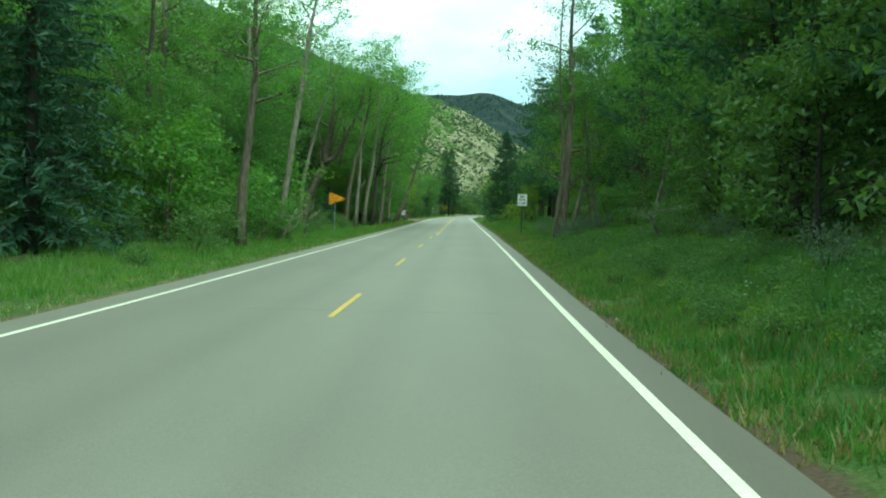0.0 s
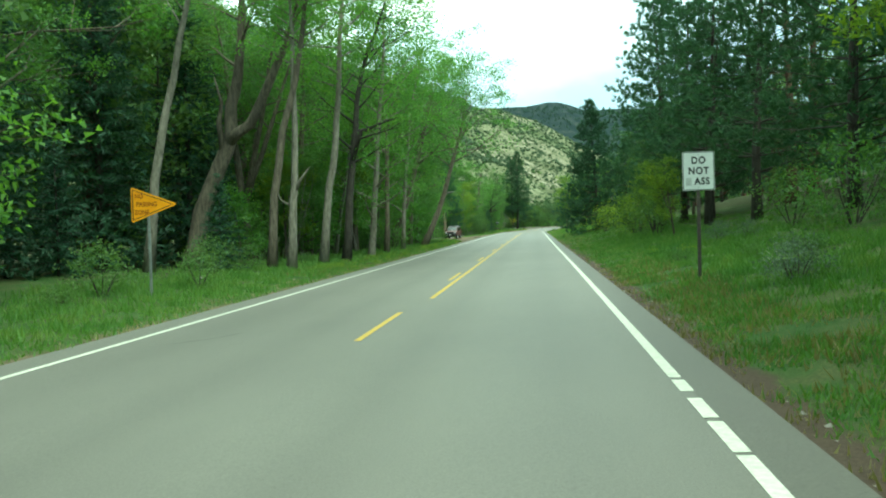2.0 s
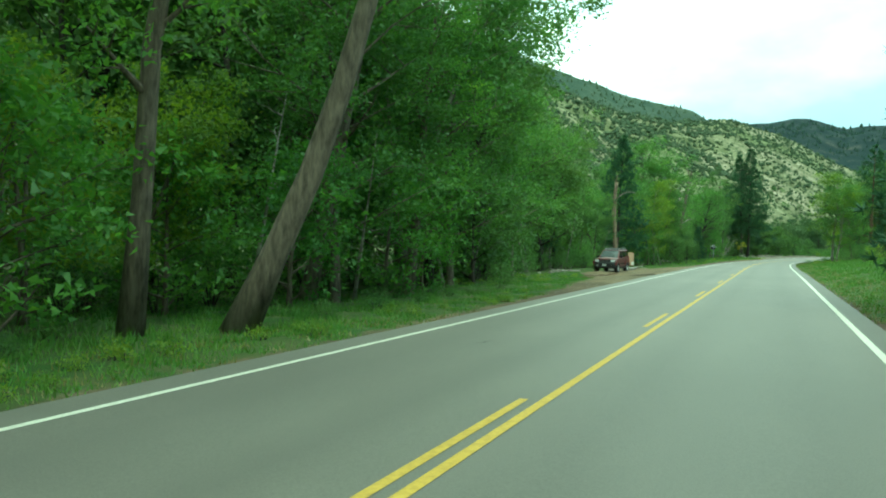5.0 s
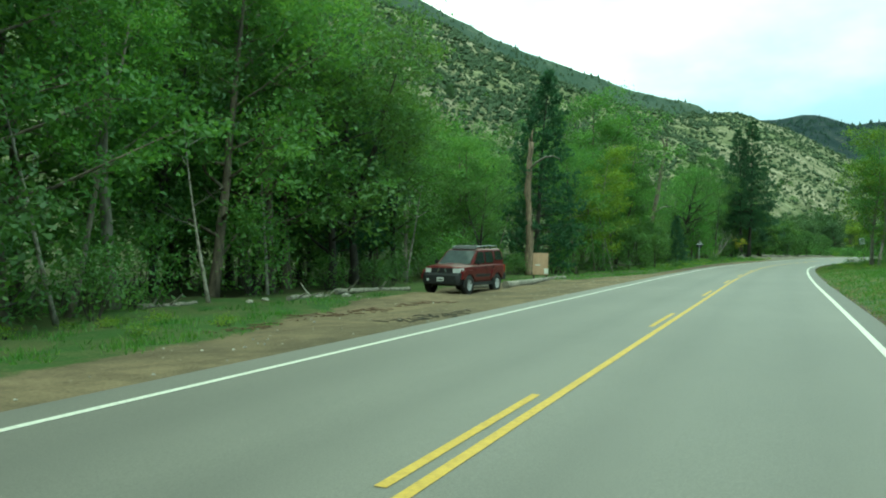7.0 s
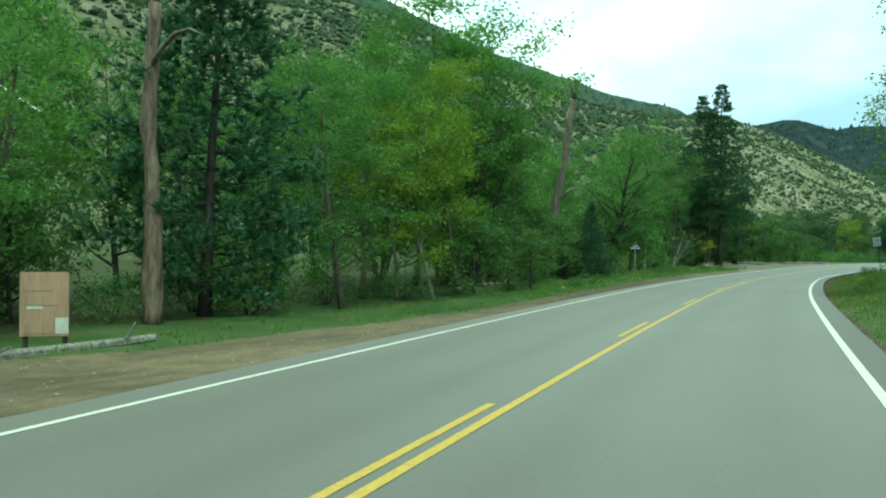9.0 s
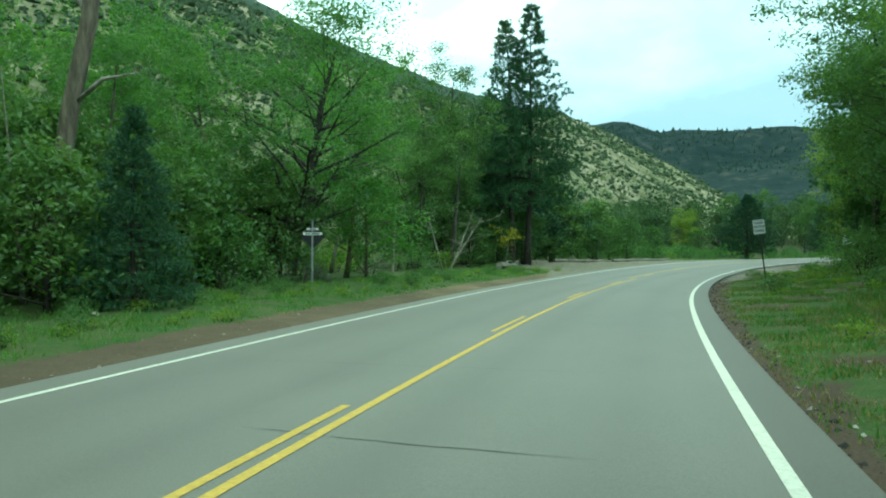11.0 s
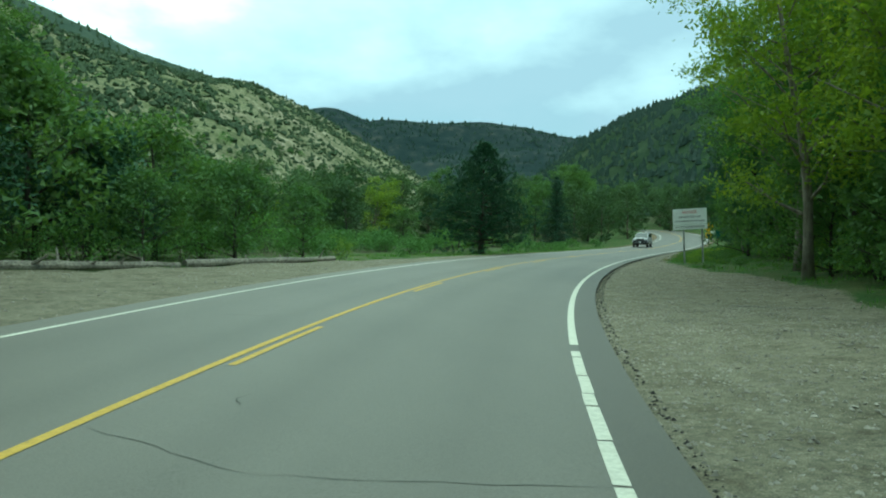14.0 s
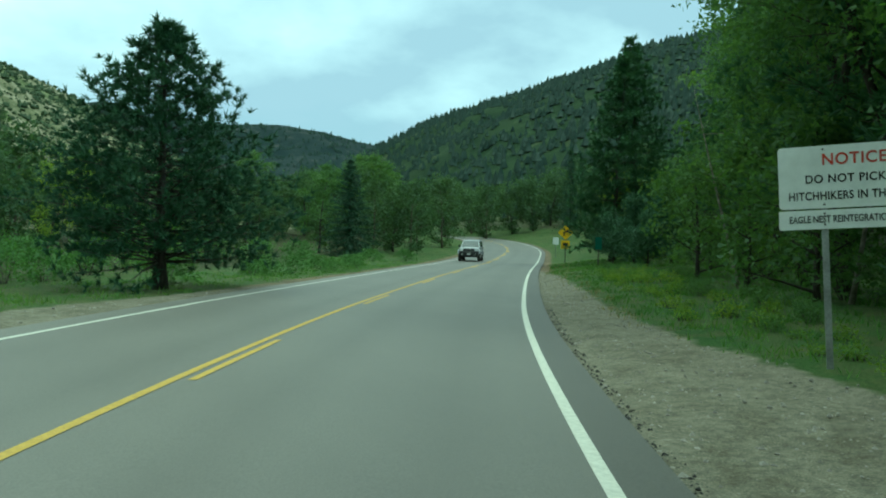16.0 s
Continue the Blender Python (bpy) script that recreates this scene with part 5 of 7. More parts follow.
def bare_tree(seed, name, label, h, r0, mat, limbs, broken, lean=(0, 0), reach=2.0):
    rng = np.random.default_rng(seed)
    ob = thing(name, Matrix(), label, "dead tree")
    stem = bent((0, 0, -0.2), (lean[0], lean[1], 1), h, 9, 0.02, rng, 0.012)
    radii = [r0 * (1.25 if i == 0 else 1 - (0.45 if broken else 0.9) * i / 9) for i in range(10)]
    sh = Shape().tube(stem, radii, 10)
    if broken:
        for k in range(5):
            a = 6.283 * k / 5
            q = stem[-1] + Vector((math.cos(a), math.sin(a), 0)) * radii[-1] * 0.6
            sh.tube([q - Vector((0, 0, 0.3)), q + Vector((0, 0, rng.uniform(0.15, 0.6)))], [radii[-1] * 0.4, 0.02], 5)
    part("trunk", sh, mat, ob, "", True)
    for i in range(limbs):
        u = rng.uniform(0.35, 0.97)
        j = min(8, int(u * 9))
        a = rng.uniform(0, 6.283)
        br = bent(stem[j], (math.cos(a), math.sin(a), rng.uniform(0.1, 0.9)), reach * rng.uniform(0.4, 1.1), 5, 0.1, rng, 0.22)
        rb = max(0.02, radii[j] * 0.3)
        b = Shape().tube(br, [rb, rb * 0.8, rb * 0.6, rb * 0.4, rb * 0.25, 0.006], 5)
        for q in (2, 3, 4):
            b.tube(bent(br[q], (math.cos(a + rng.normal()), math.sin(a + rng.normal()), rng.uniform(0, 0.8)), reach * 0.3, 3, 0.1, rng, 0.2), [rb * 0.35, rb * 0.25, rb * 0.15, 0.004], 4, False)
        part("branch", b, mat, ob)
    return ob


KINDS = {}


def plant(kind, s, o, size=1.0, turn=None, lift=0.0, lean=0.0):
    """The first one of a kind is the model itself; the others are copies that share its meshes."""
    model, used = KINDS[kind]
    t = (s * 73.1 + o * 37.7) % 360 if turn is None else turn
    m = upright(spot(s, o, lift), t, size, lean)
    if not used:
        model.matrix_basis = m
        KINDS[kind] = (model, True)
        return model
    ob = copy_thing(KINDS[kind][0], Matrix())
    ob.matrix_basis = m
    return ob


def kind(key, ob):
    KINDS[key] = (ob, False)


T = "tall green cottonwood with a bare grey trunk at the forest edge"
kind("tall_a", broadleaf(11, "cottonwood_tree", T, 17, 0.27, 3.3, 0.24, 24, 54, 0.13, PALE_BARK, GREEN, three=True))
kind("tall_b", broadleaf(12, "cottonwood_tree", T, 16, 0.24, 3.0, 0.26, 24, 54, 0.13, BARK, FRESH, lean=0.08, three=True))
kind("tall_c", broadleaf(13, "cottonwood_tree", "forked green cottonwood with heavy grey limbs", 16, 0.27, 3.4, 0.36, 28, 50, 0.13, BARK, GREEN, fork=2, three=True))
kind("wide", broadleaf(15, "cottonwood_tree", "tall cottonwood with crown reaching over the road", 17.5, 0.25, 6.0, 0.30, 34, 50, 0.135, BARK, FRESH, fork=1, three=True))
kind("slim", broadleaf(14, "aspen_tree", "slim pale-barked tree with a narrow green crown", 14, 0.13, 2.0, 0.36, 18, 50, 0.13, PALE_BARK, FRESH, lean=-0.05, three=True))
B_ = "dense green broadleaf tree leafy nearly to the ground"
kind("thick_a", broadleaf(21, "broadleaf_tree", B_, 11, 0.16, 3.2, 0.10, 24, 56, 0.135, BARK, GREEN, top_heavy=0.5, three=True))
kind("thick_b", broadleaf(22, "broadleaf_tree", B_, 10, 0.14, 3.0, 0.14, 22, 56, 0.135, PALE_BARK, GREEN, top_heavy=0.5, fork=1, three=True))
kind("thick_c", broadleaf(23, "broadleaf_tree", "rounded olive-green broadleaf tree with dark limbs", 9, 0.17, 3.0, 0.22, 22, 50, 0.14, DARK_BARK, OLIVE, top_heavy=0.6, fork=1, three=True))
kind("light_a", broadleaf(31, "yellowing_tree", "yellow-green broadleaf tree starting to turn", 11, 0.15, 2.9, 0.15, 24, 54, 0.14, PALE_BARK, LIGHT, top_heavy=0.55, three=True))
kind("light_b", broadleaf(32, "yellowing_tree", "yellow-green broadleaf tree starting to turn", 8, 0.12, 2.5, 0.12, 18, 34, 0.17, BARK, LIGHT, top_heavy=0.5, fork=1, three=True))
kind("mid_a", broadleaf(24, "broadleaf_tree", B_, 11, 0.16, 3.3, 0.10, 22, 34, 0.185, BARK, GREEN, top_heavy=0.5, dense=1.1, three=True))
kind("mid_b", broadleaf(25, "broadleaf_tree", "olive-green broadleaf tree among the forest", 10, 0.15, 3.2, 0.12, 22, 34, 0.185, DARK_BARK, OLIVE, top_heavy=0.55, dense=1.1, three=True))
kind("far_a", broadleaf(26, "distant_tree", "green broadleaf tree across the valley floor", 10, 0.15, 3.3, 0.02, 20, 16, 0.36, BARK, VALLEY, top_heavy=0.5, dense=1.2, three=True))
kind("far_b", broadleaf(27, "distant_tree", "olive broadleaf tree across the valley floor", 9, 0.15, 3.2, 0.02, 20, 16, 0.34, DARK_BARK, VALLEY, top_heavy=0.55, dense=1.2, three=True))
kind("back", broadleaf(41, "background_tree", "dark green tree standing deep in the forest", 14, 0.2, 3.8, 0.06, 22, 24, 0.33, DARK_BARK, OLIVE, top_heavy=0.5, dense=1.35, three=True))
kind("pine_a", pine(51, "ponderosa_pine", "dark green ponderosa pine with a reddish trunk", 15, 0.3, 3.9, 0.10, RED_BARK, NEEDLE, 18, 5, 5, 11, 0.9, 0.45, 1.5, 0.12))
kind("pine_b", pine(52, "ponderosa_pine", "tall dark pine with a bare grey-brown trunk", 17, 0.34, 3.4, 0.34, BARK, NEEDLE, 16, 5, 6, 13, 0.9, 0.45, 1.7, 0.11))
kind("pine_wide", pine(53, "spreading_pine", "broad dark pine with branches down to the grass", 8.6, 0.24, 4.2, 0.13, DARK_BARK, SPRUCE, 30, 9, 10, 18, 0.97, 0.26, 1.75, 0.05, 0.16))
kind("pine_full", pine(55, "ponderosa_pine", "full dark pine standing above the bank", 16, 0.22, 4.6, 0.14, DARK_BARK, NEEDLE, 20, 7, 10, 16, 0.95, 0.30, 1.6, 0.066, 0.35))
kind("fir", pine(54, "tall_fir", "tall dark fir with layered open branches", 22, 0.3, 5.4, 0.26, DARK_BARK, NEEDLE, 28, 9, 12, 22, 0.92, 0.30, 1.5, 0.055, 0.06))
kind("fir_slim", pine(56, "dark_fir", "dark irregular fir behind the broken snag", 13.6, 0.2, 3.1, 0.08, DARK_BARK, NEEDLE, 26, 7, 8, 16, 0.92, 0.32, 1.5, 0.08, 0.12))
kind("cone", pine(57, "spruce_tree", "broad blue-green spruce beside the road", 12, 0.2, 4.0, 0.03, DARK_BARK, JUNIPER, 28, 9, 9, 16, 0.95, 0.30, 1.12, 0.075, 0.1))
kind("spruce_a", spruce(61, "spruce_tree", "dark conical spruce beside the road", 11, 0.17, 2.9, DARK_BARK, SPRUCE, 24, 8, 22))
kind("spruce_b", spruce(62, "spruce_tree", "tall dark pointed spruce", 16, 0.22, 3.5, DARK_BARK, SPRUCE, 32, 10, 20))
kind("spruce_w", spruce(65, "spruce_tree", "broad dark spruce beside the road", 11, 0.2, 4.3, DARK_BARK, SPRUCE, 30, 14, 24))
kind("arch", broadleaf(16, "cottonwood_tree", "leaning cottonwood with boughs over the road", 15.5, 0.26, 4.6, 0.45, 30, 46, 0.14, BARK, FRESH, lean=0.45, three=True))
kind("bush_tree", broadleaf(28, "bushy_tree", "dark bushy tree leafy to the ground", 6, 0.12, 2.7, 0.03, 24, 16, 0.22, DARK_BARK, OLIVE, top_heavy=0.35, three=True))
kind("bush_fresh", broadleaf(29, "bushy_tree", "fresh green bushy tree leafy to the ground", 6, 0.11, 2.7, 0.03, 22, 16, 0.21, BARK, FRESH, top_heavy=0.4, three=True))
kind("spruce_s", spruce(63, "young_spruce", "young spruce in the understorey", 3.6, 0.05, 1.3, DARK_BARK, SPRUCE, 16, 7, 16))
kind("juniper", broadleaf(64, "juniper", "blue-green juniper at the forest edge", 3.6, 0.07, 1.5, 0.02, 26, 30, 0.12, DARK_BARK, JUNIPER, top_heavy=0.25, dense=0.6, three=True))
kind("shrub_a", shrub(71, "shrub", "leafy green roadside shrub", 2.2, 1.5, 60, 22, 0.125, OLIVE))
kind("shrub_b", shrub(72, "shrub", "leafy green roadside shrub", 3.2, 1.9, 70, 22, 0.16, GREEN))
kind("shrub_c", shrub(73, "shrub", "yellowish green roadside shrub", 2.4, 1.5, 60, 22, 0.13, LIGHT))
kind("willow", shrub(74, "willow_shrub", "low bright green willow in the meadow", 1.9, 2.0, 60, 20, 0.2, MEADOW))
kind("sage", shrub(75, "sage_bush", "pale grey-green sage bush on the bank", 1.1, 0.9, 44, 30, 0.07, SAGE))
kind("weed", shrub(76, "tall_weeds", "clump of tall green weeds", 0.7, 0.75, 34, 26, 0.075, OLIVE, up=0.2))
kind("tuft", shrub(78, "grass_tuft", "low yellow-green tuft on the patchy verge", 0.34, 0.36, 20, 14, 0.065, LIGHT, up=0.1, category="weed"))
kind("flower", shrub(79, "white_wildflowers", "small white wildflowers among the bank grass", 0.5, 0.32, 12, 5, 0.05, PETAL, category="flower"))
kind("yellow", broadleaf(77, "yellow_sapling", "small tree with yellow autumn leaves and pale stem", 3.0, 0.05, 1.35, 0.55, 8, 8, 0.13, DEAD_WOOD, YELLOW, lean=0.2, dense=0.42))

# forest edge on the left, first stretch: the bare trunks along the verge one by one
C_ = "tall cottonwood with a bare leaning grey trunk by the verge"
shaped_tree(201, "cottonwood_tree", C_, -7.5, 27.0, [(0.21, (0, -0.2), (0.07, 2.7), (0.33, 5.3), (0.49, 7.0))], 16, 3.0, 0.36, 20, BARK, FRESH)
shaped_tree(202, "cottonwood_tree", "slender cottonwood leaning over the verge grass", -7.9, 35.1, [(0.17, (0, -0.2), (0.42, 3.2), (0.95, 7.1), (1.3, 10))], 15, 2.6, 0.42, 16, PALE_BARK, FRESH)
shaped_tree(203, "cottonwood_tree", "pale leaning cottonwood standing before dark spruces", -12.5, 60.6, [(0.19, (0, -0.2), (0.36, 3.5), (0.89, 5.9), (1.5, 8.6))], 15, 2.6, 0.52, 14, PALE_BARK, GREEN)
shaped_tree(204, "cottonwood_tree", "old curved cottonwood forking into heavy grey limbs", -13.4, 66.0, [(0.40, (0, -0.2), (0.64, 2.6), (1.55, 4.6), (2.1, 5.9), (2.1, 7.2), (2.5, 8.5), (2.7, 10.3)), (0.26, (2.0, 5.7), (3.0, 6.3), (3.8, 7.8), (4.5, 9.3))], 15, 3.2, 0.55, 22, BARK, GREEN, arms=[(0.17, (1.75, 5.1), (1.6, 6.4), (1.78, 7.3), (1.5, 8.4))])
shaped_tree(205, "cottonwood_tree", C_, -9.0, 64.2, [(0.19, (0, -0.2), (0.18, 3.0), (0.65, 5.7), (1.25, 7.7), (1.6, 9.7))], 15, 2.7, 0.50, 16, BARK, FRESH)
shaped_tree(206, "cottonwood_tree", "pale cottonwood with a broken limb halfway up", -8.2, 64.3, [(0.19, (0, -0.2), (0.19, 2.8), (0.27, 4.2), (0.3, 7.5))], 13, 2.4, 0.55, 12, PALE_BARK, FRESH, arms=[(0.09, (0.2, 3.1), (0.6, 3.8), (0.95, 4.2)), (0.05, (0.15, 2.6), (-0.35, 2.9), (-0.5, 3.4))])
shaped_tree(207, "cottonwood_tree", C_, -8.05, 68.6, [(0.20, (0, -0.2), (0.38, 3.6), (0.72, 5.6), (0.95, 8.0), (1.1, 10.8))], 17, 3.0, 0.38, 22, PALE_BARK, FRESH)
shaped_tree(208, "cottonwood_tree", "dark-stemmed cottonwood with one long bare arm", -7.6, 71.2, [(0.22, (0, -0.2), (0.25, 3.4), (0.5, 5.3), (0.75, 8.0))], 15, 3.2, 0.28, 26, DARK_BARK, FRESH, arms=[(0.14, (0.45, 5.0), (0.95, 6.4), (1.9, 6.75), (3.0, 7.1))])
shaped_tree(209, "cottonwood_tree", "cottonwood with a thick pale foot in the grass", -7.4, 75.9, [(0.21, (0, -0.2), (0.19, 1.6), (0.4, 4.5), (0.7, 8.0))], 15, 3.3, 0.13, 30, PALE_BARK, FRESH)
shaped_tree(210, "cottonwood_tree", C_, -7.9, 82.9, [(0.18, (0, -0.2), (0.09, 3.4), (0.19, 6.7))], 15, 3.0, 0.15, 28, BARK, GREEN)
shaped_tree(211, "cottonwood_tree", C_, -7.7, 87.8, [(0.16, (0, -0.2), (0.11, 3.2), (0.49, 6.7))], 14, 2.8, 0.15, 26, PALE_BARK, FRESH)
shaped_tree(212, "cottonwood_tree", "cottonwood leaning towards the road at its top", -9.1, 98.7, [(0.2, (0, -0.2), (0.31, 5.0), (1.15, 9.1))], 15, 3.2, 0.15, 30, BARK, FRESH)
shaped_tree(213, "cottonwood_tree", "grey-brown leaning cottonwood trunk in deep shade", -11.8, 108.4, [(0.25, (0, -0.2), (0.53, 2.5), (1.0, 4.3), (1.43, 6.3))], 16, 3.8, 0.34, 24, BARK, GREEN, arms=[(0.07, (0.85, 3.9), (1.6, 4.1), (2.0, 3.6))])
for k_, s, o, z in (("bush_fresh", 69.5, -11.8, 0.6), ("bush_fresh", 77.0, -10.4, 0.7), ("bush_fresh", 86.0, -10.6, 0.75), ("bush_fresh", 95.0, -10.6, 0.75), ("bush_tree", 48.0, -12.2, 0.7), ("bush_tree", 40.0, -12.0, 0.7), ("bush_fresh", 102.5, -10.8, 0.7), ("wide", 84.5, -9.6, 0.95), ("tall_b", 96.0, -9.8, 1.0),
                    ("slim", 90.5, -10.0, 1.0), ("light_b", 82.5, -10.6, 0.75), ("light_b", 74.5, -11.2, 0.7), ("light_b", 93.5, -10.8, 0.8), ("tall_c", 112.5, -12.5, 0.9), ("tall_a", 45.0, -12.5, 1.05), ("tall_c", 33.0, -14.0, 1.05), ("slim", 50.5, -12.0, 1.0),
                    ("tall_a", 20.0, -16.0, 1.1), ("tall_a", 55.0, -14.5, 0.95), ("tall_b", 78.5, -11.5, 1.0), ("tall_c", 73.0, -12.5, 0.95), ("slim", 80.0, -9.8, 0.95), ("tall_a", 14.0, -12.0, 1.0),
                    ("tall_a", 68.0, -18.5, 1.25), ("tall_b", 74.0, -16.5, 1.25), ("tall_c", 81.0, -15.5, 1.2), ("tall_a", 88.0, -15.0, 1.15), ("tall_b", 93.0, -14.0, 1.15), ("wide", 58.0, -17.5, 1.15),
                    ("bush_fresh", 33.3, -8.0, 0.52), ("bush_fresh", 34.2, -7.0, 0.3), ("thick_b", 89.5, -9.0, 0.7), ("bush_fresh", 96.5, -8.8, 0.75), ("thick_b", 84.0, -9.4, 0.72), ("bush_fresh", 91.5, -8.6, 0.6), ("bush_fresh", 36.0, -9.6, 0.6), ("bush_fresh", 30.0, -9.8, 0.8), ("bush_fresh", 26.5, -10.2, 0.85), ("bush_fresh", 44.5, -10.4, 0.85), ("bush_fresh", 48.0, -11.2, 0.95), ("thick_b", 40.5, -11.2, 0.75)):
    plant(k_, s, o, z)
plant("arch", 100.5, -7.3, 1.08, 5)
plant("arch", 93.5, -9.0, 0.95, 340)
for k_, s, o, z in (("spruce_b", 17.5, -10.8, 1.05), ("spruce_b", 13.0, -13.5, 1.1), ("spruce_b", 22.0, -13.0, 0.95), ("spruce_s", 62.0, -9.7, 0.95), ("spruce_s", 59.0, -14.5, 1.2), ("spruce_b", 64.5, -16.0, 1.0), ("spruce_b", 61.0, -18.5, 1.05), ("spruce_b", 67.5, -17.5, 1.0), ("spruce_b", 70.0, -14.5, 0.9), ("spruce_a", 58.0, -17.0, 1.1), ("spruce_b", 76.0, -16.0, 0.85), ("pine_a", 66.0, -17.5, 0.95)):
    plant(k_, s, o, z)
rng = random.Random(5)


def sow(kinds, s0, s1, o0, o1, n, lo, hi, apart=0.0):
    put, tries = [], 0
    while len(put) < n and tries < n * 30:
        tries += 1
        s, o = rng.uniform(s0, s1), rng.uniform(o0, o1)
        if 150 < s < 177 and -14.6 < o < -7.5 or any((s - a) ** 2 + (o - b) ** 2 < apart * apart for a, b in put):
            continue
        put.append((s, o))
        chosen, size, turn = rng.choice(kinds), rng.uniform(lo, hi), rng.uniform(0, 360)
        # the ground before the parked car is open
        if not (141 < s < 149 and -15.2 < o < -9.5 and hi < 1.1):
            plant(chosen, s, o, size, turn)


sow(("back",), 5, 125, -34, -16, 52, 0.85, 1.15, 2.8)
sow(("bush_fresh", "bush_tree"), 14, 50, -16, -11.5, 14, 0.6, 0.9, 1.8)
sow(("mid_a", "thick_b"), 24, 52, -15, -11.5, 10, 0.5, 0.9, 2.2)
sow(("bush_fresh", "thick_b", "light_b"), 72, 104, -14, -10.2, 15, 0.5, 0.9, 2.2)
sow(("shrub_b", "shrub_a"), 18, 56, -15, -9.6, 16, 0.5, 0.9, 1.2)
sow(("shrub_b", "shrub_a"), 70, 115, -15, -9.6, 20, 0.5, 0.9, 1.2)
sow(("weed", "shrub_a"), 8, 118, -9.5, -7.2, 36, 0.4, 0.8, 0.8)
# thick edge before the dirt lay-by
for k_, s, o, z in (("tall_b", 113.5, -9.8, 0.85), ("thick_a", 112, -12, 1.3), ("thick_b", 116.5, -11.6, 1.4), ("thick_c", 121, -12.4, 1.5), ("thick_c", 126.0, -13.4, 1.5), ("thick_b", 131, -13.8, 1.4), ("thick_a", 136, -14.6, 1.3), ("thick_b", 140.5, -15.6, 1.4), ("thick_a", 146, -16.6, 1.3), ("tall_a", 150.5, -18.5, 0.95), ("tall_c", 157.0, -21.0, 0.9), ("thick_a", 108.5, -9.8, 0.95), ("thick_b", 114.0, -9.9, 0.9), ("thick_a", 118.5, -10.2, 0.95), ("bush_tree", 123.5, -11.0, 0.9), ("bush_fresh", 111.0, -9.4, 0.75), ("bush_fresh", 115.2, -10.0, 0.7), ("bush_tree", 128.5, -12.2, 0.9), ("bush_tree", 133.5, -13.0, 0.8), ("bush_fresh", 105.5, -9.4, 0.7), ("slim", 129.5, -13.4, 0.72), ("slim", 138, -14.6, 0.75), ("wide", 124.0, -15.4, 0.9)):
    plant(k_, s, o, z)
sow(("mid_a", "mid_b", "back"), 108, 156, -27, -16, 24, 1.0, 1.35, 3.0)
sow(("shrub_a", "shrub_b"), 108, 150, -16.5, -11.5, 18, 0.6, 1.0, 1.4)
# behind the parked car, round the snag
for k_, s, o, z in (("pine_full", 157.5, -18.5, 0.8), ("pine_full", 163.5, -22.0, 0.85), ("pine_full", 152.0, -20.5, 0.85), ("thick_c", 168.0, -14.6, 0.7), ("thick_a", 172.5, -17.0, 0.85)):
    plant(k_, s, o, z)
for k_, s, o, z in (("thick_a", 152, -17.5, 1.2), ("thick_c", 157, -17.0, 1.3), ("thick_c", 161.5, -17.0, 1.0), ("thick_b", 166, -18.6, 0.95), ("thick_a", 169.5, -16.8, 0.8), ("light_b", 164.5, -21, 1.0), ("fir_slim", 179.2, -14.6, 1.12), ("thick_a", 185.6, -13.2, 0.9), ("light_b", 189.0, -12.6, 0.9), ("thick_a", 189.5, -14.6, 0.95),
                    ("thick_a", 206.0, -13.2, 0.75), ("thick_b", 210.5, -15.8, 0.85), ("thick_a", 214.0, -18.4, 0.85), ("thick_a", 199.0, -15.0, 0.95), ("thick_b", 203.0, -17.0, 0.95), ("thick_a", 208.0, -20.0, 0.9), ("thick_b", 196.0, -17.5, 1.1), ("light_a", 190.5, -12.2, 0.95), ("light_b", 195, -12.4, 1.05), ("thick_b", 193, -15.5, 0.95), ("thick_c", 200, -13.5, 0.95), ("thick_a", 203.5, -15.5, 0.95), ("cone", 210.0, -9.7, 0.42), ("bush_tree", 196.2, -8.9, 0.5), ("bush_tree", 192.5, -10.4, 0.6), ("bush_tree", 203.0, -11.2, 0.75), ("bush_tree", 199.5, -11.4, 0.7), ("bush_tree", 209.0, -11.4, 0.7), ("bush_tree", 213.0, -11.8, 0.75)):
    plant(k_, s, o, z)
plant("thick_a", *beside(-18.0, 199.6), 1.52)
plant("thick_b", *beside(-15.4, 201.5), 1.35)
plant("thick_a", *beside(-20.6, 200.6), 1.3)
sow(("mid_a", "mid_b"), 150, 200, -30, -20, 16, 0.9, 1.25, 3.5)
sow(("shrub_a", "shrub_b"), 152, 214, -17, -11.5, 24, 0.5, 0.9, 1.5)
sow(("bush_tree", "shrub_b"), 148, 180, -25, -17.5, 16, 0.7, 1.0, 2.0)
sow(("bush_tree", "shrub_b", "bush_tree"), 208, 223, -20, -13.5, 16, 0.6, 0.95, 1.8)
sow(("bush_tree", "shrub_b"), 221, 231, -25, -16.5, 9, 0.7, 1.0, 2.2)
shaped_tree(231, "cottonwood_tree", "dark leaning cottonwood with a thick bowed trunk", -13.6, 223.6, [(0.36, (0, -0.2), (0.5, 0.9), (1.5, 1.9), (2.6, 3.0), (2.9, 4.4))], 10.5, 4.4, 0.2, 44, DARK_BARK, GREEN, 46, 0.13, top_heavy=0.5)
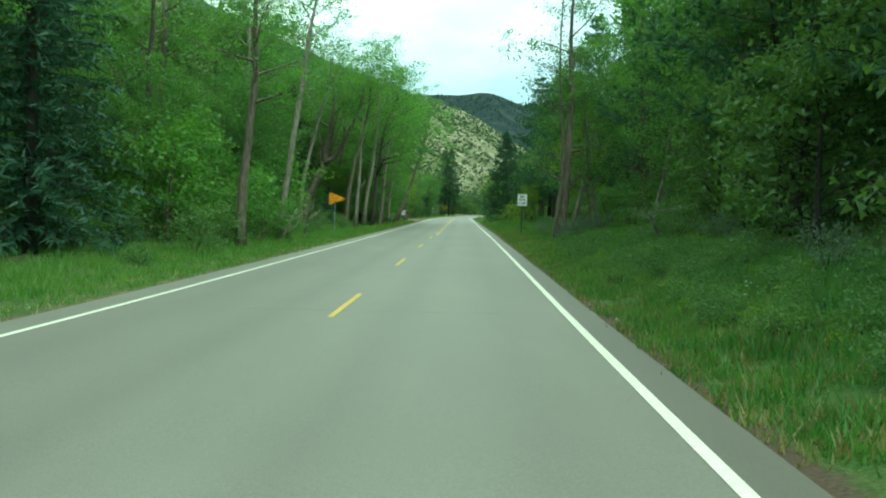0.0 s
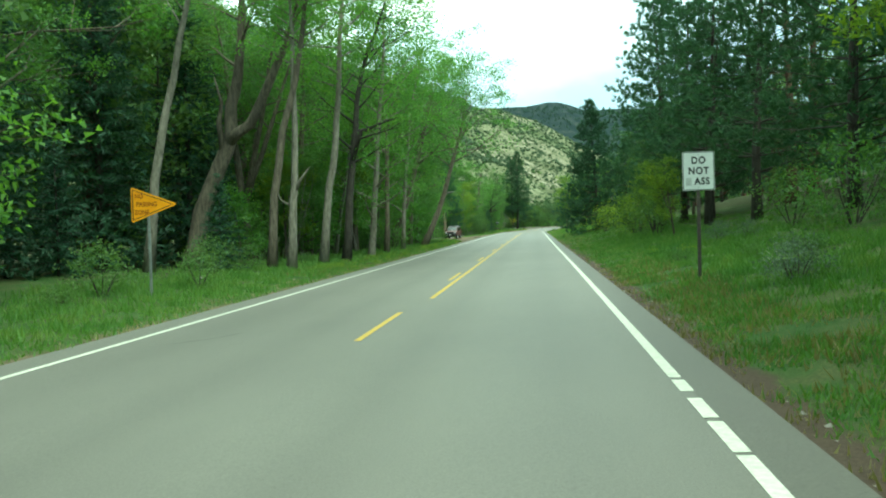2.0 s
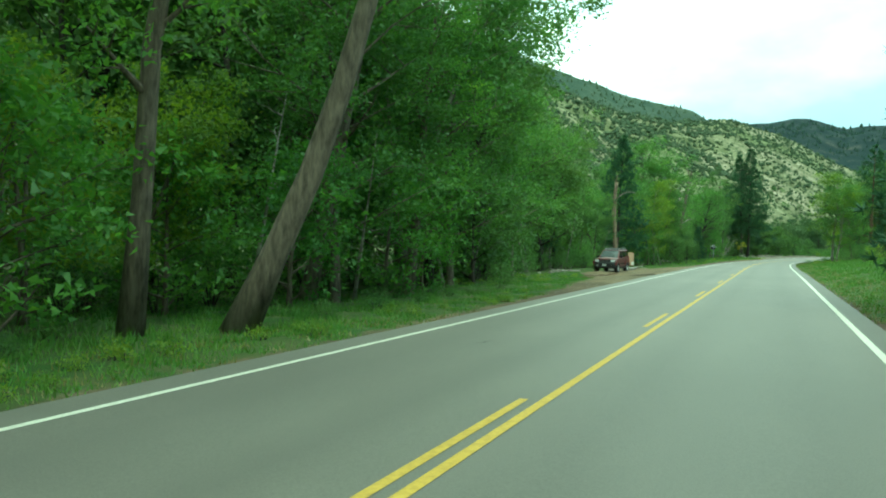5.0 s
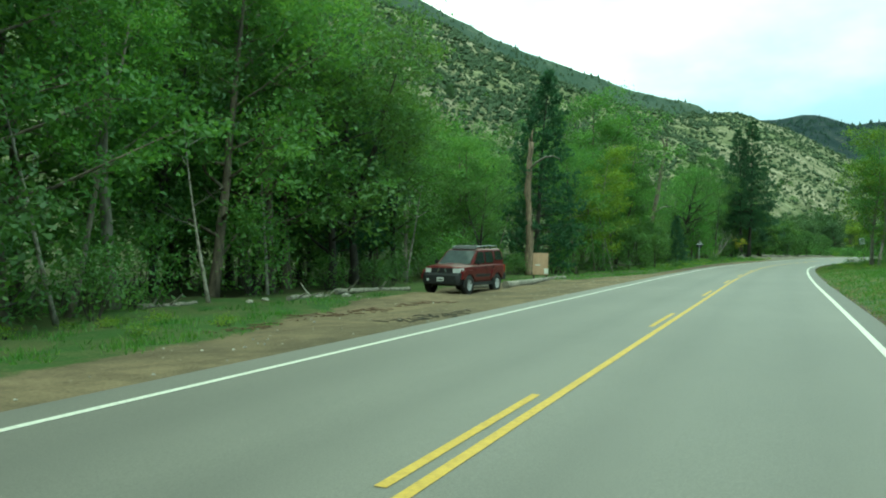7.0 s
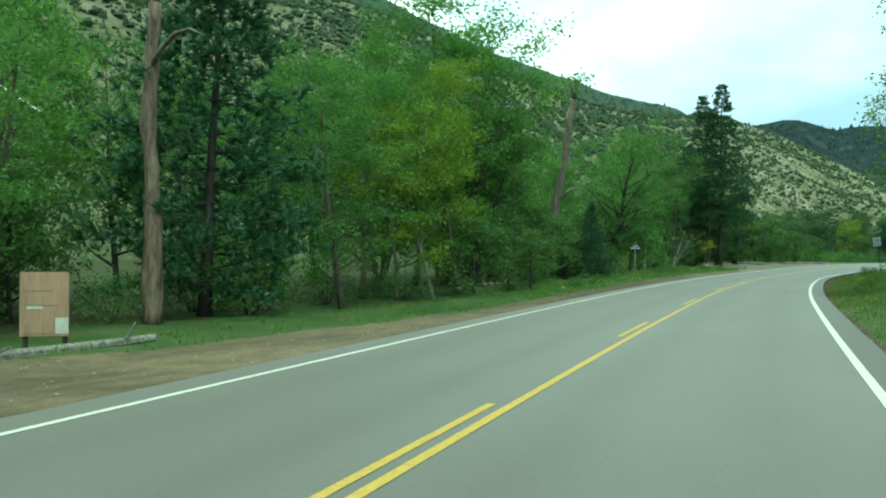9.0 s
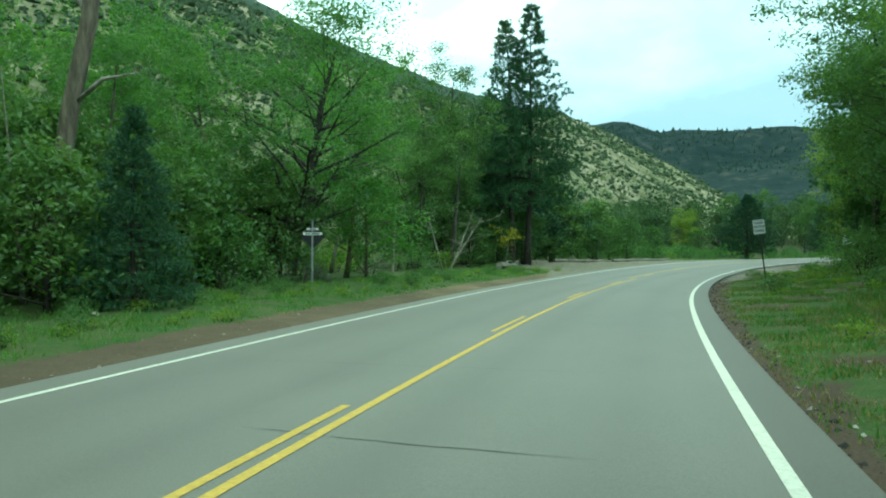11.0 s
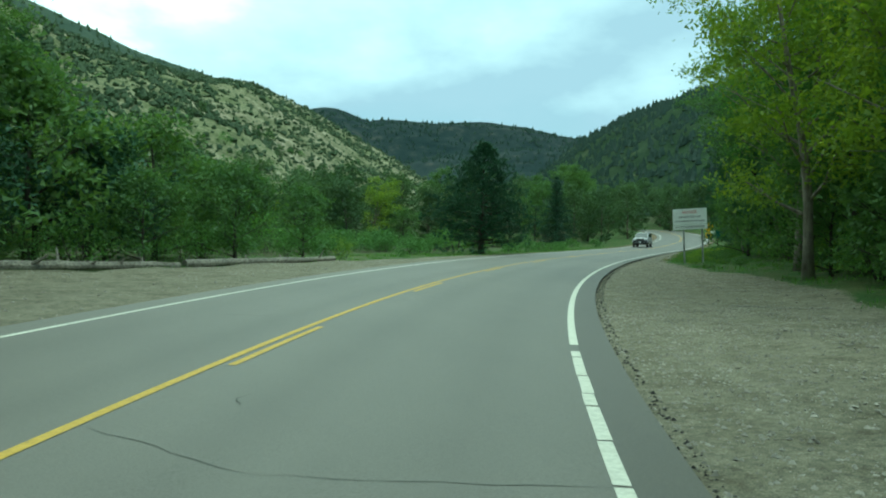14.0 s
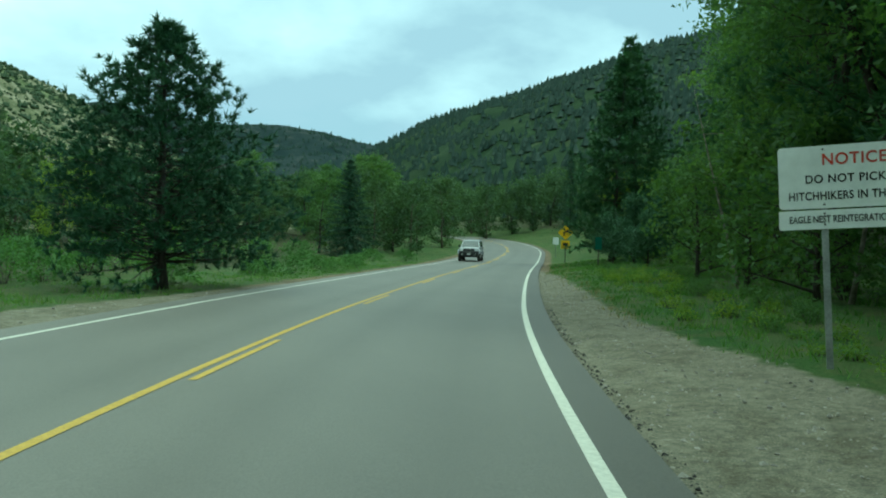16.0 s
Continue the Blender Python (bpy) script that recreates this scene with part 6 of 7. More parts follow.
# broken wood before the gravel lay-by, the hill shows through
for k_, s, o, z in (("pine_full", 250.5, -17.6, 0.75), ("pine_full", 255.0, -17.8, 0.8), ("thick_c", 247.0, -16.6, 0.9)):
    plant(k_, s, o, z)
shaped_tree(232, "cottonwood_tree", "old cottonwood with a ragged half-bare top", -11.6, 253.0, [(0.24, (0, -0.2), (0.5, 3.0), (0.9, 6.0), (0.9, 9.0)), (0.18, (0.3, 1.6), (-0.3, 4.0), (-0.7, 7.0))], 15, 3.6, 0.22, 36, DARK_BARK, OLIVE, 52, 0.14, arms=[(0.08, (0.9, 10.5), (0.3, 12.5), (0.5, 14.2)), (0.06, (-0.8, 9.0), (-1.7, 10.8), (-1.6, 12.4)), (0.06, (0.9, 9.5), (2.0, 11.0), (2.3, 12.6))])
for k_, s, o, z in (("thick_a", 227.0, -12.0, 0.75), ("bush_fresh", 228.0, -11.4, 0.8), ("bush_tree", 222.0, -12.4, 0.8), ("bush_tree", 219.0, -15.2, 0.9), ("thick_b", 219.8, -17.0, 1.1)):
    plant(k_, s, o, z)
for k_, s, o, z in (("thick_a", 213.5, -14.0, 0.75), ("thick_b", 218.4, -13.8, 0.85), ("slim", 226.5, -14.5, 0.8), ("thick_c", 242.5, -15.2, 0.95), ("thick_c", 246.5, -17.5, 1.2), ("thick_b", 250.0, -16.5, 0.95), ("fir", 256.2, -14.2, 0.95), ("fir", 257.4, -13.4, 1.0), ("bush_tree", 254.6, -14.9, 0.75), ("bush_tree", 259.0, -14.6, 0.8), ("bush_tree", 257.6, -16.4, 0.9), ("bush_tree", 261.5, -17.2, 0.9), ("bush_tree", 251.0, -15.6, 0.7), ("bush_tree", 247.0, -16.8, 0.9), ("bush_tree", 243.5, -17.4, 0.9), ("bush_tree", 241.0, -15.4, 0.7), ("bush_tree", 249.0, -19.5, 0.7),
                    ("thick_c", 262.5, -20.5, 1.35), ("pine_full", 267.0, -20.5, 0.8), ("pine_full", 261.0, -20.0, 0.95), ("pine_full", 273.0, -18.5, 0.6), ("thick_c", 270.8, -19.2, 1.05), ("thick_c", 267.5, -24.5, 1.4), ("juniper", 268.3, -18.6, 2.0), ("bush_tree", 271.5, -17.5, 1.35), ("juniper", 274.3, -16.2, 1.7), ("bush_tree", 276.9, -15.8, 1.1), ("bush_tree", 279.2, -14.9, 0.8), ("juniper", 265.0, -19.4, 2.1), ("bush_tree", 259.5, -18.6, 0.9), ("bush_tree", 263.5, -19.4, 0.85), ("bush_tree", 271.0, -21.0, 0.9), ("thick_c", 254.0, -19.0, 1.05), ("thick_c", 277.0, -21.0, 0.65), ("yellow", 253.4, -13.8, 1.0), ("thick_a", 223.0, -17.0, 0.95), ("bush_tree", 224.5, -15.6, 0.8), ("slim", 231.5, -15.4, 0.85)):
    plant(k_, s, o, z)
sow(("shrub_b", "shrub_a"), 206, 224, -18, -11.5, 14, 0.5, 1.0, 1.5)
sow(("shrub_a", "sage", "shrub_c"), 224, 242, -24, -11.0, 30, 0.4, 0.8, 1.3)
sow(("shrub_b", "juniper"), 254, 282, -23, -17.5, 14, 0.6, 1.0, 1.4)
for k in range(16):
    s = 259.5 + 1.5 * k
    plant("shrub_b" if k % 3 else "bush_tree", s, float(np.interp(s, [260, 267.5, 273.5, 284], [-19.8, -17.6, -13.6, -10.4])) + 0.5 * math.sin(k * 2.3), 0.55 + 0.2 * math.sin(k * 1.7))
sow(("weed",), 195, 243, -11, -7.4, 26, 0.4, 0.8, 1.0)
# meadow past the gravel lay-by
for k_, s, o, z in (("pine_wide", 303.2, -7.8, 0.98), ("spruce_w", 356.6, -15.2, 0.88), ("willow", 296, -10.4, 0.55), ("shrub_c", 292.5, -14.2, 0.5), ("shrub_c", 283.5, -9.4, 0.42)):
    plant(k_, s, o, z)
sow(("willow", "willow", "shrub_b"), 284, 345, -34, -12, 40, 0.5, 1.0, 2.0)
sow(("willow",), 306, 352, -11, -7, 14, 0.3, 0.6, 1.6)
sow(("far_a", "far_b", "light_b", "far_a"), 290, 372, -62, -34, 46, 0.55, 1.05, 3.0)
sow(("bush_tree", "far_b"), 284, 345, -48, -30, 26, 0.5, 0.9, 2.5)
sow(("far_a", "far_b", "far_a", "far_b", "back"), 362, 430, -45, -8.5, 34, 0.6, 1.0, 4.0)
# right bank, first stretch
shaped_tree(221, "ponderosa_pine", "stout grey-brown pine trunk wrapped in green leafy growth", 6.75, 36.6, [(0.23, (0, -0.3), (0.18, 2.1), (0.25, 4.3), (0.3, 8.0)), (0.12, (-0.3, -0.3), (-0.12, 2.1), (0.0, 3.4), (-0.1, 6))], 16, 3.0, 0.16, 26, BARK, OLIVE)
for k_, s, o, z in (("slim", 41.6, 8.2, 1.1), ("pine_full", 60.5, 13.0, 1.0), ("pine_full", 67.0, 11.6, 0.95), ("pine_full", 72.5, 10.8, 0.9), ("pine_full", 77.5, 12.0, 0.9), ("light_b", 70.5, 8.8, 0.42), ("shrub_a", 74.5, 8.6, 0.9), ("cone", 110.2, 8.4, 1.06), ("pine_a", 66.0, 17.5, 1.0), ("thick_b", 31.0, 10.4, 0.8), ("thick_b", 27.0, 11.8, 0.9), ("thick_c", 21.5, 13.0, 1.0),
                    ("thick_b", 24.0, 12.0, 1.2), ("pine_full", 18.5, 11.8, 1.05), ("thick_c", 13.5, 12.2, 1.25), ("pine_full", 8.5, 12.6, 1.1), ("pine_full", 29.0, 14.5, 1.0), ("pine_full", 34.5, 13.0, 0.9), ("pine_a", 42.0, 12.5, 0.95), ("thick_b", 39.5, 9.4, 0.9), ("light_b", 44.5, 9.8, 0.75), ("thick_b", 48.5, 13.0, 0.8), ("sage", 35.2, 7.0, 0.8), ("sage", 36.0, 7.9, 0.75), ("tall_a", 52.0, 15.5, 0.85)):
    plant(k_, s, o, z)
for k_, s, o, z in (("pine_full", 4.5, 10.6, 0.9), ("thick_c", 10.5, 10.6, 1.0), ("bush_tree", 7.5, 10.4, 0.9), ("bush_tree", 13.5, 10.2, 0.8), ("bush_tree", 17.0, 10.6, 0.85), ("bush_tree", 21.0, 11.0, 0.8), ("bush_tree", 25.0, 11.4, 0.75), ("thick_c", 0.0, 11.0, 1.1), ("bush_tree", 11.0, 12.8, 0.9), ("bush_tree", 15.5, 13.4, 0.9), ("bush_tree", 20.0, 14.0, 0.9)):
    plant(k_, s, o, z)
sow(("back", "pine_a", "back"), 4, 82, 15, 30, 30, 0.85, 1.15, 3.5)
sow(("shrub_a", "sage", "weed"), 4, 27, 8.6, 11.5, 22, 0.4, 0.75, 1.1)
sow(("weed", "weed", "tuft"), 2, 28, 5.8, 9.0, 60, 0.45, 1.0, 0.6)
sow(("weed", "tuft", "sage"), 28, 62, 6.4, 9.5, 26, 0.4, 0.8, 0.8)
sow(("shrub_a", "shrub_b"), 30, 60, 10.5, 14.5, 18, 0.5, 0.9, 1.4)
for k_, s, o, z in (("pine_full", 82.0, 11.4, 0.95), ("pine_full", 86.5, 10.8, 1.0), ("pine_full", 91.5, 11.6, 1.0), ("light_b", 83, 8.8, 0.4), ("thick_c", 79.5, 9.2, 0.5), ("shrub_c", 90, 9.2, 1.1), ("light_b", 96.5, 10.2, 0.6), ("spruce_a", 104.5, 10.5, 0.7), ("thick_b", 116.0, 10.2, 0.62), ("shrub_c", 101, 8.4, 0.9), ("shrub_c", 82.0, 8.6, 0.8)):
    plant(k_, s, o, z)
sow(("mid_b", "pine_a", "mid_a"), 80, 130, 12.5, 26, 20, 0.6, 0.95, 3.5)
sow(("shrub_c", "shrub_a"), 80, 185, 9, 14, 20, 0.4, 0.8, 2.0)
sow(("mid_b", "pine_a", "back"), 130, 190, 16, 30, 18, 0.7, 1.0, 4.0)
for k_, s, o, z in (("light_a", 192.5, 8.2, 0.92), ("thick_b", 190.5, 8.6, 0.85), ("thick_a", 196.5, 10.4, 0.85), ("pine_a", 201.5, 12.6, 0.95), ("thick_c", 207.0, 11.2, 1.15), ("light_a", 214.0, 11.6, 0.9), ("pine_b", 210.5, 14.0, 0.85), ("thick_c", 223.0, 11.2, 0.95), ("thick_c", 228.5, 12.4, 1.2), ("thick_c", 233.0, 12.2, 1.06), ("thick_c", 237.0, 12.4, 1.2), ("thick_c", 241.5, 11.8, 1.3), ("pine_full", 246.0, 13.4, 0.9), ("bush_tree", 242.5, 11.2, 0.7), ("thick_c", 218.0, 12.0, 0.95)):
    plant(k_, s, o, z)
sow(("mid_b", "back", "mid_a"), 192, 262, 14, 28, 26, 0.8, 1.1, 3.5)
sow(("shrub_b", "shrub_a"), 186, 240, 9, 13, 16, 0.5, 0.9, 1.5)
# right of the gravel lay-by
for k_, s, o, z in (("light_a", 272.5, 10.8, 1.15), ("light_a", 279.0, 11.6, 1.2), ("light_a", 265.5, 11.8, 1.25), ("bush_tree", 263.5, 12.0, 0.6), ("bush_tree", 268.0, 12.2, 0.65), ("bush_tree", 274.0, 11.8, 0.6), ("weed", 243.0, 5.8, 0.6), ("weed", 243.8, 6.3, 0.45), ("tuft", 244.6, 6.0, 0.7), ("tuft", 245.6, 6.6, 0.7), ("thick_c", 284.5, 13.5, 1.3), ("thick_c", 264.0, 13.8, 1.1), ("thick_a", 259.0, 13.2, 1.0), ("slim", 292.5, 12.6, 1.0), ("pine_full", 298.5, 13.2, 1.0), ("thick_c", 305.0, 12.6, 1.1), ("pine_a", 296.0, 18.0, 1.1), ("pine_b", 288.0, 18.5, 1.05),
                    ("fir_slim", 338.5, 9.4, 1.14), ("fir_slim", 340.0, 11.4, 1.22), ("juniper", 334.0, 9.2, 1.0), ("juniper", 330.0, 10.2, 1.2), ("pine_full", 291.5, 14.8, 0.95), ("fir_slim", 294.5, 14.0, 1.2), ("pine_full", 301.0, 14.8, 0.9), ("thick_c", 297.0, 12.2, 1.1), ("thick_c", 293.5, 13.0, 1.2), ("thick_c", 302.5, 12.8, 1.3), ("pine_full", 308.5, 13.6, 0.9), ("thick_c", 314.0, 14.5, 1.25), ("pine_full", 320.0, 15.0, 0.85), ("bush_tree", 299.5, 11.0, 0.8), ("bush_tree", 306.0, 11.0, 0.8), ("bush_tree", 312.0, 10.6, 0.8), ("bush_tree", 317.0, 12.2, 0.7), ("bush_tree", 322.0, 12.4, 0.6), ("thick_a", 271.0, 14.0, 1.2), ("thick_a", 278.0, 14.6, 1.2), ("thick_c", 283.0, 16.0, 1.35), ("bush_tree", 276.0, 12.8, 0.9), ("bush_tree", 282.0, 12.6, 0.9), ("bush_tree", 288.0, 12.4, 0.85), ("thick_c", 309.5, 12.8, 0.95), ("juniper", 325.0, 10.4, 0.9), ("juniper", 323.0, 11.4, 1.1), ("light_b", 345.0, 11.5, 0.8), ("light_b", 352.0, 12.0, 0.9), ("light_a", 359.0, 11.0, 0.7)):
    plant(k_, s, o, z)
sow(("back", "pine_a", "back"), 262, 345, 18, 32, 28, 0.9, 1.2, 3.5)
sow(("shrub_a", "shrub_c", "shrub_b"), 262, 345, 12.0, 14.5, 30, 0.4, 0.8, 1.5)
sow(("weed",), 284, 340, 8.2, 10.2, 20, 0.3, 0.6, 1.0)
sow(("far_b", "spruce_b", "far_a", "far_b"), 348, 430, 13, 50, 36, 0.7, 1.1, 4.0)
sow(("far_a", "far_a", "far_b", "far_b"), 425, 470, -30, 30, 24, 0.8, 1.2, 4.5)

sow(("weed", "tuft", "weed"), 1, 25, 5.5, 8.0, 56, 0.4, 0.8, 0.5)
sow(("tuft", "weed", "tuft"), 243, 257, 8.4, 11.0, 30, 0.3, 0.7, 0.5)
sow(("tuft",), 222, 243, 5.8, 10.5, 36, 0.35, 0.8, 0.5)
sow(("tuft", "weed", "tuft"), 188, 224, 5.6, 10.5, 60, 0.35, 0.9, 0.5)
sow(("tuft",), 288, 322, 7.2, 9.5, 40, 0.5, 1.2, 0.5)
sow(("tuft",), 190, 246, -9.5, -6.4, 40, 0.4, 0.9, 0.5)

# trees and bushes on the foot of the dry hill
for i in range(150):
    a, b = rng.uniform(14, 146), rng.uniform(1.0, 13.0) ** 1.0
    k_ = rng.choice(("far_b", "far_b", "shrub_a", "shrub_b", "sage", "far_a"))
    p = left_hill[int(a), int(b)]
    ob = copy_thing(KINDS[k_][0], Matrix())
    ob.matrix_basis = upright(Vector((float(p[0]), float(p[1]), float(p[2]) - 0.2)), rng.uniform(0, 360), rng.uniform(0.35, 0.7) if k_[:3] == "far" else rng.uniform(0.9, 1.6))

# dead trees
snag = thing("snag", upright(spot(176.4, -14.2), 0), "tall broken dead trunk of orange-grey wood", "dead tree")
twist = np.random.default_rng(81)
stem = [(0.035 * math.sin(i * 1.7) + 0.09 * math.sin(i * 0.45), 0.04 * math.cos(i * 0.9), -0.2 + i * 0.6) for i in range(17)]
part("trunk", Shape().tube(stem, [(0.36 if i == 0 else 0.31 - 0.009 * i) * twist.uniform(0.78, 1.18) for i in range(17)], 12).tube([(0.1, 0, 9.2), (0.12, 0, 9.9), (0.2, 0.02, 10.3)], [0.09, 0.06, 0.01], 6).tube([(-0.05, 0.05, 9.2), (-0.1, 0.05, 9.75)], [0.08, 0.01], 6), SNAG_WOOD, snag, "", True)
arm = Shape().tube([(0.15, -0.1, 7.6), (0.7, -0.3, 8.0), (1.3, -0.5, 8.25), (1.9, -0.6, 8.28), (2.4, -0.7, 8.05)], [0.09, 0.08, 0.07, 0.05, 0.02], 7)
part("branch", arm, DEAD_WOOD, snag, "single pale bare branch", True)
dead = thing("dead_tree", upright(spot(*beside(-13.7, 211.6)), heading(215) + 10, 1.4), "tall leaning dead tree with a bare forked top", "dead tree")
part("trunk", Shape().tube([(0, 0, -0.2), (0.2, 0, 1.2), (0.38, 0.05, 2.4), (0.58, 0, 3.6), (0.95, 0.05, 5.4), (1.15, 0, 7.2), (1.42, 0.05, 8.6)], [0.26, 0.2, 0.19, 0.17, 0.16, 0.15, 0.14], 10), BARK, dead, "brown weathered trunk", True)
part("fork", Shape().tube([(1.42, 0.05, 8.55), (1.3, 0.1, 9.2), (1.12, 0.1, 9.8)], [0.10, 0.07, 0.015], 7).tube([(1.40, 0.05, 8.5), (1.55, 0.0, 9.1), (1.6, 0.0, 9.6)], [0.11, 0.09, 0.03], 7), BARK, dead, "broken forked top", True)
part("branch", Shape().tube([(0.6, 0, 3.7), (1.3, -0.1, 4.2), (2.0, -0.1, 4.3)], [0.06, 0.045, 0.01], 6), DEAD_WOOD, dead, "", True)
part("branch", Shape().tube([(0.95, 0, 5.4), (0.5, 0.1, 6.1), (0.2, 0.1, 6.9)], [0.05, 0.035, 0.008], 6), DEAD_WOOD, dead, "", True)
leaner = thing("dead_tree", upright(spot(221.5, -15.2), heading(221) + 10), "dead tree with a leaning bare top", "dead tree")
part("trunk", Shape().tube([(0, 0, -0.2), (0.06, 0, 1.8), (0.12, 0.05, 3.6), (0.0, 0.05, 5.0)], [0.2, 0.16, 0.14, 0.11], 9), DARK_BARK, leaner, "dark lower trunk", True)
part("bare_top", Shape().tube([(0.0, 0.05, 4.95), (-0.7, 0.1, 6.3), (-1.3, 0.2, 7.5), (-2.0, 0.3, 8.7)], [0.11, 0.085, 0.065, 0.015], 8).tube([(-0.7, 0.1, 6.3), (-0.6, 0.0, 6.9), (-0.75, -0.1, 7.5)], [0.05, 0.035, 0.01], 6).tube([(-1.3, 0.2, 7.5), (-1.8, 0.2, 7.8), (-2.0, 0.1, 8.2)], [0.04, 0.03, 0.008], 6), BARK, leaner, "bare broken top", True)
gnarl = bare_tree(83, "dead_tree", "gnarled dark dead tree with bare crooked limbs", 9.5, 0.2, DARK_BARK, 8, False, (0.1, 0.0), 2.4)
gnarl.matrix_basis = upright(spot(246.0, -14.6), 30)
for i, (s, o, h, turn) in enumerate(((242.6, -13.2, 4.4, 20), (244.2, -13.8, 5.0, 60))):
    ob = bare_tree(150 + i, "dead_tree", "pale dead tree with tangled bare boughs", h, 0.10, DEAD_WOOD, 11, False, (0.55, 0.1), 2.8)
    ob.matrix_basis = upright(spot(s, o), heading(s) + turn)
for i, (s, o, h) in enumerate(((223.5, -12.2, 5.5), (240.5, -12.6, 4.2), (234.0, -12.9, 4.5), (132.0, -11.8, 6.0), (143.0, -14.2, 6.0), (170.5, -14.8, 4.5), (299.0, 11.6, 7.0), (104.0, -9.6, 6.0), (110.0, -10.0, 5.5), (118.5, -10.4, 6.5), (125.0, -11.8, 6.0), (136.5, -13.2, 6.5), (148.0, -15.6, 6.0), (160.0, -15.6, 5.5), (190.0, -11.2, 6.0), (200.5, -12.2, 6.5), (209.5, -12.6, 6.0), (306.0, 10.8, 7.0))):
    ob = bare_tree(90 + i, "dead_sapling", "bare pale dead sapling among the trees", h, 0.07, DEAD_WOOD, 5, False, (0.25 * (-1) ** i, 0.05), 1.3)
    ob.matrix_basis = upright(spot(s, o), 40 * i)

tangle = bare_tree(120, "dead_branch", "fallen dead branch tangled in the bank grass", 2.2, 0.09, DEAD_WOOD, 7, False, (0.9, 0.3), 1.3)
tangle.matrix_basis = upright(spot(20.8, 8.6), 200)
for i, (s, o) in enumerate(((33.0, -7.2), (36.8, -7.3), (39.8, -7.3))):
    ob = bare_tree(140 + i, "dead_branch", "pale dead branches tangled at the forest edge", 2.1, 0.065, DEAD_WOOD, 8, False, (0.5 - 0.5 * i, 0.2), 1.6)
    ob.matrix_basis = upright(spot(s, o), 70 * i)
for i, (s, o, h) in enumerate(((16.0, 10.6, 8.0), (11.0, 10.8, 7.5), (20.5, 11.6, 8.5))):
    ob = bare_tree(121 + i, "dead_sapling", "dead sapling with long bare side branches", h, 0.08, DARK_BARK, 9, False, (0.05, -0.05), 3.2)
    ob.matrix_basis = upright(spot(s, o), 70 * i)

# ---- grass, gravel and hill cover that nobody could count ----


def blades(name, n, s0, s1, side, far_o, seed, label, mat, lo, hi, keep):
    g = np.random.default_rng(seed)
    s, a = g.uniform(s0, s1, n), 4.4 + (far_o - 4.4) * g.uniform(0, 1, n) ** 1.4
    o = a * side
    dirt, gravel, litter = soil_zones(s, o)
    ok = g.uniform(0, 1, n) > np.maximum(dirt, gravel) * keep + 0.0 * litter
    ok &= np.maximum(dirt, gravel) < 0.9
    patch = np.sin(s * 1.7 + o * 2.3) + np.sin(s * 0.63 - o * 1.9 + 1) + np.sin(s * 2.9 + o * 0.7 + 2) + g.normal(size=n) * 0.6
    bare = np.where(o > 0, np.interp(s, [190, 232, 238, 262, 285, 300], [-1.2, 0.2, 0.9, 0.9, 0.4, -0.6]), np.interp(s, [90, 105, 150, 190, 250], [-1.6, -0.2, 0.0, -0.3, 0.2]))
    ok &= patch > bare
    s, o = s[ok], o[ok]
    n = len(s)
    x, y = plan(s, o)
    low = np.where(o > 0, np.interp(s, [0, 30, 120, 195, 235, 262, 290, 310], [0.8, 0.65, 0.75, 0.65, 0.5, 0.5, 0.6, 0.75]), np.interp(s, [0, 90, 110, 250], [0.9, 0.8, 0.55, 0.6]))
    base = np.stack([x, y, ground_z(s, o) - 0.02], 1)
    per = 5
    c = np.repeat(base, per, 0) + np.concatenate([g.normal(size=(n * per, 2)) * 0.09, np.zeros((n * per, 1))], 1)
    h = np.repeat(low * g.uniform(lo, hi, n) * (0.7 + 0.6 * np.clip((np.abs(o) - 4.8) / 3, 0, 1)), per)[:, None] * g.uniform(0.5, 1.2, (n * per, 1))
    d = g.normal(size=(n * per, 3)) * 0.38
    d[:, 2] = 1
    w = g.normal(size=(n * per, 3))
    w[:, 2] = 0
    w *= 0.016 / (np.linalg.norm(w, axis=1)[:, None] + 1e-9)
    v = np.stack([c - w, c + w, c + d * h], 1).reshape(-1, 3)
    ob = new(name, raw_mesh(name, v, np.arange(n * per * 3).reshape(-1, 3), mat))
    return tagged(ob, label, "grass", kind="stuff")


blades("verge_grass", 34000, 0, 345, 1, 13, 1, "rough green grass along the verge", GRASS, 0.12, 0.34, 1.3)
blades("verge_grass", 30000, 0, 345, -1, 12, 2, "rough green grass along the verge", GRASS, 0.12, 0.32, 1.3)
blades("verge_grass", 9000, 0, 66, 1, 8.5, 5, "rough green grass along the verge", GRASS, 0.10, 0.26, 1.3)
blades("verge_grass", 9000, 186, 252, 1, 9.5, 6, "rough green grass along the verge", GRASS, 0.10, 0.26, 1.3)
blades("verge_grass", 7000, 100, 152, -1, 13, 7, "rough green grass along the verge", GRASS, 0.10, 0.26, 1.3)
blades("verge_grass", 6000, 190, 250, -1, 11, 8, "rough green grass along the verge", GRASS, 0.10, 0.26, 1.3)
blades("dry_grass", 5000, 0, 345, 1, 6.4, 3, "straw-coloured dry grass at the road edge", leaf_material("dry grass", [(0.25, 0.22, 0.10), (0.42, 0.37, 0.20)], 0.2), 0.1, 0.28, 0.6)
blades("dry_grass", 3000, 0, 345, -1, 5.6, 4, "straw-coloured dry grass at the road edge", leaf_material("pale straw", [(0.25, 0.22, 0.10), (0.42, 0.37, 0.20)], 0.2), 0.1, 0.25, 0.6)


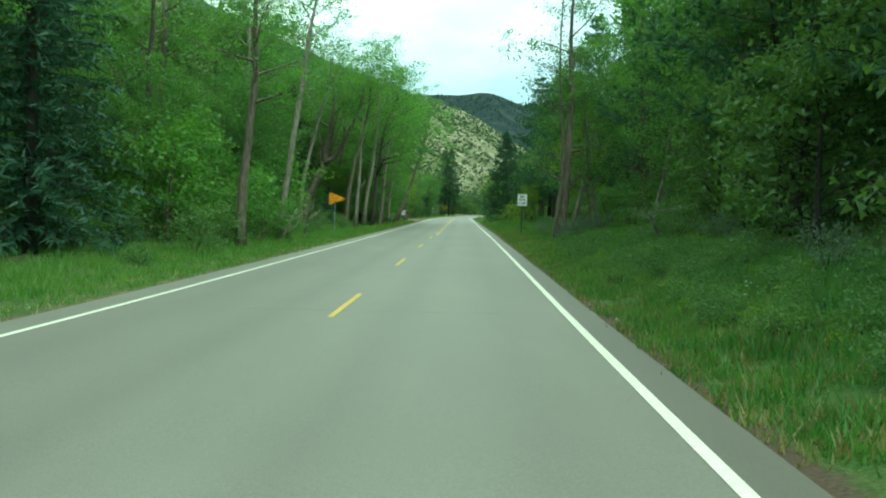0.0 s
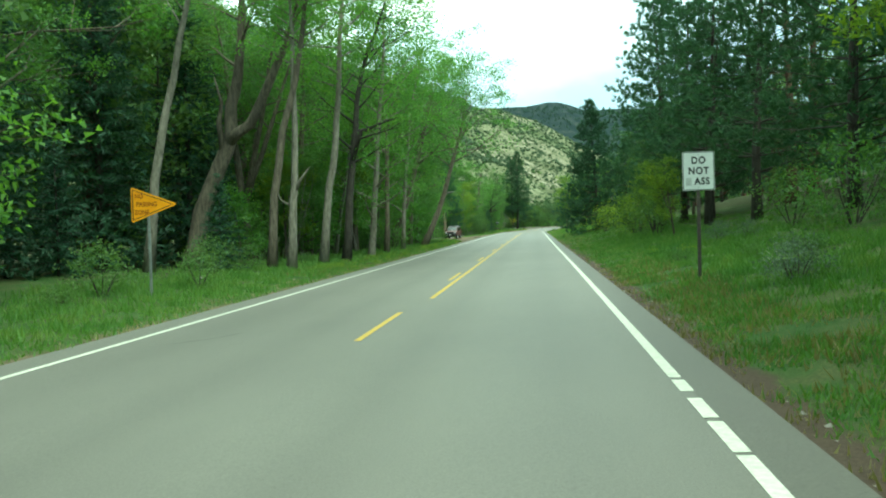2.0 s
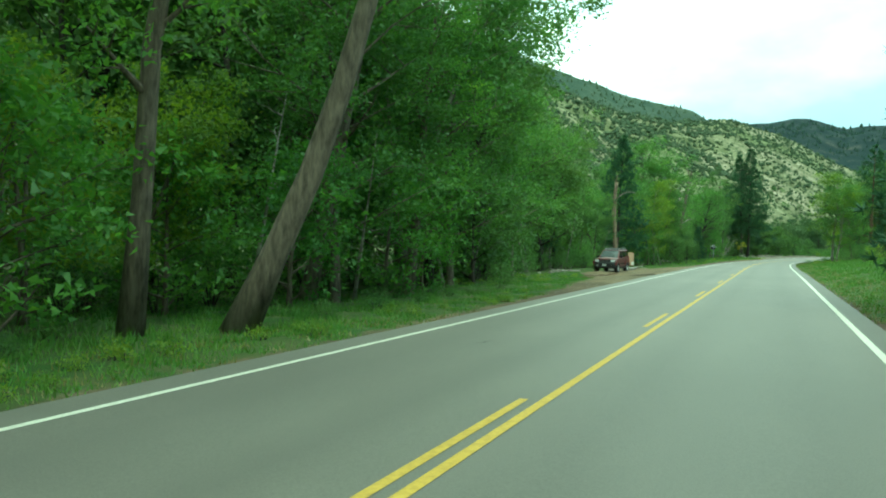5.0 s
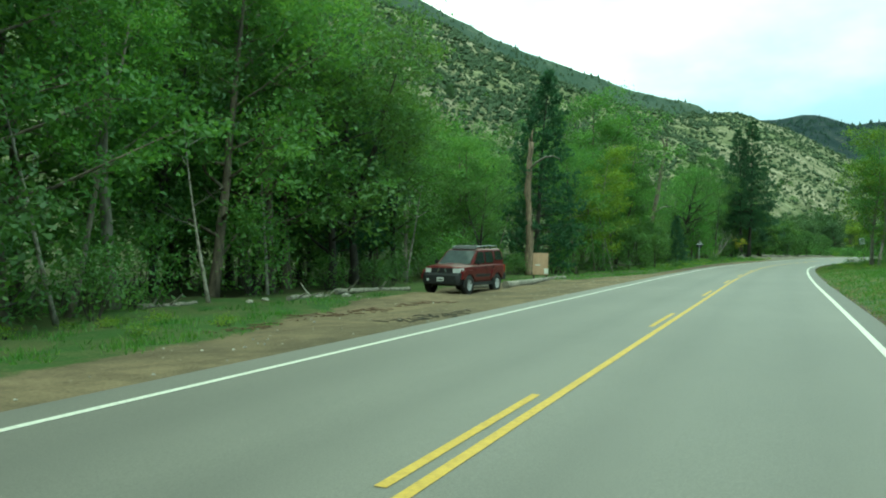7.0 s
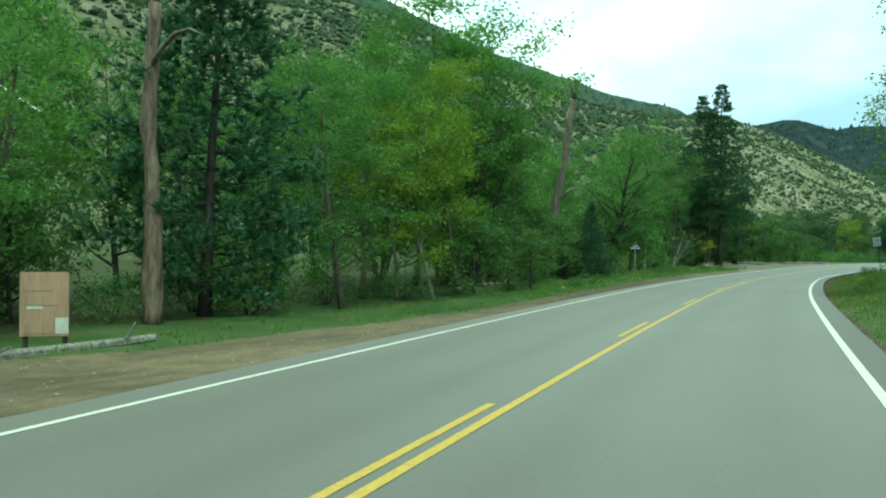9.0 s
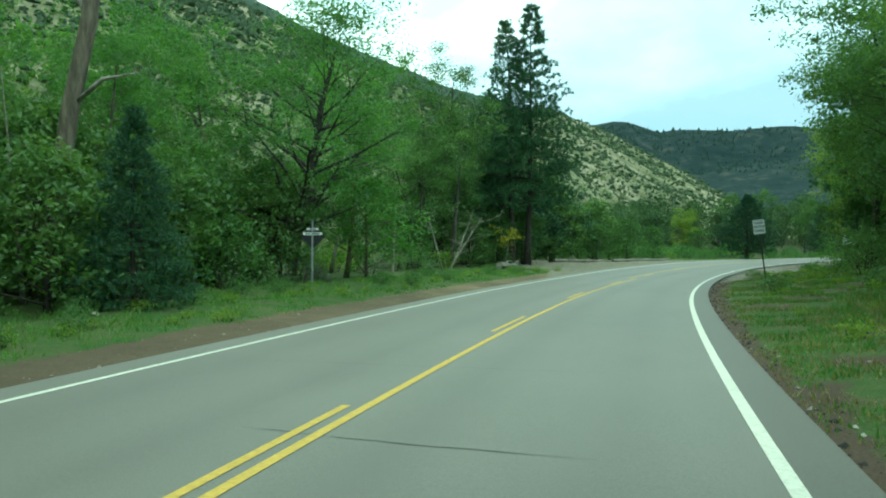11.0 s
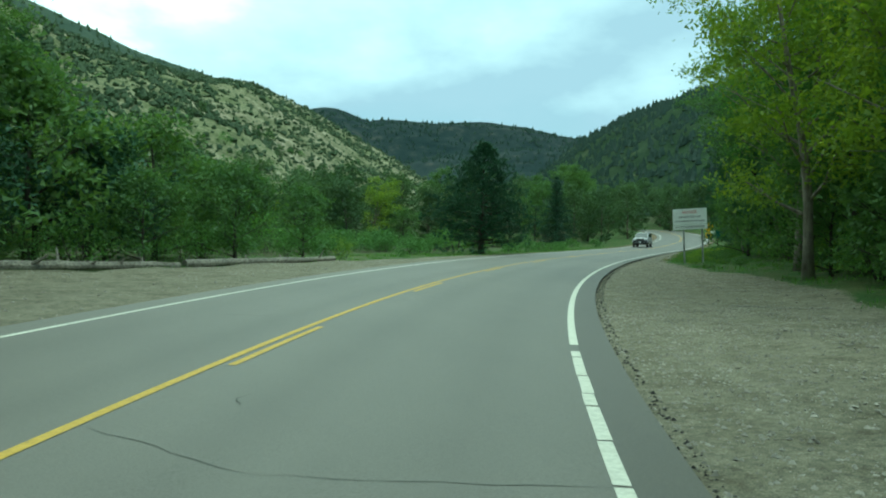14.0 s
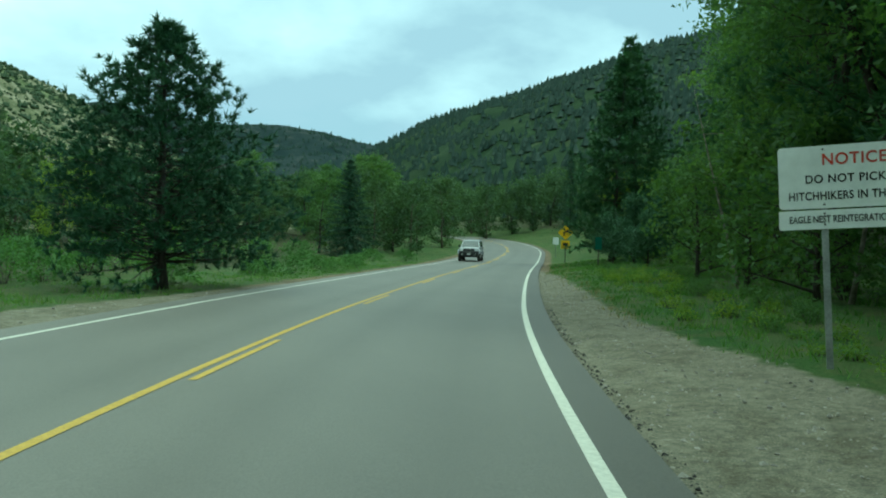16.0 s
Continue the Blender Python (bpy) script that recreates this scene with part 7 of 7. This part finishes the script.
blades("verge_grass", 12000, 0, 30, 1, 9.5, 34, "tall rank green grass on the bank", GRASS, 0.16, 0.42, 1.3)
blades("dry_grass", 3500, 0, 30, 1, 6.8, 35, "faded yellow grass at the foot of the bank", STRAW, 0.12, 0.34, 0.9)
blades("dry_grass", 2600, 22, 60, 1, 6.2, 31, "faded yellow grass on the bank", STRAW, 0.12, 0.34, 0.9)
blades("verge_grass", 16000, 26, 84, 1, 10.5, 36, "thick green grass on the bank", GRASS, 0.12, 0.30, 1.3)
blades("verge_grass", 14000, 8, 112, -1, 9.5, 37, "thick green grass along the verge", GRASS, 0.12, 0.30, 1.3)
blades("dry_grass", 8000, 186, 246, 1, 9.0, 32, "faded yellow grass on the bank", STRAW, 0.08, 0.26, 0.9)
blades("dry_grass", 2500, 60, 150, -1, 7.0, 33, "faded yellow grass on the bank", STRAW, 0.08, 0.26, 0.9)


def pebbles(name, n, seed, s0, s1, o0, o1, lo, hi, mat, label, zone):
    g = np.random.default_rng(seed)
    s, o = g.uniform(s0, s1, n), g.uniform(o0, o1, n)
    dirt, gravel, litter = soil_zones(s, o)
    ok = (gravel if zone == 1 else dirt) > g.uniform(0.2, 0.9, n)
    s, o = s[ok], o[ok]
    n = len(s)
    x, y = plan(s, o)
    r = lo + (hi - lo) * g.uniform(0, 1, n) ** 3
    c = np.stack([x, y, ground_z(s, o) + r * 0.1], 1)
    oct_ = np.array([(1, 0, 0), (0, 1, 0), (-1, 0, 0), (0, -1, 0), (0, 0, 0.7), (0, 0, -0.5)], float)
    v = c[:, None] + (oct_[None] * g.uniform(0.6, 1.3, (n, 6, 1)) + g.normal(size=(n, 6, 3)) * 0.12) * r[:, None, None]
    f = np.array([(0, 1, 4), (1, 2, 4), (2, 3, 4), (3, 0, 4), (1, 0, 5), (2, 1, 5), (3, 2, 5), (0, 3, 5)])
    f = (np.arange(n)[:, None, None] * 6 + f[None]).reshape(-1, 3)
    return tagged(new(name, raw_mesh(name, v.reshape(-1, 3), f, mat)), label, "gravel", kind="stuff")


pebbles("gravel_stones", 20000, 21, 238, 330, 4.3, 11, 0.008, 0.042, STONE, "pale gravel stones on the right lay-by", 1)
pebbles("gravel_stones", 6000, 22, 240, 310, -18, -4.7, 0.012, 0.05, STONE, "pale gravel stones on the left lay-by", 1)


def twigs(name, n, seed, s0, s1, o0, o1, label, mat):
    """Thin broken sticks and bark lying about on the ground."""
    g = np.random.default_rng(seed)
    u = g.uniform(0, 1, n)
    s, o = s0 + (s1 - s0) * u, o0 + (o1 - o0) * u + g.normal(size=n) * 0.28
    x, y = plan(s, o)
    z = ground_z(s, o)
    sh = Shape()
    for i in range(n):
        a, ln = g.uniform(0, 6.28), g.uniform(0.1, 0.55)
        p = Vector((x[i], y[i], z[i] + 0.015))
        d = Vector((math.cos(a), math.sin(a), g.uniform(-0.02, 0.08))) * ln
        sh.tube([p, p + d * 0.5 + Vector((0, 0, g.uniform(0, 0.03))), p + d], [0.012, 0.014, 0.006], 4)
    return tagged(new(name, sh.mesh(name, mat)), label, "twigs", kind="stuff")


twigs("twig_litter", 120, 51, 136.5, 148.5, -8.9, -8.2, "dark broken twigs strewn across the dirt", RED_BARK)
twigs("twig_litter", 30, 52, 139.0, 142.5, -5.6, -5.4, "dark broken bark beside the asphalt", DARK_BARK)
for s, o, z in ((30.5, 7.6, 0.9), (30.1, 8.2, 0.8), (26.8, 6.9, 0.7), (23.5, 6.4, 0.7), (36.5, 7.0, 0.8), (18.5, 6.6, 0.7), (12.0, 6.9, 0.8), (7.5, 6.4, 0.7), (49.5, 7.2, 0.7), (16.2, 7.7, 0.8)):
    plant("flower", s, o, z)
sow(("tuft",), 118, 139, -12.5, -8.8, 24, 0.35, 0.8, 0.7)
sow(("tuft",), 62, 118, -6.8, -5.2, 50, 0.35, 0.8, 0.6)
pebbles("asphalt_crumbs", 1500, 23, 186, 240, 4.22, 4.9, 0.010, 0.05, CRUMB, "crumbled dark asphalt at the road edge", 0)
pebbles("asphalt_crumbs", 2600, 26, 238, 300, 4.24, 4.5, 0.008, 0.035, CRUMB, "crumbled dark asphalt at the road edge", 1)
pebbles("gravel_stones", 9000, 27, 239, 264, 4.4, 9, 0.010, 0.038, STONE, "coarse grey stones on the right lay-by", 1)
pebbles("dirt_stones", 2500, 25, 2, 240, 4.3, 6.2, 0.012, 0.05, STONE, "small stones in the dirt at the road edge", 0)
pebbles("dirt_stones", 3000, 24, 20, 240, -12, -4.7, 0.012, 0.045, STONE, "small stones in the roadside dirt", 0)


def scrub(name, verts, n, seed, r0, r1, lo, hi, mat, label, pointed, round_=False, grove=0.0):
    """Uneven clumps strewn over a hill's surface."""
    g = np.random.default_rng(seed)
    ni, nj = verts.shape[:2]
    a, b = g.uniform(0, ni - 1.01, n), (nj - 6) * (r0 + (r1 - r0) * g.uniform(0, 1, n))
    if grove:
        dense = np.sin(a * 0.55 + b * 0.30) + np.sin(a * 0.21 - b * 0.52 + 1) + 0.7 * np.sin(a * 1.3 + b * 0.9 + 2) + g.normal(size=n) * 0.5
        a, b = a[dense > grove - 1.6], b[dense > grove - 1.6]
        n = len(a)
    i, j = a.astype(int), b.astype(int)
    fa, fb = (a - i)[:, None], (b - j)[:, None]
    c = (verts[i, j] * (1 - fa) + verts[i + 1, j] * fa) * (1 - fb) + (verts[i, j + 1] * (1 - fa) + verts[i + 1, j + 1] * fa) * fb
    size = (lo + (hi - lo) * g.uniform(0, 1, n) ** 1.8) * (0.45 + 0.55 * b / nj)
    k = 7 if round_ else 5
    ang = np.arange(k) * 2 * np.pi / k
    levels = ((0.0, 0.7), (0.55, 0.9)) if not pointed else ((0.05, 1.0), (0.5, 0.5))
    if round_:
        levels = ((0.0, 0.75), (0.35, 1.0), (0.72, 0.72))
    tall = (1.35 if round_ else 1.0) if not pointed else 2.6
    ring = np.array([(math.cos(t) * r, math.sin(t) * r, z * tall) for z, r in levels for t in ang] + [(0, 0, tall)])
    shape = ring[None] * g.uniform(*((0.5, 1.4) if round_ else (0.7, 1.3)), (n, len(ring), 1)) * 0.5
    v = c[:, None] + shape * size[:, None, None]
    f = [(l * k + q, l * k + (q + 1) % k, (l + 1) * k + (q + 1) % k) for l in range(len(levels) - 1) for q in range(k)] + [(l * k + q, (l + 1) * k + (q + 1) % k, (l + 1) * k + q) for l in range(len(levels) - 1) for q in range(k)] + [((len(levels) - 1) * k + q, (len(levels) - 1) * k + (q + 1) % k, len(levels) * k) for q in range(k)]
    f = (np.arange(n)[:, None, None] * len(ring) + np.array(f)[None]).reshape(-1, 3)
    return tagged(new(name, raw_mesh(name, v.reshape(-1, 3), f, mat)), label, "woodland", kind="stuff")


scrub("hillside_scrub", left_hill, 4200, 36, 0.0, 0.34, 1.6, 5.0, HILLTREE, "round juniper and oak scrub low on the hill", False, True)
scrub("hillside_scrub", left_hill, 15000, 31, 0.25, 1.0, 1.6, 5.4, HILLTREE, "dark juniper and pinyon scrub on the dry hill", False, True, 0.25)
scrub("hillside_bushes", left_hill, 9000, 38, 0.1, 0.9, 1.2, 2.6, HILLTREE, "low scrub bushes on the dry hill", False)
scrub("hillside_scrub", side_hill, 3500, 35, 0.0, 0.6, 2.5, 6.5, HILLTREE, "dark juniper and pinyon scrub on the dry hill", False)
scrub("hillside_pines", left_hill, 4200, 32, 0.0, 1.02, 1.6, 3.6, HILLTREE, "scattered dark conifers on the dry hill", True)
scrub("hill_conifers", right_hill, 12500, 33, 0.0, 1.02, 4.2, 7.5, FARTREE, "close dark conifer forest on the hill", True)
scrub("ridge_conifers", back_ridge, 2600, 37, 0.3, 1.0, 2.5, 5.0, HILLTREE, "dark forest on the ridge behind the dry hill", True)
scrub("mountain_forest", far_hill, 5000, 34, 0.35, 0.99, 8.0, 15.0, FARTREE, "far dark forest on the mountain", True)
